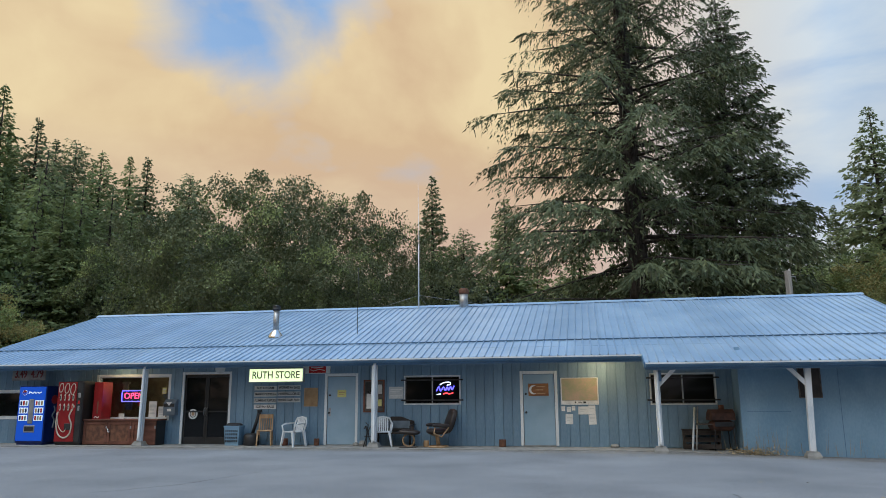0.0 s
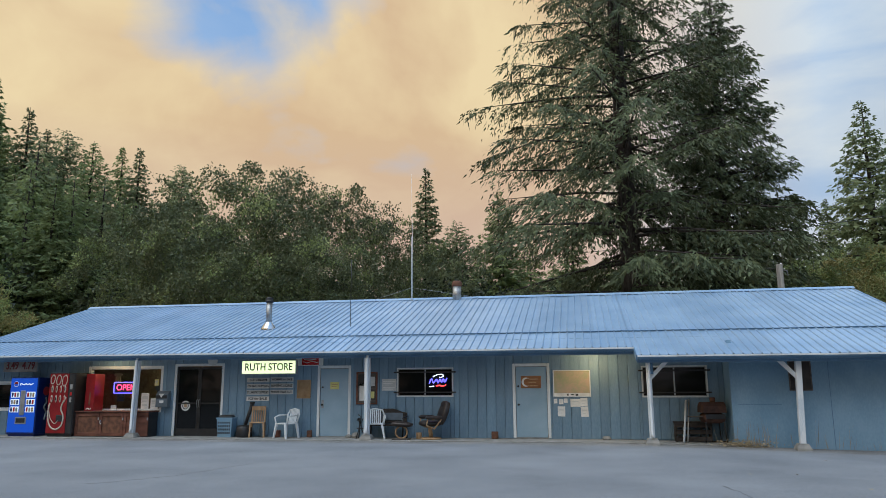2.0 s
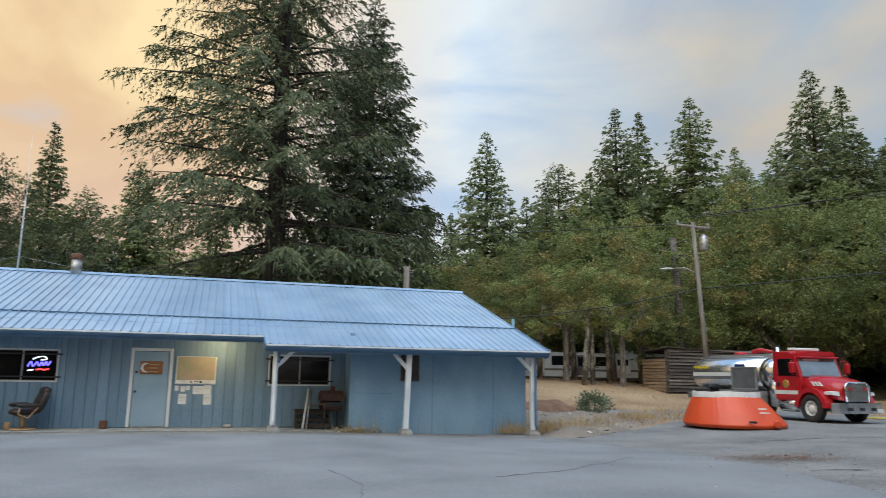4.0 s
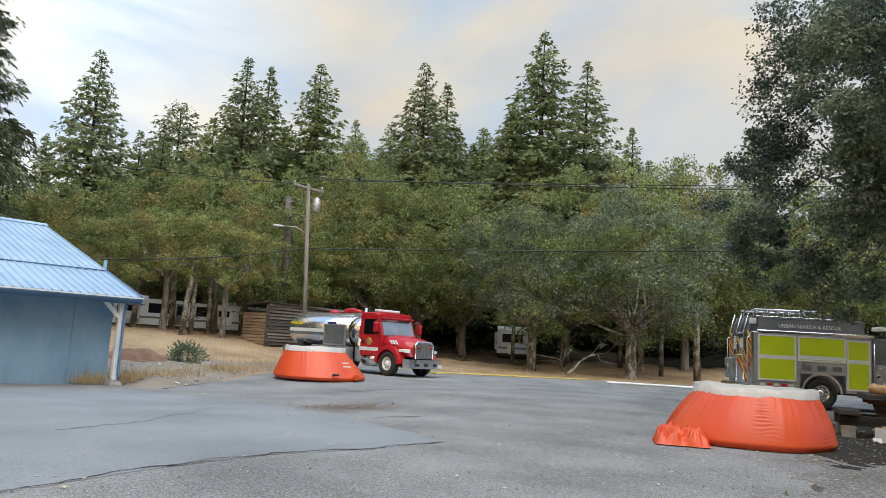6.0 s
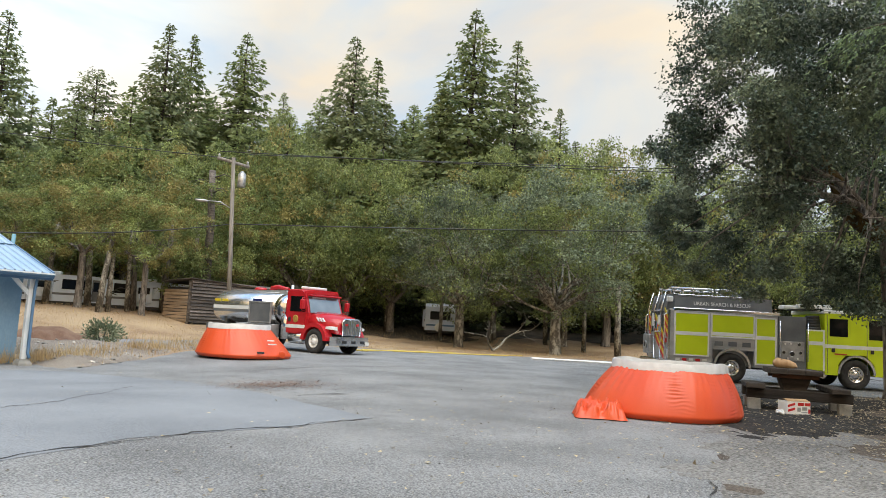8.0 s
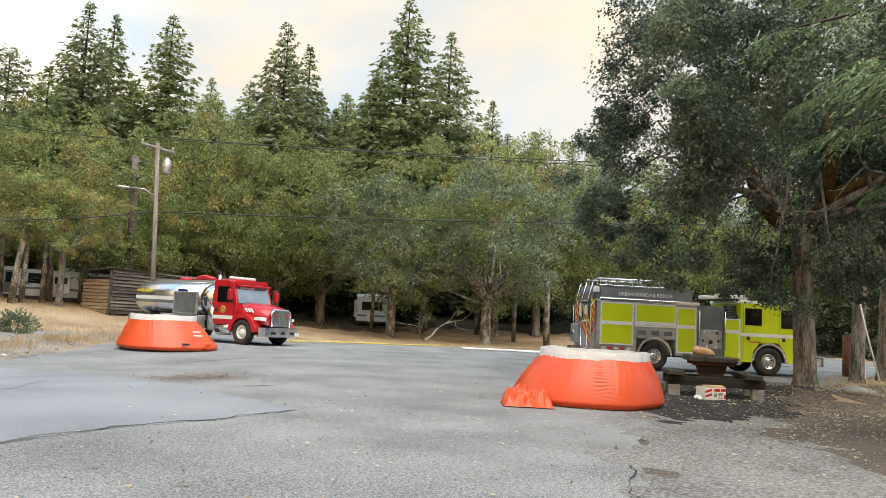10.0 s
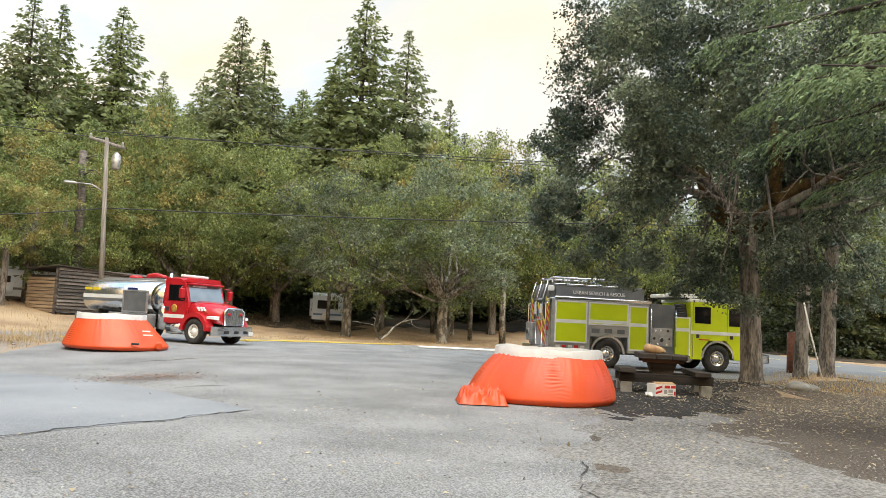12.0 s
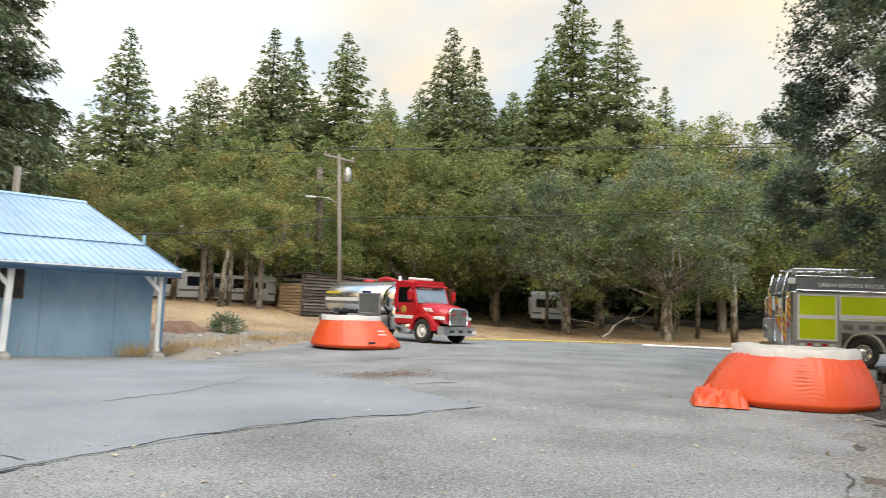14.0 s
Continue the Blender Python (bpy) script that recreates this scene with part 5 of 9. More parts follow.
part("rim", Mesh().box(-0.53, -0.5, -0.03, 0, -0.38, 0.38, 0.004).box(0.5, 0.53, -0.03, 0, -0.38, 0.38, 0.004).box(-0.5, 0.5, -0.03, 0, 0.36, 0.38, 0.004).box(-0.5, 0.5, -0.03, 0, -0.38, -0.36, 0.004), M_TRIM, board)
part("legend", Mesh().box(-0.5, 0.5, -0.016, 0, -0.355, -0.265), M_PAPER, board)
part("legend_mark", Mesh().box(-0.14, -0.1, -0.018, -0.016, -0.34, -0.29).box(0.1, 0.17, -0.018, -0.016, -0.34, -0.29).box(-0.04, 0.06, -0.018, -0.016, -0.32, -0.3), M_BLACK, board)
for x, z, w, h in ((-0.76, 1.08, 0.1, 0.13), (-0.6, 1.06, 0.12, 0.14), (-0.47, 1.09, 0.1, 0.12), (-0.6, 0.79, 0.21, 0.28), (-0.2, 1.03, 0.28, 0.22), (0.04, 1.05, 0.2, 0.24), (0.05, 0.78, 0.21, 0.28)):
    n_ = thing("paper_notice", pose(x, WALL_Y - 0.0145, z, 0, rng0.uniform(-2, 2)), "white paper notice pinned to the boards", "notice", "papers under the map")
    part("sheet", Mesh().box(-w / 2, w / 2, -0.003, 0, -h / 2, h / 2), M_PAPER, n_)
    part("print", Mesh().box(-w * 0.3, w * 0.3, -0.005, -0.003, h * 0.1, h * 0.22).box(-w * 0.3, w * 0.1, -0.005, -0.003, -h * 0.2, -h * 0.12), M_BOARD, n_)
banner = thing("price_banner", pose(-17.9, 21.25, 2.24), "pale banner with dark red figures under the eave", "banner")
part("cloth", Mesh().box(-0.62, 0.62, 0, 0.01, -0.2, 0.2, 0.002), mat("dingy_banner", (0.16, 0.15, 0.15), (0.24, 0.23, 0.22), scale=4, rough=0.9), banner)
M_DARKRED = mat("dark_red_print", (0.10, 0.012, 0.015), (0.15, 0.02, 0.02), scale=4, rough=0.8)
words("figures", "3.49", 0.36, M_DARKRED, banner, pose(-0.3, -0.004, 0) @ Matrix.Diagonal((0.75, 1, 1, 1)), "dark red figures", 0.02)
words("figures", "4.79", 0.36, M_DARKRED, banner, pose(0.3, -0.004, 0) @ Matrix.Diagonal((0.75, 1, 1, 1)), "dark red figures", 0.02)

# ---- machines and furniture on the porch ----
cola = thing("vending_machine", pose(-17.5, 21.42, 0.03), "blue lit soft drink vending machine on the porch", "vending machine", "drink machines")
part("cabinet", Mesh().box(-0.5, 0.5, -0.38, 0.38, 0.06, 1.83, 0.02).box(-0.46, 0.46, -0.34, 0.34, 0, 0.06), M_VENDBLUE, cola)
part("front_panel", Mesh().box(-0.48, 0.48, -0.405, -0.38, 0.12, 1.8, 0.015), M_VENDLIT, cola, "glowing blue front")
for k, (r, y, m_) in enumerate(((0.085, -0.412, M_LITWHITE), (0.075, -0.416, M_REDLIT))):
    part("emblem_disc", Mesh().lathe([(r, 0), (r, 0.004)], 20, m=pose(-0.27, y, 1.62, 90)), m_, cola)
part("emblem_wave", Mesh().prism([(-0.35, 1.6), (-0.3, 1.63), (-0.25, 1.61), (-0.19, 1.64), (-0.19, 1.6), (-0.23, 1.56), (-0.3, 1.56)], -0.424, -0.42, "y"), M_VENDLIT, cola)
part("white_mark", Mesh().tube(flow([(-0.12, -0.41, 1.58), (-0.11, -0.41, 1.64), (-0.05, -0.41, 1.62), (0.02, -0.41, 1.6), (0.08, -0.41, 1.64), (0.12, -0.41, 1.6), (0.2, -0.41, 1.63), (0.24, -0.41, 1.6), (0.34, -0.41, 1.64)]), 0.016, 5), M_LITWHITE, cola)
part("coin_column", Mesh().box(-0.08, 0.1, -0.425, -0.4, 0.65, 1.42, 0.02), M_DULL, cola)
for i in range(3):
    for s in (-1, 1):
        w0 = -0.43 if s < 0 else 0.13
        part("product_window", Mesh().box(w0, w0 + 0.32, -0.415, -0.4, 0.74 + i * 0.23, 0.92 + i * 0.23, 0.008), M_LITWHITE, cola)
        for q in range(3):
            part("can_picture", Mesh().lathe([(0.028, 0), (0.033, 0.02), (0.033, 0.11), (0.026, 0.13)], 10, m=pose(w0 + 0.065 + q * 0.095, -0.41, 0.765 + i * 0.23)), (M_VENDBLUE, M_RED, M_DULL, M_WOODTAN)[(q + i * 2 + (s > 0)) % 4], cola)
part("delivery_flap", Mesh().box(-0.2, 0.2, -0.42, -0.4, 0.38, 0.6, 0.01), M_DULL, cola)
part("flap_opening", Mesh().box(-0.16, 0.16, -0.424, -0.419, 0.42, 0.56), M_BLACK, cola)
part("side_mark", Mesh().tube(flow([(0.504, 0.0, 0.5), (0.504, 0.05, 0.75), (0.504, -0.05, 0.9), (0.504, 0.05, 1.05), (0.504, 0.0, 1.2)]), 0.03, 5), M_DULL, cola)
part("side_disc", Mesh().lathe([(0.14, 0), (0.14, 0.004)], 20, m=pose(0.5, 0, 1.4, 90, 0, 90)), M_RED, cola)

M_DARKGREYPL = mat("dark_print", (0.02, 0.02, 0.025), (0.05, 0.05, 0.055), scale=8, rough=0.5)
redm = thing("vending_machine", pose(-16.14, 21.42, 0.03) @ Matrix.Diagonal((0.88, 1, 1, 1)), "red soft drink vending machine with a white swirl", "vending machine", "drink machines")
part("cabinet", Mesh().box(-0.52, 0.52, -0.38, 0.38, 0.06, 1.96, 0.02).box(-0.48, 0.48, -0.34, 0.34, 0, 0.06), M_BLACK, redm)
part("front_panel", Mesh().box(-0.5, 0.27, -0.41, -0.38, 0.1, 1.94, 0.02), M_REDLIT, redm, "lit red front")
part("coin_column", Mesh().box(0.28, 0.5, -0.4, -0.38, 0.1, 1.94, 0.012), M_BLACK, redm)
part("white_swirl", Mesh().tube(flow([(-0.40, -0.413, 1.02), (-0.45, -0.413, 0.68), (-0.34, -0.413, 0.34), (-0.1, -0.413, 0.22), (0.12, -0.413, 0.34), (0.17, -0.413, 0.62), (0.06, -0.413, 0.86), (0.14, -0.413, 1.08), (0.24, -0.413, 1.2)]), 0.026, 6).tube(flow([(-0.46, -0.413, 0.98), (-0.36, -0.413, 0.6), (-0.16, -0.413, 0.4), (-0.02, -0.413, 0.5)]), 0.014, 6), M_CREAM, redm)
for cx, cz, rr in ((-0.36, 1.76, 0.09), (-0.12, 1.74, 0.10), (0.12, 1.72, 0.11)):
    part("white_loop", Mesh().tube([(cx + rr * math.cos(a_) * 0.9, -0.413, cz + rr * 1.5 * math.sin(a_) + 0.3 * rr * math.cos(a_)) for a_ in np.linspace(0, 6.283, 21)], 0.016, 6, False), M_CREAM, redm)
for i in range(2):
    for k in range(4):
        part("button", Mesh().lathe([(0.05, 0), (0.055, 0.01), (0.04, 0.025)], 14, m=pose(-0.35 + k * 0.17, -0.41, 1.16 + i * 0.3, 90) @ Matrix.Diagonal((0.8, 2.1, 1, 1))), M_CREAM, redm)
        part("button_picture", Mesh().box(-0.372 + k * 0.17, -0.328 + k * 0.17, -0.442, -0.432, 1.11 + i * 0.3, 1.21 + i * 0.3, 0.004), (M_RED, M_DARKGREYPL, M_WOODRED)[(k + i) % 3], redm)
part("coin_slot", Mesh().box(0.34, 0.44, -0.41, -0.398, 1.45, 1.6, 0.005).box(0.35, 0.43, -0.41, -0.398, 1.05, 1.2, 0.005), M_DULL, redm)
part("note_slot", Mesh().box(0.35, 0.43, -0.412, -0.4, 1.26, 1.36, 0.005), M_RED, redm)
part("delivery_flap", Mesh().box(-0.12, 0.16, -0.425, -0.4, 0.46, 0.66, 0.01), M_BLACK, redm)
cooler = thing("drink_cooler", pose(-15.36, 21.56, 0.03) @ Matrix.Diagonal((0.72, 0.85, 1, 1)), "tall red drink cooler beside the wall", "cooler", "drink machines")
part("cabinet", Mesh().box(-0.22, 0.22, -0.28, 0.3, 0, 1.93, 0.015), M_REDLIT, cooler)
part("bottle_picture", Mesh().lathe([(0.05, 0), (0.055, 0.1), (0.045, 0.2), (0.055, 0.3), (0.025, 0.44), (0.022, 0.52)], 12, m=pose(0.02, -0.25, 0.95)), M_WOODRED, cooler)
part("white_mark", Mesh().tube(flow([(-0.12, -0.285, 0.82), (-0.03, -0.285, 0.86), (0.05, -0.285, 0.82), (0.13, -0.285, 0.86)]), 0.018, 5), M_WHITE, cooler)

chest = thing("wooden_cabinet", pose(-14.43, 21.42, 0.03) @ Matrix.Diagonal((0.84, 1, 1, 1)), "low red-brown wooden cabinet with wire mesh doors", "cabinet")
part("top", Mesh().box(-1.55, 1.55, -0.28, 0.3, 0.74, 0.78, 0.006), M_WOODRED, chest)
part("body", Mesh().box(-1.5, 1.5, -0.2, 0.28, 0.0, 0.74), M_BLACK, chest)
for k in range(3):
    a = -1.5 + k
    d_ = Mesh()
    for p in ((a, a + 0.11, 0.02, 0.73), (a + 0.88, a + 0.99, 0.02, 0.73), (a + 0.11, a + 0.88, 0.02, 0.12), (a + 0.11, a + 0.88, 0.62, 0.73)):
        d_.box(p[0], p[1], -0.24, -0.2, p[2], p[3], 0.004)
    dr = part("door", d_, M_WOODRED, chest)
    part("mesh_panel", Mesh().box(a + 0.11, a + 0.88, -0.215, -0.205, 0.12, 0.62), M_RUST if k != 2 else M_WOODRED, dr)
    part("hinge", Mesh().box(a + 0.95, a + 1.0, -0.255, -0.238, 0.5, 0.58, 0.003), M_DULL, dr)
part("padlock", Mesh().tube([(-0.42, -0.27, 0.5), (-0.44, -0.27, 0.42), (-0.4, -0.27, 0.38), (-0.36, -0.27, 0.42)], 0.02, 6), M_STEEL, chest)
part("litter", Mesh().box(-0.1, 0.1, -0.2, -0.05, 0.78, 0.83, 0.02), M_PAPER, chest)
part("litter", Mesh().box(0.7, 0.85, -0.1, 0.1, 0.78, 0.81, 0.01), M_PAPER, chest)
mail = thing("mail_box", pose(-13.03, WALL_Y - 0.06, 1.16), "dark blue-grey wall mailbox beside the door", "mailbox")
part("body", Mesh().prism([(-0.14, -0.25), (0.05, -0.25), (0.05, 0.25), (-0.02, 0.25), (-0.14, 0.14)], -0.2, 0.2), M_GREYPL, mail)
part("flap", Mesh().box(-0.18, 0.18, -0.16, -0.14, 0.02, 0.12, 0.006), M_BLACK, mail)
part("sticker", Mesh().box(-0.07, 0.07, -0.146, -0.14, -0.12, -0.04).prism([(-0.1, 0.17), (0.1, 0.17), (0, 0.05)], -0.17, -0.161, "y"), M_PAPER, mail)


def tapered(b, x, y, z0, z1, dx, dy, w0, w1):
    b.loft([[(x + sx * w0, y + sy * w0, z0) for sx, sy in ((-1, -1), (1, -1), (1, 1), (-1, 1))], [(x + dx + sx * w1, y + dy + sy * w1, z1) for sx, sy in ((-1, -1), (1, -1), (1, 1), (-1, 1))]], True, False)
    return b


def plastic_chair(m):
    c = thing("plastic_chair", m, "white moulded plastic armchair with a slatted back", "chair", "plastic chairs")
    part("seat", Mesh().loft([[(x * s, y * s - 0.02, z) for x, y in ((-0.24, -0.22), (0.24, -0.22), (0.22, 0.2), (-0.22, 0.2))] for z, s in ((0.40, 0.95), (0.42, 1.0), (0.435, 0.97))], True, False), M_PLASTIC, c)
    for sx in (-1, 1):
        for sy, dx in ((-1, 0.04), (1, 0.02)):
            part("leg", tapered(Mesh(), sx * 0.28, sy * 0.24 - 0.02, 0, 0.42, -sx * (0.04 + dx), -sy * 0.04, 0.022, 0.035), M_PLASTIC, c)
        part("armrest", Mesh().tube([(sx * 0.25, -0.2, 0.4), (sx * 0.29, -0.23, 0.6), (sx * 0.29, -0.1, 0.645), (sx * 0.27, 0.2, 0.66)], [0.025, 0.022, 0.026, 0.022], 8), M_PLASTIC, c)
    part("back_rim", Mesh().tube([(-0.22, 0.18, 0.42), (-0.26, 0.24, 0.66), (-0.2, 0.28, 0.8), (0, 0.3, 0.84), (0.2, 0.28, 0.8), (0.26, 0.24, 0.66), (0.22, 0.18, 0.42)], 0.026, 8), M_PLASTIC, c)
    for k in range(6):
        x = -0.16 + k * 0.064
        part("back_slat", Mesh().loft([[(x * 0.9 + a, y + b_, z) for a, b_ in ((-0.02, -0.006), (0.02, -0.006), (0.02, 0.006), (-0.02, 0.006))] for y, z in ((0.18, 0.43), (0.24, 0.63), (0.29, 0.82))], True, False), M_PLASTIC, c)
    return c


plastic_chair(pose(-8.68, 21.28, 0.03, 0, 0, -28))
plastic_chair(pose(-5.98, 21.35, 0.03, 0, 0, 14))
wc = thing("wooden_chair", pose(-9.68, 21.42, 0.03, 0, 0, 18), "tan wooden chair with a slatted back", "chair")
part("seat", Mesh().box(-0.22, 0.22, -0.22, 0.2, 0.42, 0.455, 0.012), M_WOODTAN, wc)
for sx in (-1, 1):
    part("leg", tapered(Mesh(), sx * 0.21, -0.21, 0, 0.43, -sx * 0.02, 0.02, 0.018, 0.022), M_WOODTAN, wc)
    part("back_post", tapered(tapered(Mesh(), sx * 0.2, 0.24, 0, 0.44, -sx * 0.01, -0.05, 0.018, 0.022), sx * 0.19, 0.19, 0.44, 0.9, 0, 0.09, 0.022, 0.018), M_WOODTAN, wc)
    part("stretcher", Mesh().tube([(sx * 0.2, -0.2, 0.16), (sx * 0.2, 0.22, 0.16)], 0.012, 6), M_WOODTAN, wc)
for k in range(5):
    x = -0.13 + k * 0.065
    part("back_slat", tapered(Mesh(), x, 0.2, 0.46, 0.82, 0, 0.065, 0.013, 0.013), M_WOODTAN, wc)
part("top_rail", Mesh().box(-0.21, 0.21, 0.255, 0.285, 0.79, 0.91, 0.01), M_WOODTAN, wc)

bench = thing("garden_bench", pose(-5.68, 21.55, 0.03, 0, 0, -4), "dark wooden bench with a curved solid back", "bench")
part("backrest", Mesh().prism([(-0.56, 0.42), (0.56, 0.42), (0.56, 0.72), (0.4, 0.75), (0.15, 0.84), (-0.15, 0.84), (-0.4, 0.75), (-0.56, 0.72)], 0.16, 0.2, "y"), M_DARKWOOD, bench)
part("back_panel", Mesh().box(-0.44, 0.44, 0.15, 0.162, 0.5, 0.72, 0.006), M_GREYPL, bench)
part("seat", Mesh().box(-0.58, 0.58, -0.26, 0.14, 0.36, 0.41, 0.012), M_BROWN, bench)
for sx in (-1, 1):
    part("bench_end", Mesh().tube([(sx * 0.56, -0.24, 0), (sx * 0.56, -0.22, 0.4), (sx * 0.56, -0.24, 0.58), (sx * 0.56, 0.0, 0.6), (sx * 0.56, 0.18, 0.62)], 0.025, 6).tube([(sx * 0.56, 0.18, 0), (sx * 0.56, 0.17, 0.45)], 0.025, 6), M_BLACK, bench, "black iron bench end")

rec = thing("recliner", pose(-4.3, 21.28, 0.03, 0, 0, -62), "brown vinyl recliner chair on a wooden pedestal", "chair")


def pillow(x0, x1, y0, y1, z0, z1, r, m=None):
    rings, n = [], 20
    for k in range(7):
        u = -1 + 2 * k / 6
        s = (1 - abs(u) ** 3 * 0.35)
        rings.append([((x0 + x1) / 2 + (x1 - x0) / 2 * s * math.copysign(abs(math.cos(a)) ** r, math.cos(a)), (y0 + y1) / 2 + (y1 - y0) / 2 * s * math.copysign(abs(math.sin(a)) ** r, math.sin(a)), (z0 + z1) / 2 + (z1 - z0) / 2 * u) for a in np.linspace(0, 2 * math.pi, n, False)])
    return Mesh().loft(rings, True, True, m)


part("seat", pillow(-0.3, 0.3, -0.32, 0.26, 0.36, 0.52, 0.4), M_BROWN, rec)
part("backrest", pillow(-0.29, 0.29, -0.08, 0.1, 0.0, 0.62, 0.4, pose(0, 0.24, 0.42, -20)), M_BROWN, rec)
part("headrest", pillow(-0.24, 0.24, -0.09, 0.09, 0.0, 0.2, 0.5, pose(0, 0.40, 0.86, -20)), M_BROWN, rec)
for sx in (-1, 1):
    part("armrest", pillow(sx * 0.35 - 0.06, sx * 0.35 + 0.06, -0.28, 0.22, 0.56, 0.66, 0.5), M_BROWN, rec)
    part("arm_frame", Mesh().tube([(sx * 0.35, -0.2, 0.58), (sx * 0.35, -0.24, 0.4), (sx * 0.33, 0.0, 0.3), (sx * 0.35, 0.2, 0.56)], 0.022, 6), M_WOODTAN, rec)
part("pedestal", Mesh().tube([(0, -0.05, 0.36), (0, -0.02, 0.2), (0, 0, 0.06)], [0.05, 0.06, 0.06], 10), M_WOODTAN, rec)
part("base_ring", Mesh().lathe([(0.3, 0), (0.3, 0.035), (0.24, 0.05), (0.24, 0.0)], 24), M_WOODTAN, rec)
ott = thing("footstool", pose(-5.12, 21.05, 0.03), "brown vinyl footstool on a round wooden hoop", "footstool")
part("cushion", pillow(-0.3, 0.3, -0.22, 0.22, 0.33, 0.46, 0.5, pose(0, 0, 0.03, 0, 4)), M_BROWN, ott)
part("hoop", Mesh().tube([(0.17 * math.cos(a), 0.0, 0.2 + 0.17 * math.sin(a)) for a in np.linspace(0, 6.283, 21)], 0.025, 6, False), M_WOODTAN, ott)
part("foot", Mesh().box(-0.25, 0.25, -0.16, 0.16, 0, 0.03, 0.01), M_WOODGREY, ott)

basket = thing("laundry_basket", pose(-10.72, 21.5, 0.03), "blue-grey plastic basket with slots", "basket")
part("tub", Mesh().loft([[(x * s, y * s, z) for x, y in ((-0.25, -0.17), (0.25, -0.17), (0.25, 0.17), (-0.25, 0.17))] for z, s in ((0, 0.86), (0.56, 1.0))], True, False), M_PLY, basket)
part("rim", Mesh().box(-0.27, 0.27, -0.19, 0.19, 0.54, 0.58, 0.012), M_PLY, basket)
part("contents", pillow(-0.24, 0.24, -0.16, 0.16, 0.54, 0.66, 0.6), M_BLACK, basket)
slots = Mesh()
for i in range(7):
    for j in range(4):
        slots.box(-0.2 + i * 0.06, -0.17 + i * 0.06, -0.176, -0.15, 0.1 + j * 0.1, 0.16 + j * 0.1)
tagged(part("slot", slots, M_BLACK, basket), kind="stuff")
keg = thing("black_drum", pose(-10.15, 21.52, 0.03), "squat black drum with a leaning dark pipe", "drum")
part("drum", Mesh().lathe([(0.22, 0), (0.24, 0.02), (0.24, 0.28), (0.22, 0.3), (0.2, 0.34), (0.06, 0.36)], 20), M_BLACK, keg)
part("pipe", Mesh().tube([(0.02, 0.02, 0.36), (0.1, 0.1, 0.72), (0.16, 0.15, 0.98)], [0.05, 0.05, 0.055], 10), M_BLACK, keg)
part("cap", Mesh().lathe([(0.06, 0), (0.08, 0.03), (0.07, 0.07)], 12, m=pose(0.16, 0.15, 0.98)), M_BLACK, keg)
for x, y, r, h, m_, lab in ((-9.12, 21.6, 0.11, 0.2, M_WOODRED, "small dark red bucket by the wall"), (-8.1, 21.62, 0.08, 0.2, M_RUST, "rusty red tin can by the wall"), (-2.5, 21.6, 0.1, 0.2, M_RUST, "rusty tin can standing by the wall"), (-4.66, 21.3, 0.08, 0.18, M_WOODTAN, "small yellowish can beside the footstool"), (-6.62, 21.5, 0.12, 0.16, M_CONCRETE, "grey stone block by the door"), (-6.85, 21.55, 0.1, 0.1, M_CONCRETE, "small grey stone by the door"), (0.62, 21.55, 0.13, 0.1, M_CONCRETE, "flat grey stone at the foot of the wall")):
    c = thing("tin_can" if r < 0.12 and m_ is not M_CONCRETE else "stone", pose(x, y, 0.03), lab, "can" if m_ is not M_CONCRETE else "stone", "clutter on the porch")
    part("body", Mesh().lathe([(r * 0.9, 0), (r, h * 0.1), (r, h * 0.9), (r * 0.93, h)] if m_ is not M_CONCRETE else [(r * 0.8, 0), (r, h * 0.4), (r * 0.75, h * 0.85), (r * 0.3, h)], 9 if m_ is M_CONCRETE else 14, smooth=m_ is not M_CONCRETE), m_, c)
stand = thing("iron_stand", pose(-6.42, 21.3, 0.03), "black wrought iron stand with curled rods", "stand")
for k in range(3):
    a = k * 2.1
    part("leg", Mesh().tube([(0.16 * math.cos(a), 0.16 * math.sin(a), 0), (0.05 * math.cos(a), 0.05 * math.sin(a), 0.25), (0.02 * math.cos(a), 0.02 * math.sin(a), 0.42), (0.09 * math.cos(a), 0.09 * math.sin(a), 0.58), (0.13 * math.cos(a), 0.13 * math.sin(a), 0.5)], 0.014, 6), M_BLACK, stand)
part("shelf", Mesh().lathe([(0.1, 0.28), (0.1, 0.3)], 14), M_BLACK, stand)
part("handle", Mesh().tube([(0, 0, 0.4), (0.02, 0, 0.62), (-0.06, 0, 0.68)], 0.014, 6), M_BLACK, stand)

# sheltered corner by the wing
lad = thing("leaning_rails", pose(2.74, 21.45, 0.0), "two long white aluminium rails leaning on the wall", "rails")
part("rail", Mesh().tube([(-0.12, -0.3, 0), (0.08, 0.3, 1.1)], 0.03, 6), M_PLASTIC, lad)
part("rail", Mesh().tube([(-0.02, -0.28, 0), (0.16, 0.3, 1.12)], 0.022, 6), M_GALV, lad)
grill = thing("barrel_grill", pose(3.42, 21.35, 0.0, 0, 0, 12), "rusty brown barbecue grill on thin legs", "grill")
part("bowl", pillow(-0.3, 0.3, -0.22, 0.22, 0.5, 0.78, 0.22), M_GRILL, grill)
part("lid", Mesh().prism([(-0.23, 0.78), (0.23, 0.78), (0.2, 0.96), (0.08, 1.06), (-0.08, 1.06), (-0.2, 0.96)], -0.31, 0.31), M_GRILL, grill)
part("lid_vent", Mesh().box(-0.26, 0.26, -0.245, -0.22, 0.62, 0.74, 0.004), M_BLACK, grill)
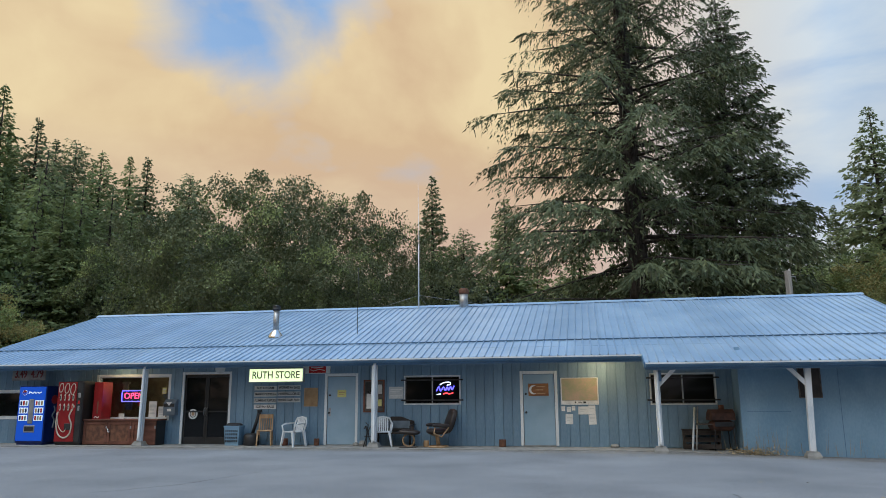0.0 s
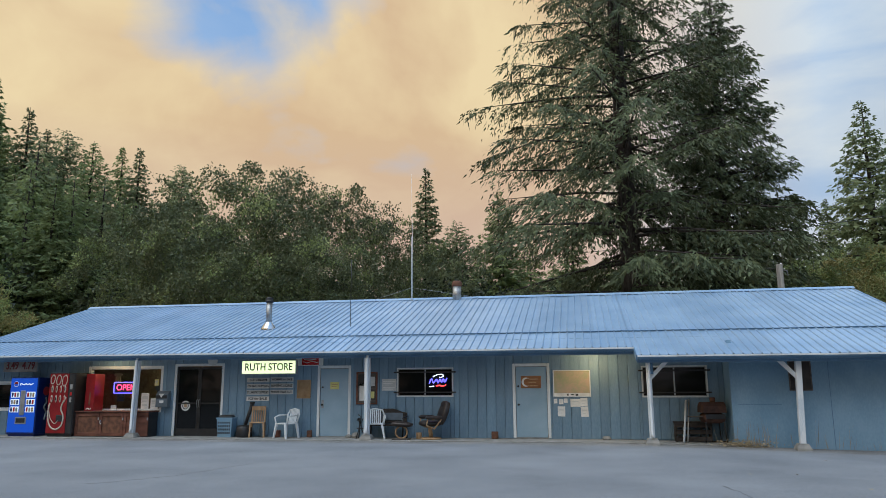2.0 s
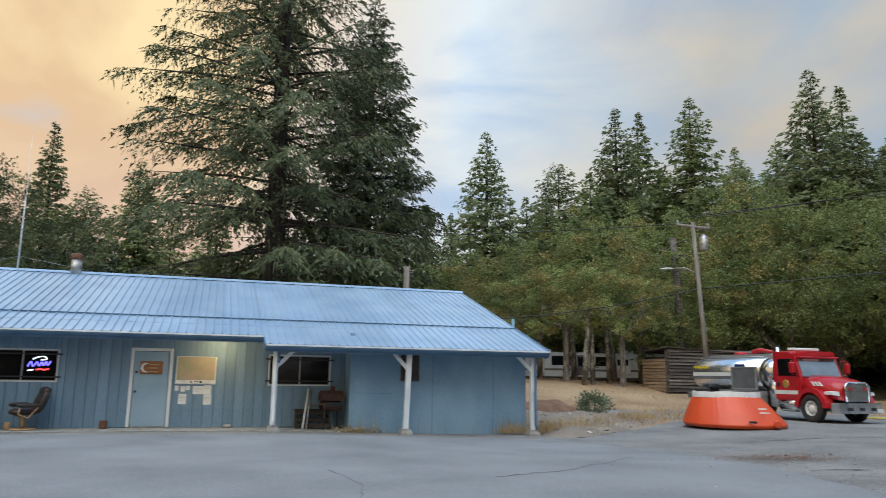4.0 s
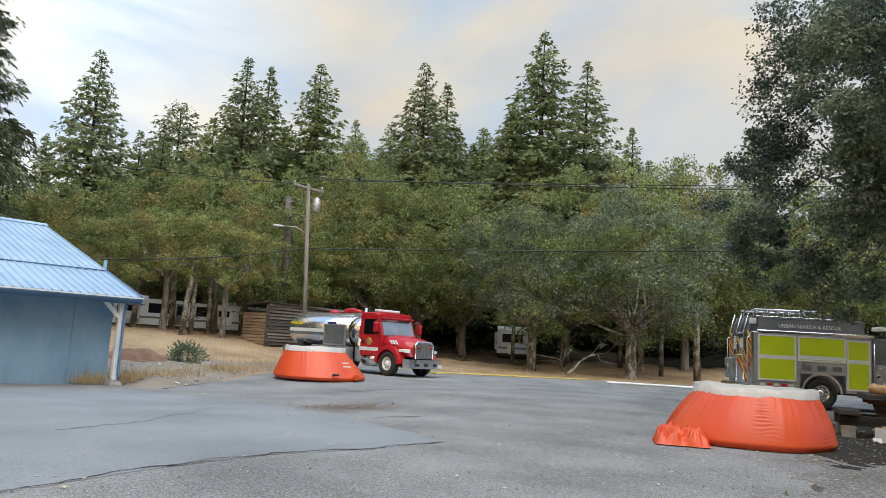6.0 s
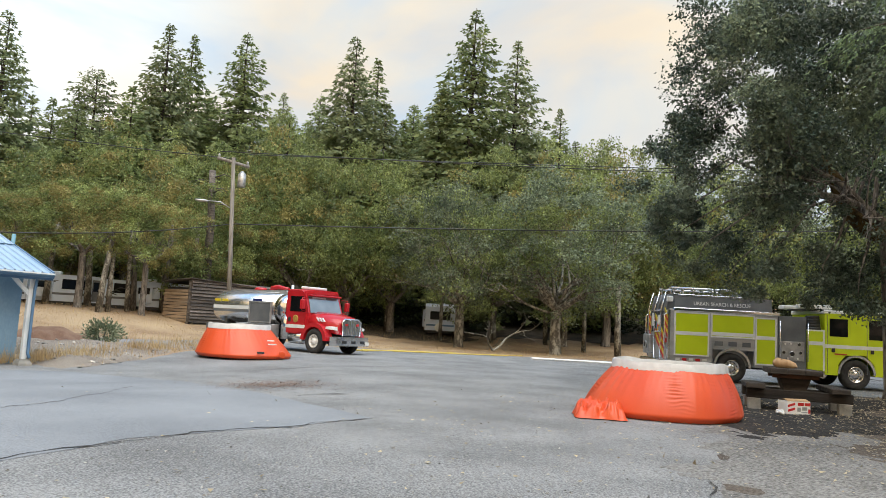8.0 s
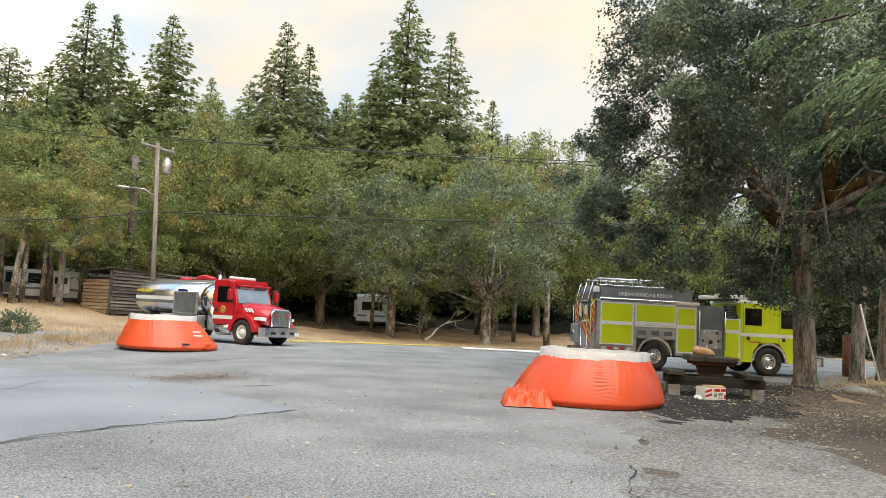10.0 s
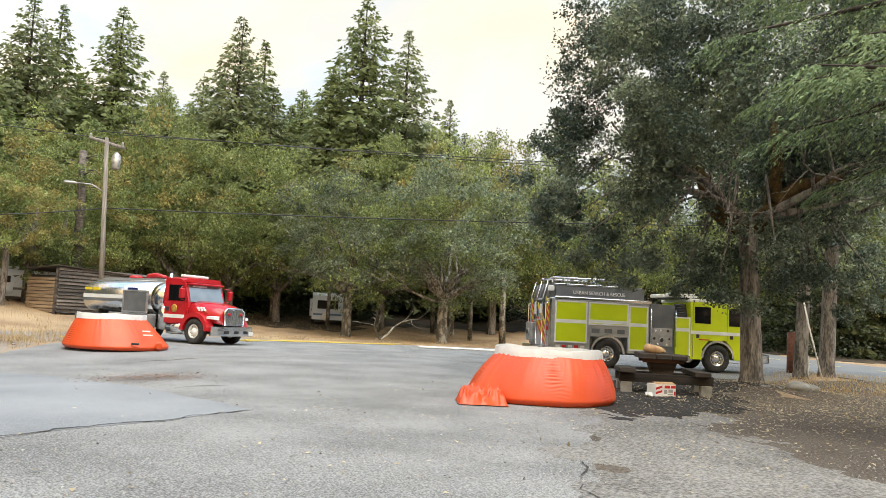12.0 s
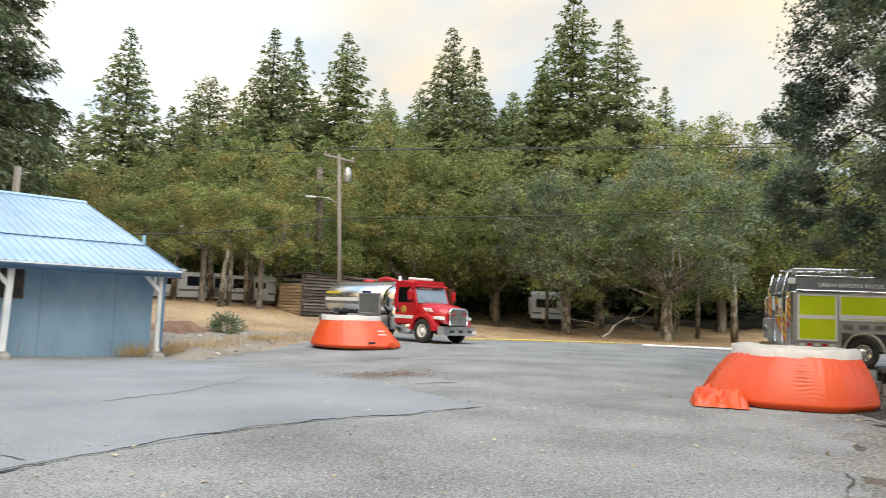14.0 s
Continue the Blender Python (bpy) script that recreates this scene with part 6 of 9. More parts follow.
for sx in (-1, 1):
    for sy in (-1, 1):
        part("leg", Mesh().tube([(sx * 0.24, sy * 0.16, 0.6), (sx * 0.28, sy * 0.2, 0.0)], 0.016, 6), M_BLACK, grill)
part("side_shelf", Mesh().box(-0.62, -0.3, -0.16, 0.16, 0.66, 0.69, 0.005), M_WOODGREY, grill)
part("chimney", Mesh().tube([(0.05, 0.05, 1.02), (0.05, 0.05, 1.18)], 0.07, 10), M_RUST, grill)
crate = thing("wooden_crate", pose(2.95, 21.6, 0.0), "low weathered wooden crate against the wall", "crate")
for z in (0.02, 0.2, 0.38):
    part("slat", Mesh().box(-0.5, 0.45, -0.16, -0.14, z, z + 0.12, 0.004), M_DARKWOOD, crate)
for x in (-0.5, 0.41):
    part("corner_post", Mesh().box(x, x + 0.05, -0.14, 0.14, 0, 0.5, 0.004), M_DARKWOOD, crate)
part("lid_board", Mesh().box(-0.52, 0.48, -0.17, 0.16, 0.5, 0.53, 0.004), M_DARKWOOD, crate)


# warm lamps under the porch ceiling
M_PORCHLAMP = glow("porch_lamp_glass", (1.0, 0.72, 0.38), 4.0)
for x, watts in ((-14.7, 10.0), (0.35, 18.0)):
    pl = thing("porch_lamp", pose(x, 21.14, 2.44), "small warm lamp under the porch ceiling", "lamp", "porch lamps")
    part("base", Mesh().lathe([(0.09, -0.03), (0.09, 0.0)], 14), M_DULL, pl)
    part("globe", Mesh().lathe([(0.05, -0.07), (0.1, -0.06), (0.11, -0.045), (0.1, -0.03)], 16), M_PORCHLAMP, pl)
    lamp = new("porch_light", bpy.data.lights.new("porch_light", "POINT"))
    lamp.data.energy, lamp.data.color, lamp.data.shadow_soft_size = watts, (1.0, 0.68, 0.32), 0.06
    lamp.location = (x, 21.14, 2.32)


# ---- oaks ----
# the last variant has its leaves darkened as if lit from behind
oaks = [oak(12, r, th, tr, int(n * 1.25), 0.148, sd, mt, bk, 2, second=m2, share=sh, clump=430, shell=0.4, flat=0.6, tight=0.17, broad=0.46, boughs=6) for r, th, tr, n, sd, mt, bk, m2, sh in (
    (5.2, 2.2, 0.32, 30000, 31, M_OAK, M_BARK, M_OAKYELLOW, 0.08), (4.9, 2.2, 0.28, 27000, 32, M_OAK, M_PALEBARK, M_OAKYELLOW, 0.3),
    (5.6, 3.0, 0.34, 31000, 33, M_OAKDARK, M_PALEBARK, M_OAK, 0.4), (4.5, 2.3, 0.26, 25000, 34, M_OAKYELLOW, M_PALEBARK, M_OAK, 0.6),
    (4.9, 5.0, 0.3, 18000, 36, M_OAKYELLOW, M_BARK, M_OAK, 0.6), (5.6, 2.2, 0.34, 27000, 37, M_BACKLITOAK, M_BARK, M_OAK, 0.15))]
BEHIND = "wide dark oak behind the store roof"
for k, (az, rise, d, v, w) in enumerate(((-27.0, 0.296, 49, 5, 0.78), (-22.8, 0.297, 52, 5, 0.74), (-18.8, 0.272, 50, 5, 0.7), (-15.6, 0.24, 52, 5, 0.68), (-31.2, 0.245, 52, 5, 0.75), (-34.2, 0.2, 56, 5, 0.8), (-24.5, 0.24, 45, 5, 0.85), (-43.0, 0.125, 44, 1, 0.9), (-11.5, 0.2, 60, 5, 0.8), (-20.0, 0.2, 44, 5, 0.9))):
    plant(oaks[v], az, d, rise * 1.02, 12, 63 * k, BEHIND, w * 1.08)
BELT = "oak at the edge of the meadow, leaves turning"
for k, (az, rise, d, v, w) in enumerate(((17.5, 0.16, 58, 1, 1), (20.2, 0.172, 56, 3, 1.0), (23.0, 0.19, 54, 1, 1.0), (26.2, 0.215, 56, 3, 0.95), (29.7, 0.248, 57, 3, 0.85), (33.0, 0.205, 50, 1, 1.0), (36.0, 0.21, 60, 0, 0.9), (39.4, 0.27, 58, 1, 0.8), (42.5, 0.235, 54, 0, 0.85), (46.0, 0.235, 56, 0, 0.85), (49.5, 0.215, 58, 0, 0.9), (57.5, 0.24, 58, 0, 0.85), (63.0, 0.268, 56, 1, 0.75), (66.2, 0.256, 58, 0, 0.78), (70.0, 0.22, 60, 2, 0.9), (75, 0.22, 62, 0, 0.9), (79, 0.2, 66, 2, 0.9), (84, 0.2, 70, 0, 0.9), (89, 0.19, 66, 2, 0.9), (95, 0.2, 70, 0, 0.9), (12.5, 0.15, 56, 0, 1), (22.5, 0.14, 47, 4, 1.1), (27.0, 0.16, 47, 4, 1.1), (31.2, 0.15, 46, 4, 1.0), (36.5, 0.17, 52, 1, 1.0))):
    plant(oaks[v], az, d, rise * 0.985, 12, 47 * k + 10, BELT, w)
# two old oaks in the open meadow
for az, d, rise, v, spin, w in ((54.9, 51, 0.205, 2, 20, 0.95), (62.4, 48, 0.215, 2, 140, 1.05)):
    old = plant(oaks[v], az, d, rise, 12, spin, "old spreading oak with a thick mossy trunk", w)
    rng = np.random.default_rng(int(az * 10))
    bare = Mesh()
    for i in range(13):
        a = 6.283 * i / 13 + rng.normal() * 0.2
        way = np.array([math.cos(a), math.sin(a), rng.uniform(0.15, 1.3)])
        limbs(bare, (0, 0, rng.uniform(2.6, 4.2)), way / np.linalg.norm(way), rng.uniform(3.4, 4.6), 0.1, 2, rng, [], 0.5)
    part("bare_limb", bare, M_PALEBARK, old, "pale bare limbs grown with lichen", fix=False)
# a fallen limb in the dry grass between them
rng = np.random.default_rng(77)
dead = Mesh()
limbs(dead, (0, 0, 0.15), np.array([0.8, -0.5, 0.25]), 2.6, 0.09, 2, rng, [], 0.6)
limbs(dead, (0, 0, 0.15), np.array([-0.3, 0.6, 0.5]), 1.8, 0.07, 2, rng, [], 0.6)
dead.v = [(x, y, max(0.0, z * 0.8)) for x, y, z in dead.v]
x, y = spot(57.6, 45)
tagged(part("fallen_branch", dead, M_PALEBARK, None, "", pose(x, y, lift(x, y)), False), "pale fallen branch lying in dry grass", "branch")
for k, (x, y) in enumerate(((-30, 60), (-34, 62), (-38, 60), (-42, 58), (-36, 66), (-40, 68))):
    oaks[k].matrix_basis = pose(x, y, lift(x, y) - 0.1)
# low growth under the wood's edge, leaves coloured dark for canopy shade
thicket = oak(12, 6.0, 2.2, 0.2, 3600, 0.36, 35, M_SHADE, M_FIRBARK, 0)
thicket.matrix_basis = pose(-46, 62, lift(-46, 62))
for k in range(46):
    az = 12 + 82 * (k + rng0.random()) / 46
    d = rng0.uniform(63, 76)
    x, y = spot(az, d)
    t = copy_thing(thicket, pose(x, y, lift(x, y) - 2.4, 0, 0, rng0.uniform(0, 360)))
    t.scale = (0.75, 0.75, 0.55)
    tagged(t, "low leafy growth of the wood, leaves coloured dark for shade", "undergrowth", "undergrowth of the wood")
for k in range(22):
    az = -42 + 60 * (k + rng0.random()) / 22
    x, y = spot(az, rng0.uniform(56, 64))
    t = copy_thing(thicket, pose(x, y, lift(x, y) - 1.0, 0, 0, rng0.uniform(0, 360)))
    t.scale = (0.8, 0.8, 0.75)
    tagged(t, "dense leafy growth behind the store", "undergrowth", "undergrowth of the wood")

# the oak beside the lot
near = oak(14.5, 5.3, 4.3, 0.27, 230000, 0.098, 41, M_OAKNEAR, M_BARK, 3, (-0.02, 0.03), 6, 0.75, 0.3, label="big oak with grey ridged bark at the lot's edge", second=M_OAKDARK, share=0.25, clump=900, tight=0.125, broad=0.36, hollow=(-6, 0.3, -2.8, 1.6, 3.0, 6.4), tuft=8)
near.matrix_basis = pose(21.9, 1.9, 0.25)
b = Mesh()
b.tube([(0, 0.05, 4.1), (-0.25, 0.55, 4.35), (-0.3, 1.0, 4.8), (-0.2, 1.3, 5.6), (0.1, 1.9, 6.6)], [0.26, 0.26, 0.24, 0.2, 0.12], 9)
b.tube([(0, 0, 4.2), (0.1, -0.6, 5.0), (0.0, -1.2, 5.4), (0.2, -2.2, 5.6)], [0.25, 0.2, 0.17, 0.1], 9)
b.tube([(0, -0.5, 4.9), (0.1, -0.6, 6.0), (0.0, -0.5, 7.4)], [0.2, 0.17, 0.1], 8)
part("mossy_limb", b, M_MOSS, near, "limbs furred with rusty moss")
rng = np.random.default_rng(8)
drop = np.array([(20.2, 6.4, 3.6), (20.4, 5.6, 3.1), (20.0, 4.6, 3.3), (20.3, 3.4, 3.0), (20.6, 2.6, 2.8), (20.8, 7.4, 4.6), (21.0, 1.2, 3.2), (20.0, 6.9, 5.2), (20.3, 6.9, 6.2), (20.1, 6.4, 6.9), (20.7, 7.2, 4.1), (21.4, 7.1, 5.4), (20.9, 6.9, 7.4), (21.3, 6.6, 8.2), (22.6, 1.0, 3.1), (23.2, 0.4, 3.5), (24.0, 0.2, 3.0), (24.6, -0.5, 3.7), (23.6, 1.6, 2.9), (25.0, 0.8, 3.3), (22.2, 2.7, 3.1), (21.5, 3.3, 3.4), (24.8, -1.2, 3.1), (25.8, -0.4, 2.8)]) - np.array((21.9, 1.9, 0.25))
n = 34000
knot = drop[rng.integers(0, len(drop), 160)] + rng.normal(size=(160, 3)) * 0.5 + (0.1, 0, 0.3)
out = rng.normal(size=(n, 3))
out /= np.linalg.norm(out, axis=1, keepdims=True)
ki = rng.integers(0, 160, n)
pos = knot[ki] + out * (rng.uniform(0.2, 0.6, 160)[ki] * rng.uniform(0.2, 1.15, n))[:, None] * (1, 1, 0.75)
c = new("hanging_leaves", slivers("hanging_leaves", pos, rng.normal(size=(n, 3)), rng.uniform(0.07, 0.125, n), rng.uniform(0.03, 0.052, n), M_OAKNEAR, 0.05, 3))
c.parent = near
twig = Mesh()
for p in drop:
    q = Vector(p)
    twig.tube([(q.x * 0.5, q.y * 0.5, 5.6), (q.x * 0.8 + 0.15, q.y * 0.75, q.z + 1.3), (q.x, q.y * 0.95, q.z + 0.5), tuple(q)], [0.045, 0.03, 0.016, 0.006], 5)
part("low_bough", twig, M_BARK, near)
edge_fir = conifer(14, 4.4, 4.9, 51, M_EDGEFIR, 0.09, 0.2, 0.42, 8, 0.095, 14, 0.6, 0.14, 0.34, 0.42, 0, 1.0)
tagged(edge_fir, "fresh green fir with soft drooping branches near the lot")
edge_fir.matrix_basis = pose(13.5, -2.7, 0, 0, 0, 30)
for k, (x, y, r, lab) in enumerate(((31.4, 0.95, 0.23, "dark leaning tree trunk by the road"), (34.6, 0.05, 0.29, "thick dark tree trunk by the road"))):
    t = oak(16 + k, 6.0, 6.5, r, 14000, 0.22, 60 + k, M_OAKDARK, M_BARK, 3, (0.02, -0.04), 6, 0.8, 0.4, label=lab, clump=150, second=M_OAK, share=0.3)
    t.matrix_basis = pose(x, y, lift(x, y))


# ---- wheels ----
def wheel(parent, m, r, w, rim_mat=M_STEEL):
    tyre = [(r * 0.55, -w * 0.1), (r * 0.57, -w / 2), (r * 0.93, -w / 2), (r, -w * 0.36), (r, w * 0.36), (r * 0.93, w / 2), (r * 0.57, w / 2), (r * 0.55, w * 0.1)]
    t = part("wheel", Mesh().loft([[(q * math.cos(a), q * math.sin(a), z) for a in np.linspace(0, 2 * math.pi, 28, False)] for q, z in tyre], False, True, pose(0, 0, 0, 90)), M_RUBBER, parent, "black truck tyre", m)
    part("rim", Mesh().lathe([(r * 0.56, 0), (r * 0.56, w * 0.42), (r * 0.5, w * 0.48), (r * 0.44, w * 0.2), (r * 0.26, w * 0.16), (r * 0.22, w * 0.46), (r * 0.1, w * 0.5)], 24, m=pose(0, 0, 0, 90)), rim_mat, t, "bright metal rim")
    nuts = Mesh()
    for k in range(10):
        a = k * 0.628
        nuts.lathe([(r * 0.035, w * 0.1), (r * 0.035, w * 0.26), (r * 0.02, w * 0.28)], 6, m=pose(0, 0, 0, 90) @ pose(r * 0.34 * math.cos(a), r * 0.34 * math.sin(a), 0))
    part("wheel_nuts", nuts, M_DULL, t)
    holes = Mesh()
    for k in range(10):
        a = k * 0.628 + 0.3
        holes.lathe([(r * 0.045, w * 0.2), (r * 0.045, w * 0.225)], 8, m=pose(0, 0, 0, 90) @ pose(r * 0.41 * math.cos(a), r * 0.41 * math.sin(a), 0))
    tagged(part("rim_hole", holes, M_BLACK, t), "dark holes in the wheel rim", kind="stuff")
    return t


M_TRUCKRED = mat("fire_truck_red", (0.40, 0.012, 0.02), (0.47, 0.02, 0.028), scale=1.2, rough=0.22, fine=0.1)
M_LIME = mat("lime_yellow_paint", (0.50, 0.62, 0.012), (0.56, 0.68, 0.02), scale=1.2, rough=0.3, fine=0.1)
M_REFLECT = mat("white_stripe", (0.66, 0.68, 0.68), (0.74, 0.75, 0.75), scale=3, rough=0.4)
M_GREYBODY = mat("brushed_aluminium", (0.40, 0.415, 0.43), (0.52, 0.535, 0.55), scale=2, rough=0.42, metal=0.6, stretch=(0.3, 3, 3))
M_DARKGREY = mat("dark_grey_paint", (0.10, 0.11, 0.12), (0.15, 0.16, 0.17), scale=2, rough=0.45)
M_GOLD = mat("gold_emblem", (0.45, 0.25, 0.05), (0.6, 0.36, 0.1), scale=9, rough=0.4, metal=0.3)
M_YELLOW = mat("yellow_plastic", (0.62, 0.48, 0.02), (0.72, 0.56, 0.04), scale=4, rough=0.5)
# pale half-metal base paints the sky's reflection into the windscreens
M_WIND = mat("windscreen_sky_sheen", (0.20, 0.24, 0.26), (0.34, 0.38, 0.40), scale=0.8, rough=0.06, fine=0.05, metal=0.45, spec=0.8)


# ---- water tender ----
def tender():
    t = thing("water_tender", pose(23.07, 22.92, 0.0, 0, 0, -89.5), "red cab tanker truck with a polished steel tank", "truck")
    part("chassis", Mesh().box(-7.1, 0.9, -0.45, 0.45, 0.55, 0.98, 0.02), M_BLACK, t)
    for x in (-6.4, -4.5, -2.9):
        part("tank_cradle", Mesh().box(x - 0.08, x + 0.08, -0.8, 0.8, 0.9, 1.3, 0.02), M_DARKGREY, t)
    for x, y in ((0, 1.02), (-4.7, 1.0), (-6.0, 1.0)):
        for s in (-1, 1):
            wheel(t, pose(x, s * y, 0.52, 0, 0, 0 if s < 0 else 180), 0.52, 0.3, M_WHITE if x == 0 else M_STEEL)
    # cab
    cab = Mesh()
    side = [(-1.75, 0.75), (-0.35, 0.75), (-0.35, 1.72), (-0.62, 2.5), (-0.85, 2.66), (-1.6, 2.68), (-1.75, 2.6)]
    cab.prism([(x, z) for x, z in side], -1.04, 1.04, "y")
    cab.prism([(-1.7, 0.8), (-0.45, 0.8), (-0.45, 1.65), (-1.7, 1.65)], -1.1, 1.1, "y")
    part("cab", cab, M_TRUCKRED, t)
    part("roof_cap", Mesh().loft([[(x, y * s, z) for x, y in ((-1.72, -1.02), (-0.62, -1.0), (-0.5, -0.6), (-0.48, 0.6), (-0.62, 1.0), (-1.72, 1.02))] for z, s in ((2.52, 1.03), (2.62, 1.0), (2.71, 0.92))], True, False), M_TRUCKRED, t)
    ws = Mesh().add([(-0.345, -0.94, 1.72), (-0.345, 0.94, 1.72), (-0.60, 0.9, 2.46), (-0.60, -0.9, 2.46), (-0.37, -0.94, 1.71), (-0.37, 0.94, 1.71), (-0.63, 0.9, 2.46), (-0.63, -0.9, 2.46)], [(0, 1, 2, 3), (7, 6, 5, 4), (0, 4, 5, 1), (1, 5, 6, 2), (2, 6, 7, 3), (3, 7, 4, 0)])
    ws.v = [(x + 0.03, y, z) for x, y, z in ws.v]
    part("windscreen", ws, M_WIND, t)
    part("sun_visor", Mesh().box(-0.62, -0.36, -0.95, 0.95, 2.42, 2.5, 0.02, m=pose(0, 0, 0, 0, 0)), M_TRUCKRED, t)
    for s in (-1, 1):
        d = part("cab_door", Mesh().box(-1.62, -0.5, min(s * 1.1, s * 1.115), max(s * 1.1, s * 1.115), 0.85, 1.68, 0.004), M_TRUCKRED, t)
        part("door_window", Mesh().prism([(-1.5, 1.74), (-0.52, 1.74), (-0.72, 2.4), (-1.5, 2.4)], min(s * 1.04, s * 1.055), max(s * 1.04, s * 1.055), "y"), M_GLASS, d)
        part("door_stripe", Mesh().box(-1.72, -0.45, min(s * 1.112, s * 1.122), max(s * 1.112, s * 1.122), 1.02, 1.17), M_REFLECT, d)
        part("door_emblem", Mesh().lathe([(0.17, 0), (0.17, 0.006), (0.1, 0.01)], 18, m=pose(-1.05, s * 1.115, 1.42, 90 * (1 if s < 0 else -1))), M_GOLD, d)
        part("door_handle", Mesh().box(-1.5, -1.35, min(s * 1.11, s * 1.14), max(s * 1.11, s * 1.14), 1.3, 1.48, 0.01), M_BLACK, d)
        part("mirror", Mesh().box(-0.5, -0.3, min(s * 1.28, s * 1.46), max(s * 1.28, s * 1.46), 1.84, 2.26, 0.03).tube([(-0.45, s * 1.05, 2.35), (-0.4, s * 1.4, 2.33), (-0.4, s * 1.4, 1.8), (-0.45, s * 1.08, 1.75)], 0.018, 6), M_TRUCKRED, t)
        part("fender", Mesh().loft([[(0.78 * math.cos(a), s * y, 0.52 + 0.78 * math.sin(a)) for a in np.linspace(0.05, 3.09, 14)] + [(0.6 * math.cos(a), s * y, 0.52 + 0.6 * math.sin(a)) for a in np.linspace(3.09, 0.05, 14)] for y in (0.8, 1.2)], True, False), M_TRUCKRED, t)
        part("headlight", Mesh().loft([[(0.99, s * 0.76, 1.02), (0.92, s * 1.0, 1.04), (0.9, s * 1.0, 1.14), (0.98, s * 0.76, 1.17)], [(0.72, s * 0.85, 1.04), (0.6, s * 1.08, 1.06), (0.6, s * 1.08, 1.16), (0.72, s * 0.85, 1.18)]], True, False), M_REFLECT, t, "clear headlight")
        part("fuel_tank", Mesh().tube([(-1.65, s * 0.85, 0.62), (-0.75, s * 0.85, 0.62)], 0.28, 16), M_STEEL, t)
        for z in (0.38, 0.62):
            part("step", Mesh().box(-1.55, -0.75, min(s * 0.95, s * 1.18), max(s * 0.95, s * 1.18), z, z + 0.05, 0.01), M_DULL, t)
    hood = Mesh()
    hood.loft([[(x, y * w, z0 + (z1 - z0) * v) for y, v in ((-1, 0), (-1, 0.55), (-0.82, 0.88), (-0.45, 1.0), (0.45, 1.0), (0.82, 0.88), (1, 0.55), (1, 0))] for x, w, z0, z1 in ((-0.6, 1.02, 0.95, 1.78), (0.1, 0.98, 1.0, 1.72), (0.65, 0.88, 0.9, 1.62), (0.98, 0.72, 0.85, 1.5), (1.02, 0.66, 0.85, 1.42))], True, True)
    part("hood", hood, M_TRUCKRED, t)
    for k in range(3):
        for s in (-1, 1):
            part("hood_stripe", Mesh().add([(0.05 + k * 0.16, s * 1.0, 1.36), (0.13 + k * 0.16, s * 0.995, 1.36), (-0.02 + k * 0.16, s * 0.99, 1.52), (-0.1 + k * 0.16, s * 1.0, 1.52), (0.05 + k * 0.16, s * 0.96, 1.36), (0.13 + k * 0.16, s * 0.955, 1.36), (-0.02 + k * 0.16, s * 0.95, 1.52), (-0.1 + k * 0.16, s * 0.96, 1.52)], [(0, 1, 2, 3), (7, 6, 5, 4), (0, 4, 5, 1), (1, 5, 6, 2), (2, 6, 7, 3), (3, 7, 4, 0)]), M_REFLECT, t)
    g = part("grille", Mesh().prism([(-0.52, 0.8), (0.52, 0.8), (0.56, 1.38), (0.42, 1.5), (-0.42, 1.5), (-0.56, 1.38)], 0.98, 1.08, "x"), M_DARKGREY, t, "chrome grille")
    part("grille_surround", Mesh().tube([(1.08, -0.52, 0.8), (1.08, -0.57, 1.38), (1.06, -0.42, 1.5), (1.06, 0.42, 1.5), (1.08, 0.57, 1.38), (1.08, 0.52, 0.8)], 0.04, 8), M_STEEL, g)
    for k in range(9):
        part("grille_bar", Mesh().box(1.08, 1.1, -0.42 + k * 0.105 - 0.02, -0.42 + k * 0.105 + 0.02, 0.84, 1.46, 0.006), M_STEEL, g)
    for s in (-1, 1):
        part("warning_light", Mesh().box(1.08, 1.13, s * 0.34 - 0.08, s * 0.34 + 0.08, 1.22, 1.32, 0.015), M_RED, g)
    part("bumper", Mesh().loft([[(1.0, -1.2, z), (1.18, -1.0, z), (1.24, -0.6, z), (1.24, 0.6, z), (1.18, 1.0, z), (1.0, 1.2, z), (0.9, 1.15, z), (0.9, -1.15, z)] for z in (0.38, 0.46, 0.66, 0.76)], True, False), M_STEEL, t, "chrome bumper")
    for y in (-0.55, 0.0, 0.55):
        part("bumper_opening", Mesh().box(1.235, 1.25, y - 0.13, y + 0.13, 0.48, 0.6, 0.01), M_BLACK, t)
    part("plate", Mesh().box(1.245, 1.26, 0.72, 0.98, 0.42, 0.56), M_PAPER, t)
    lb = part("light_bar", Mesh().box(-1.3, -1.05, -0.7, 0.7, 2.74, 2.86, 0.03), M_REFLECT, t)
    part("light_bar_foot", Mesh().box(-1.25, -1.1, -0.5, -0.4, 2.68, 2.74).box(-1.25, -1.1, 0.4, 0.5, 2.68, 2.74), M_BLACK, lb)
    for y in (-0.8, 0.8):
        part("exhaust", Mesh().tube([(-1.9, y, 0.8), (-1.9, y, 2.9)], 0.07, 12), M_STEEL, t)
    # tank
    def ring(x, k):
        return [(x, 1.16 * k * math.copysign(abs(math.cos(a)) ** 0.75, math.cos(a)), 1.80 + 0.74 * k * math.copysign(abs(math.sin(a)) ** 0.8, math.sin(a))) for a in np.linspace(0, 2 * math.pi, 32, False)]
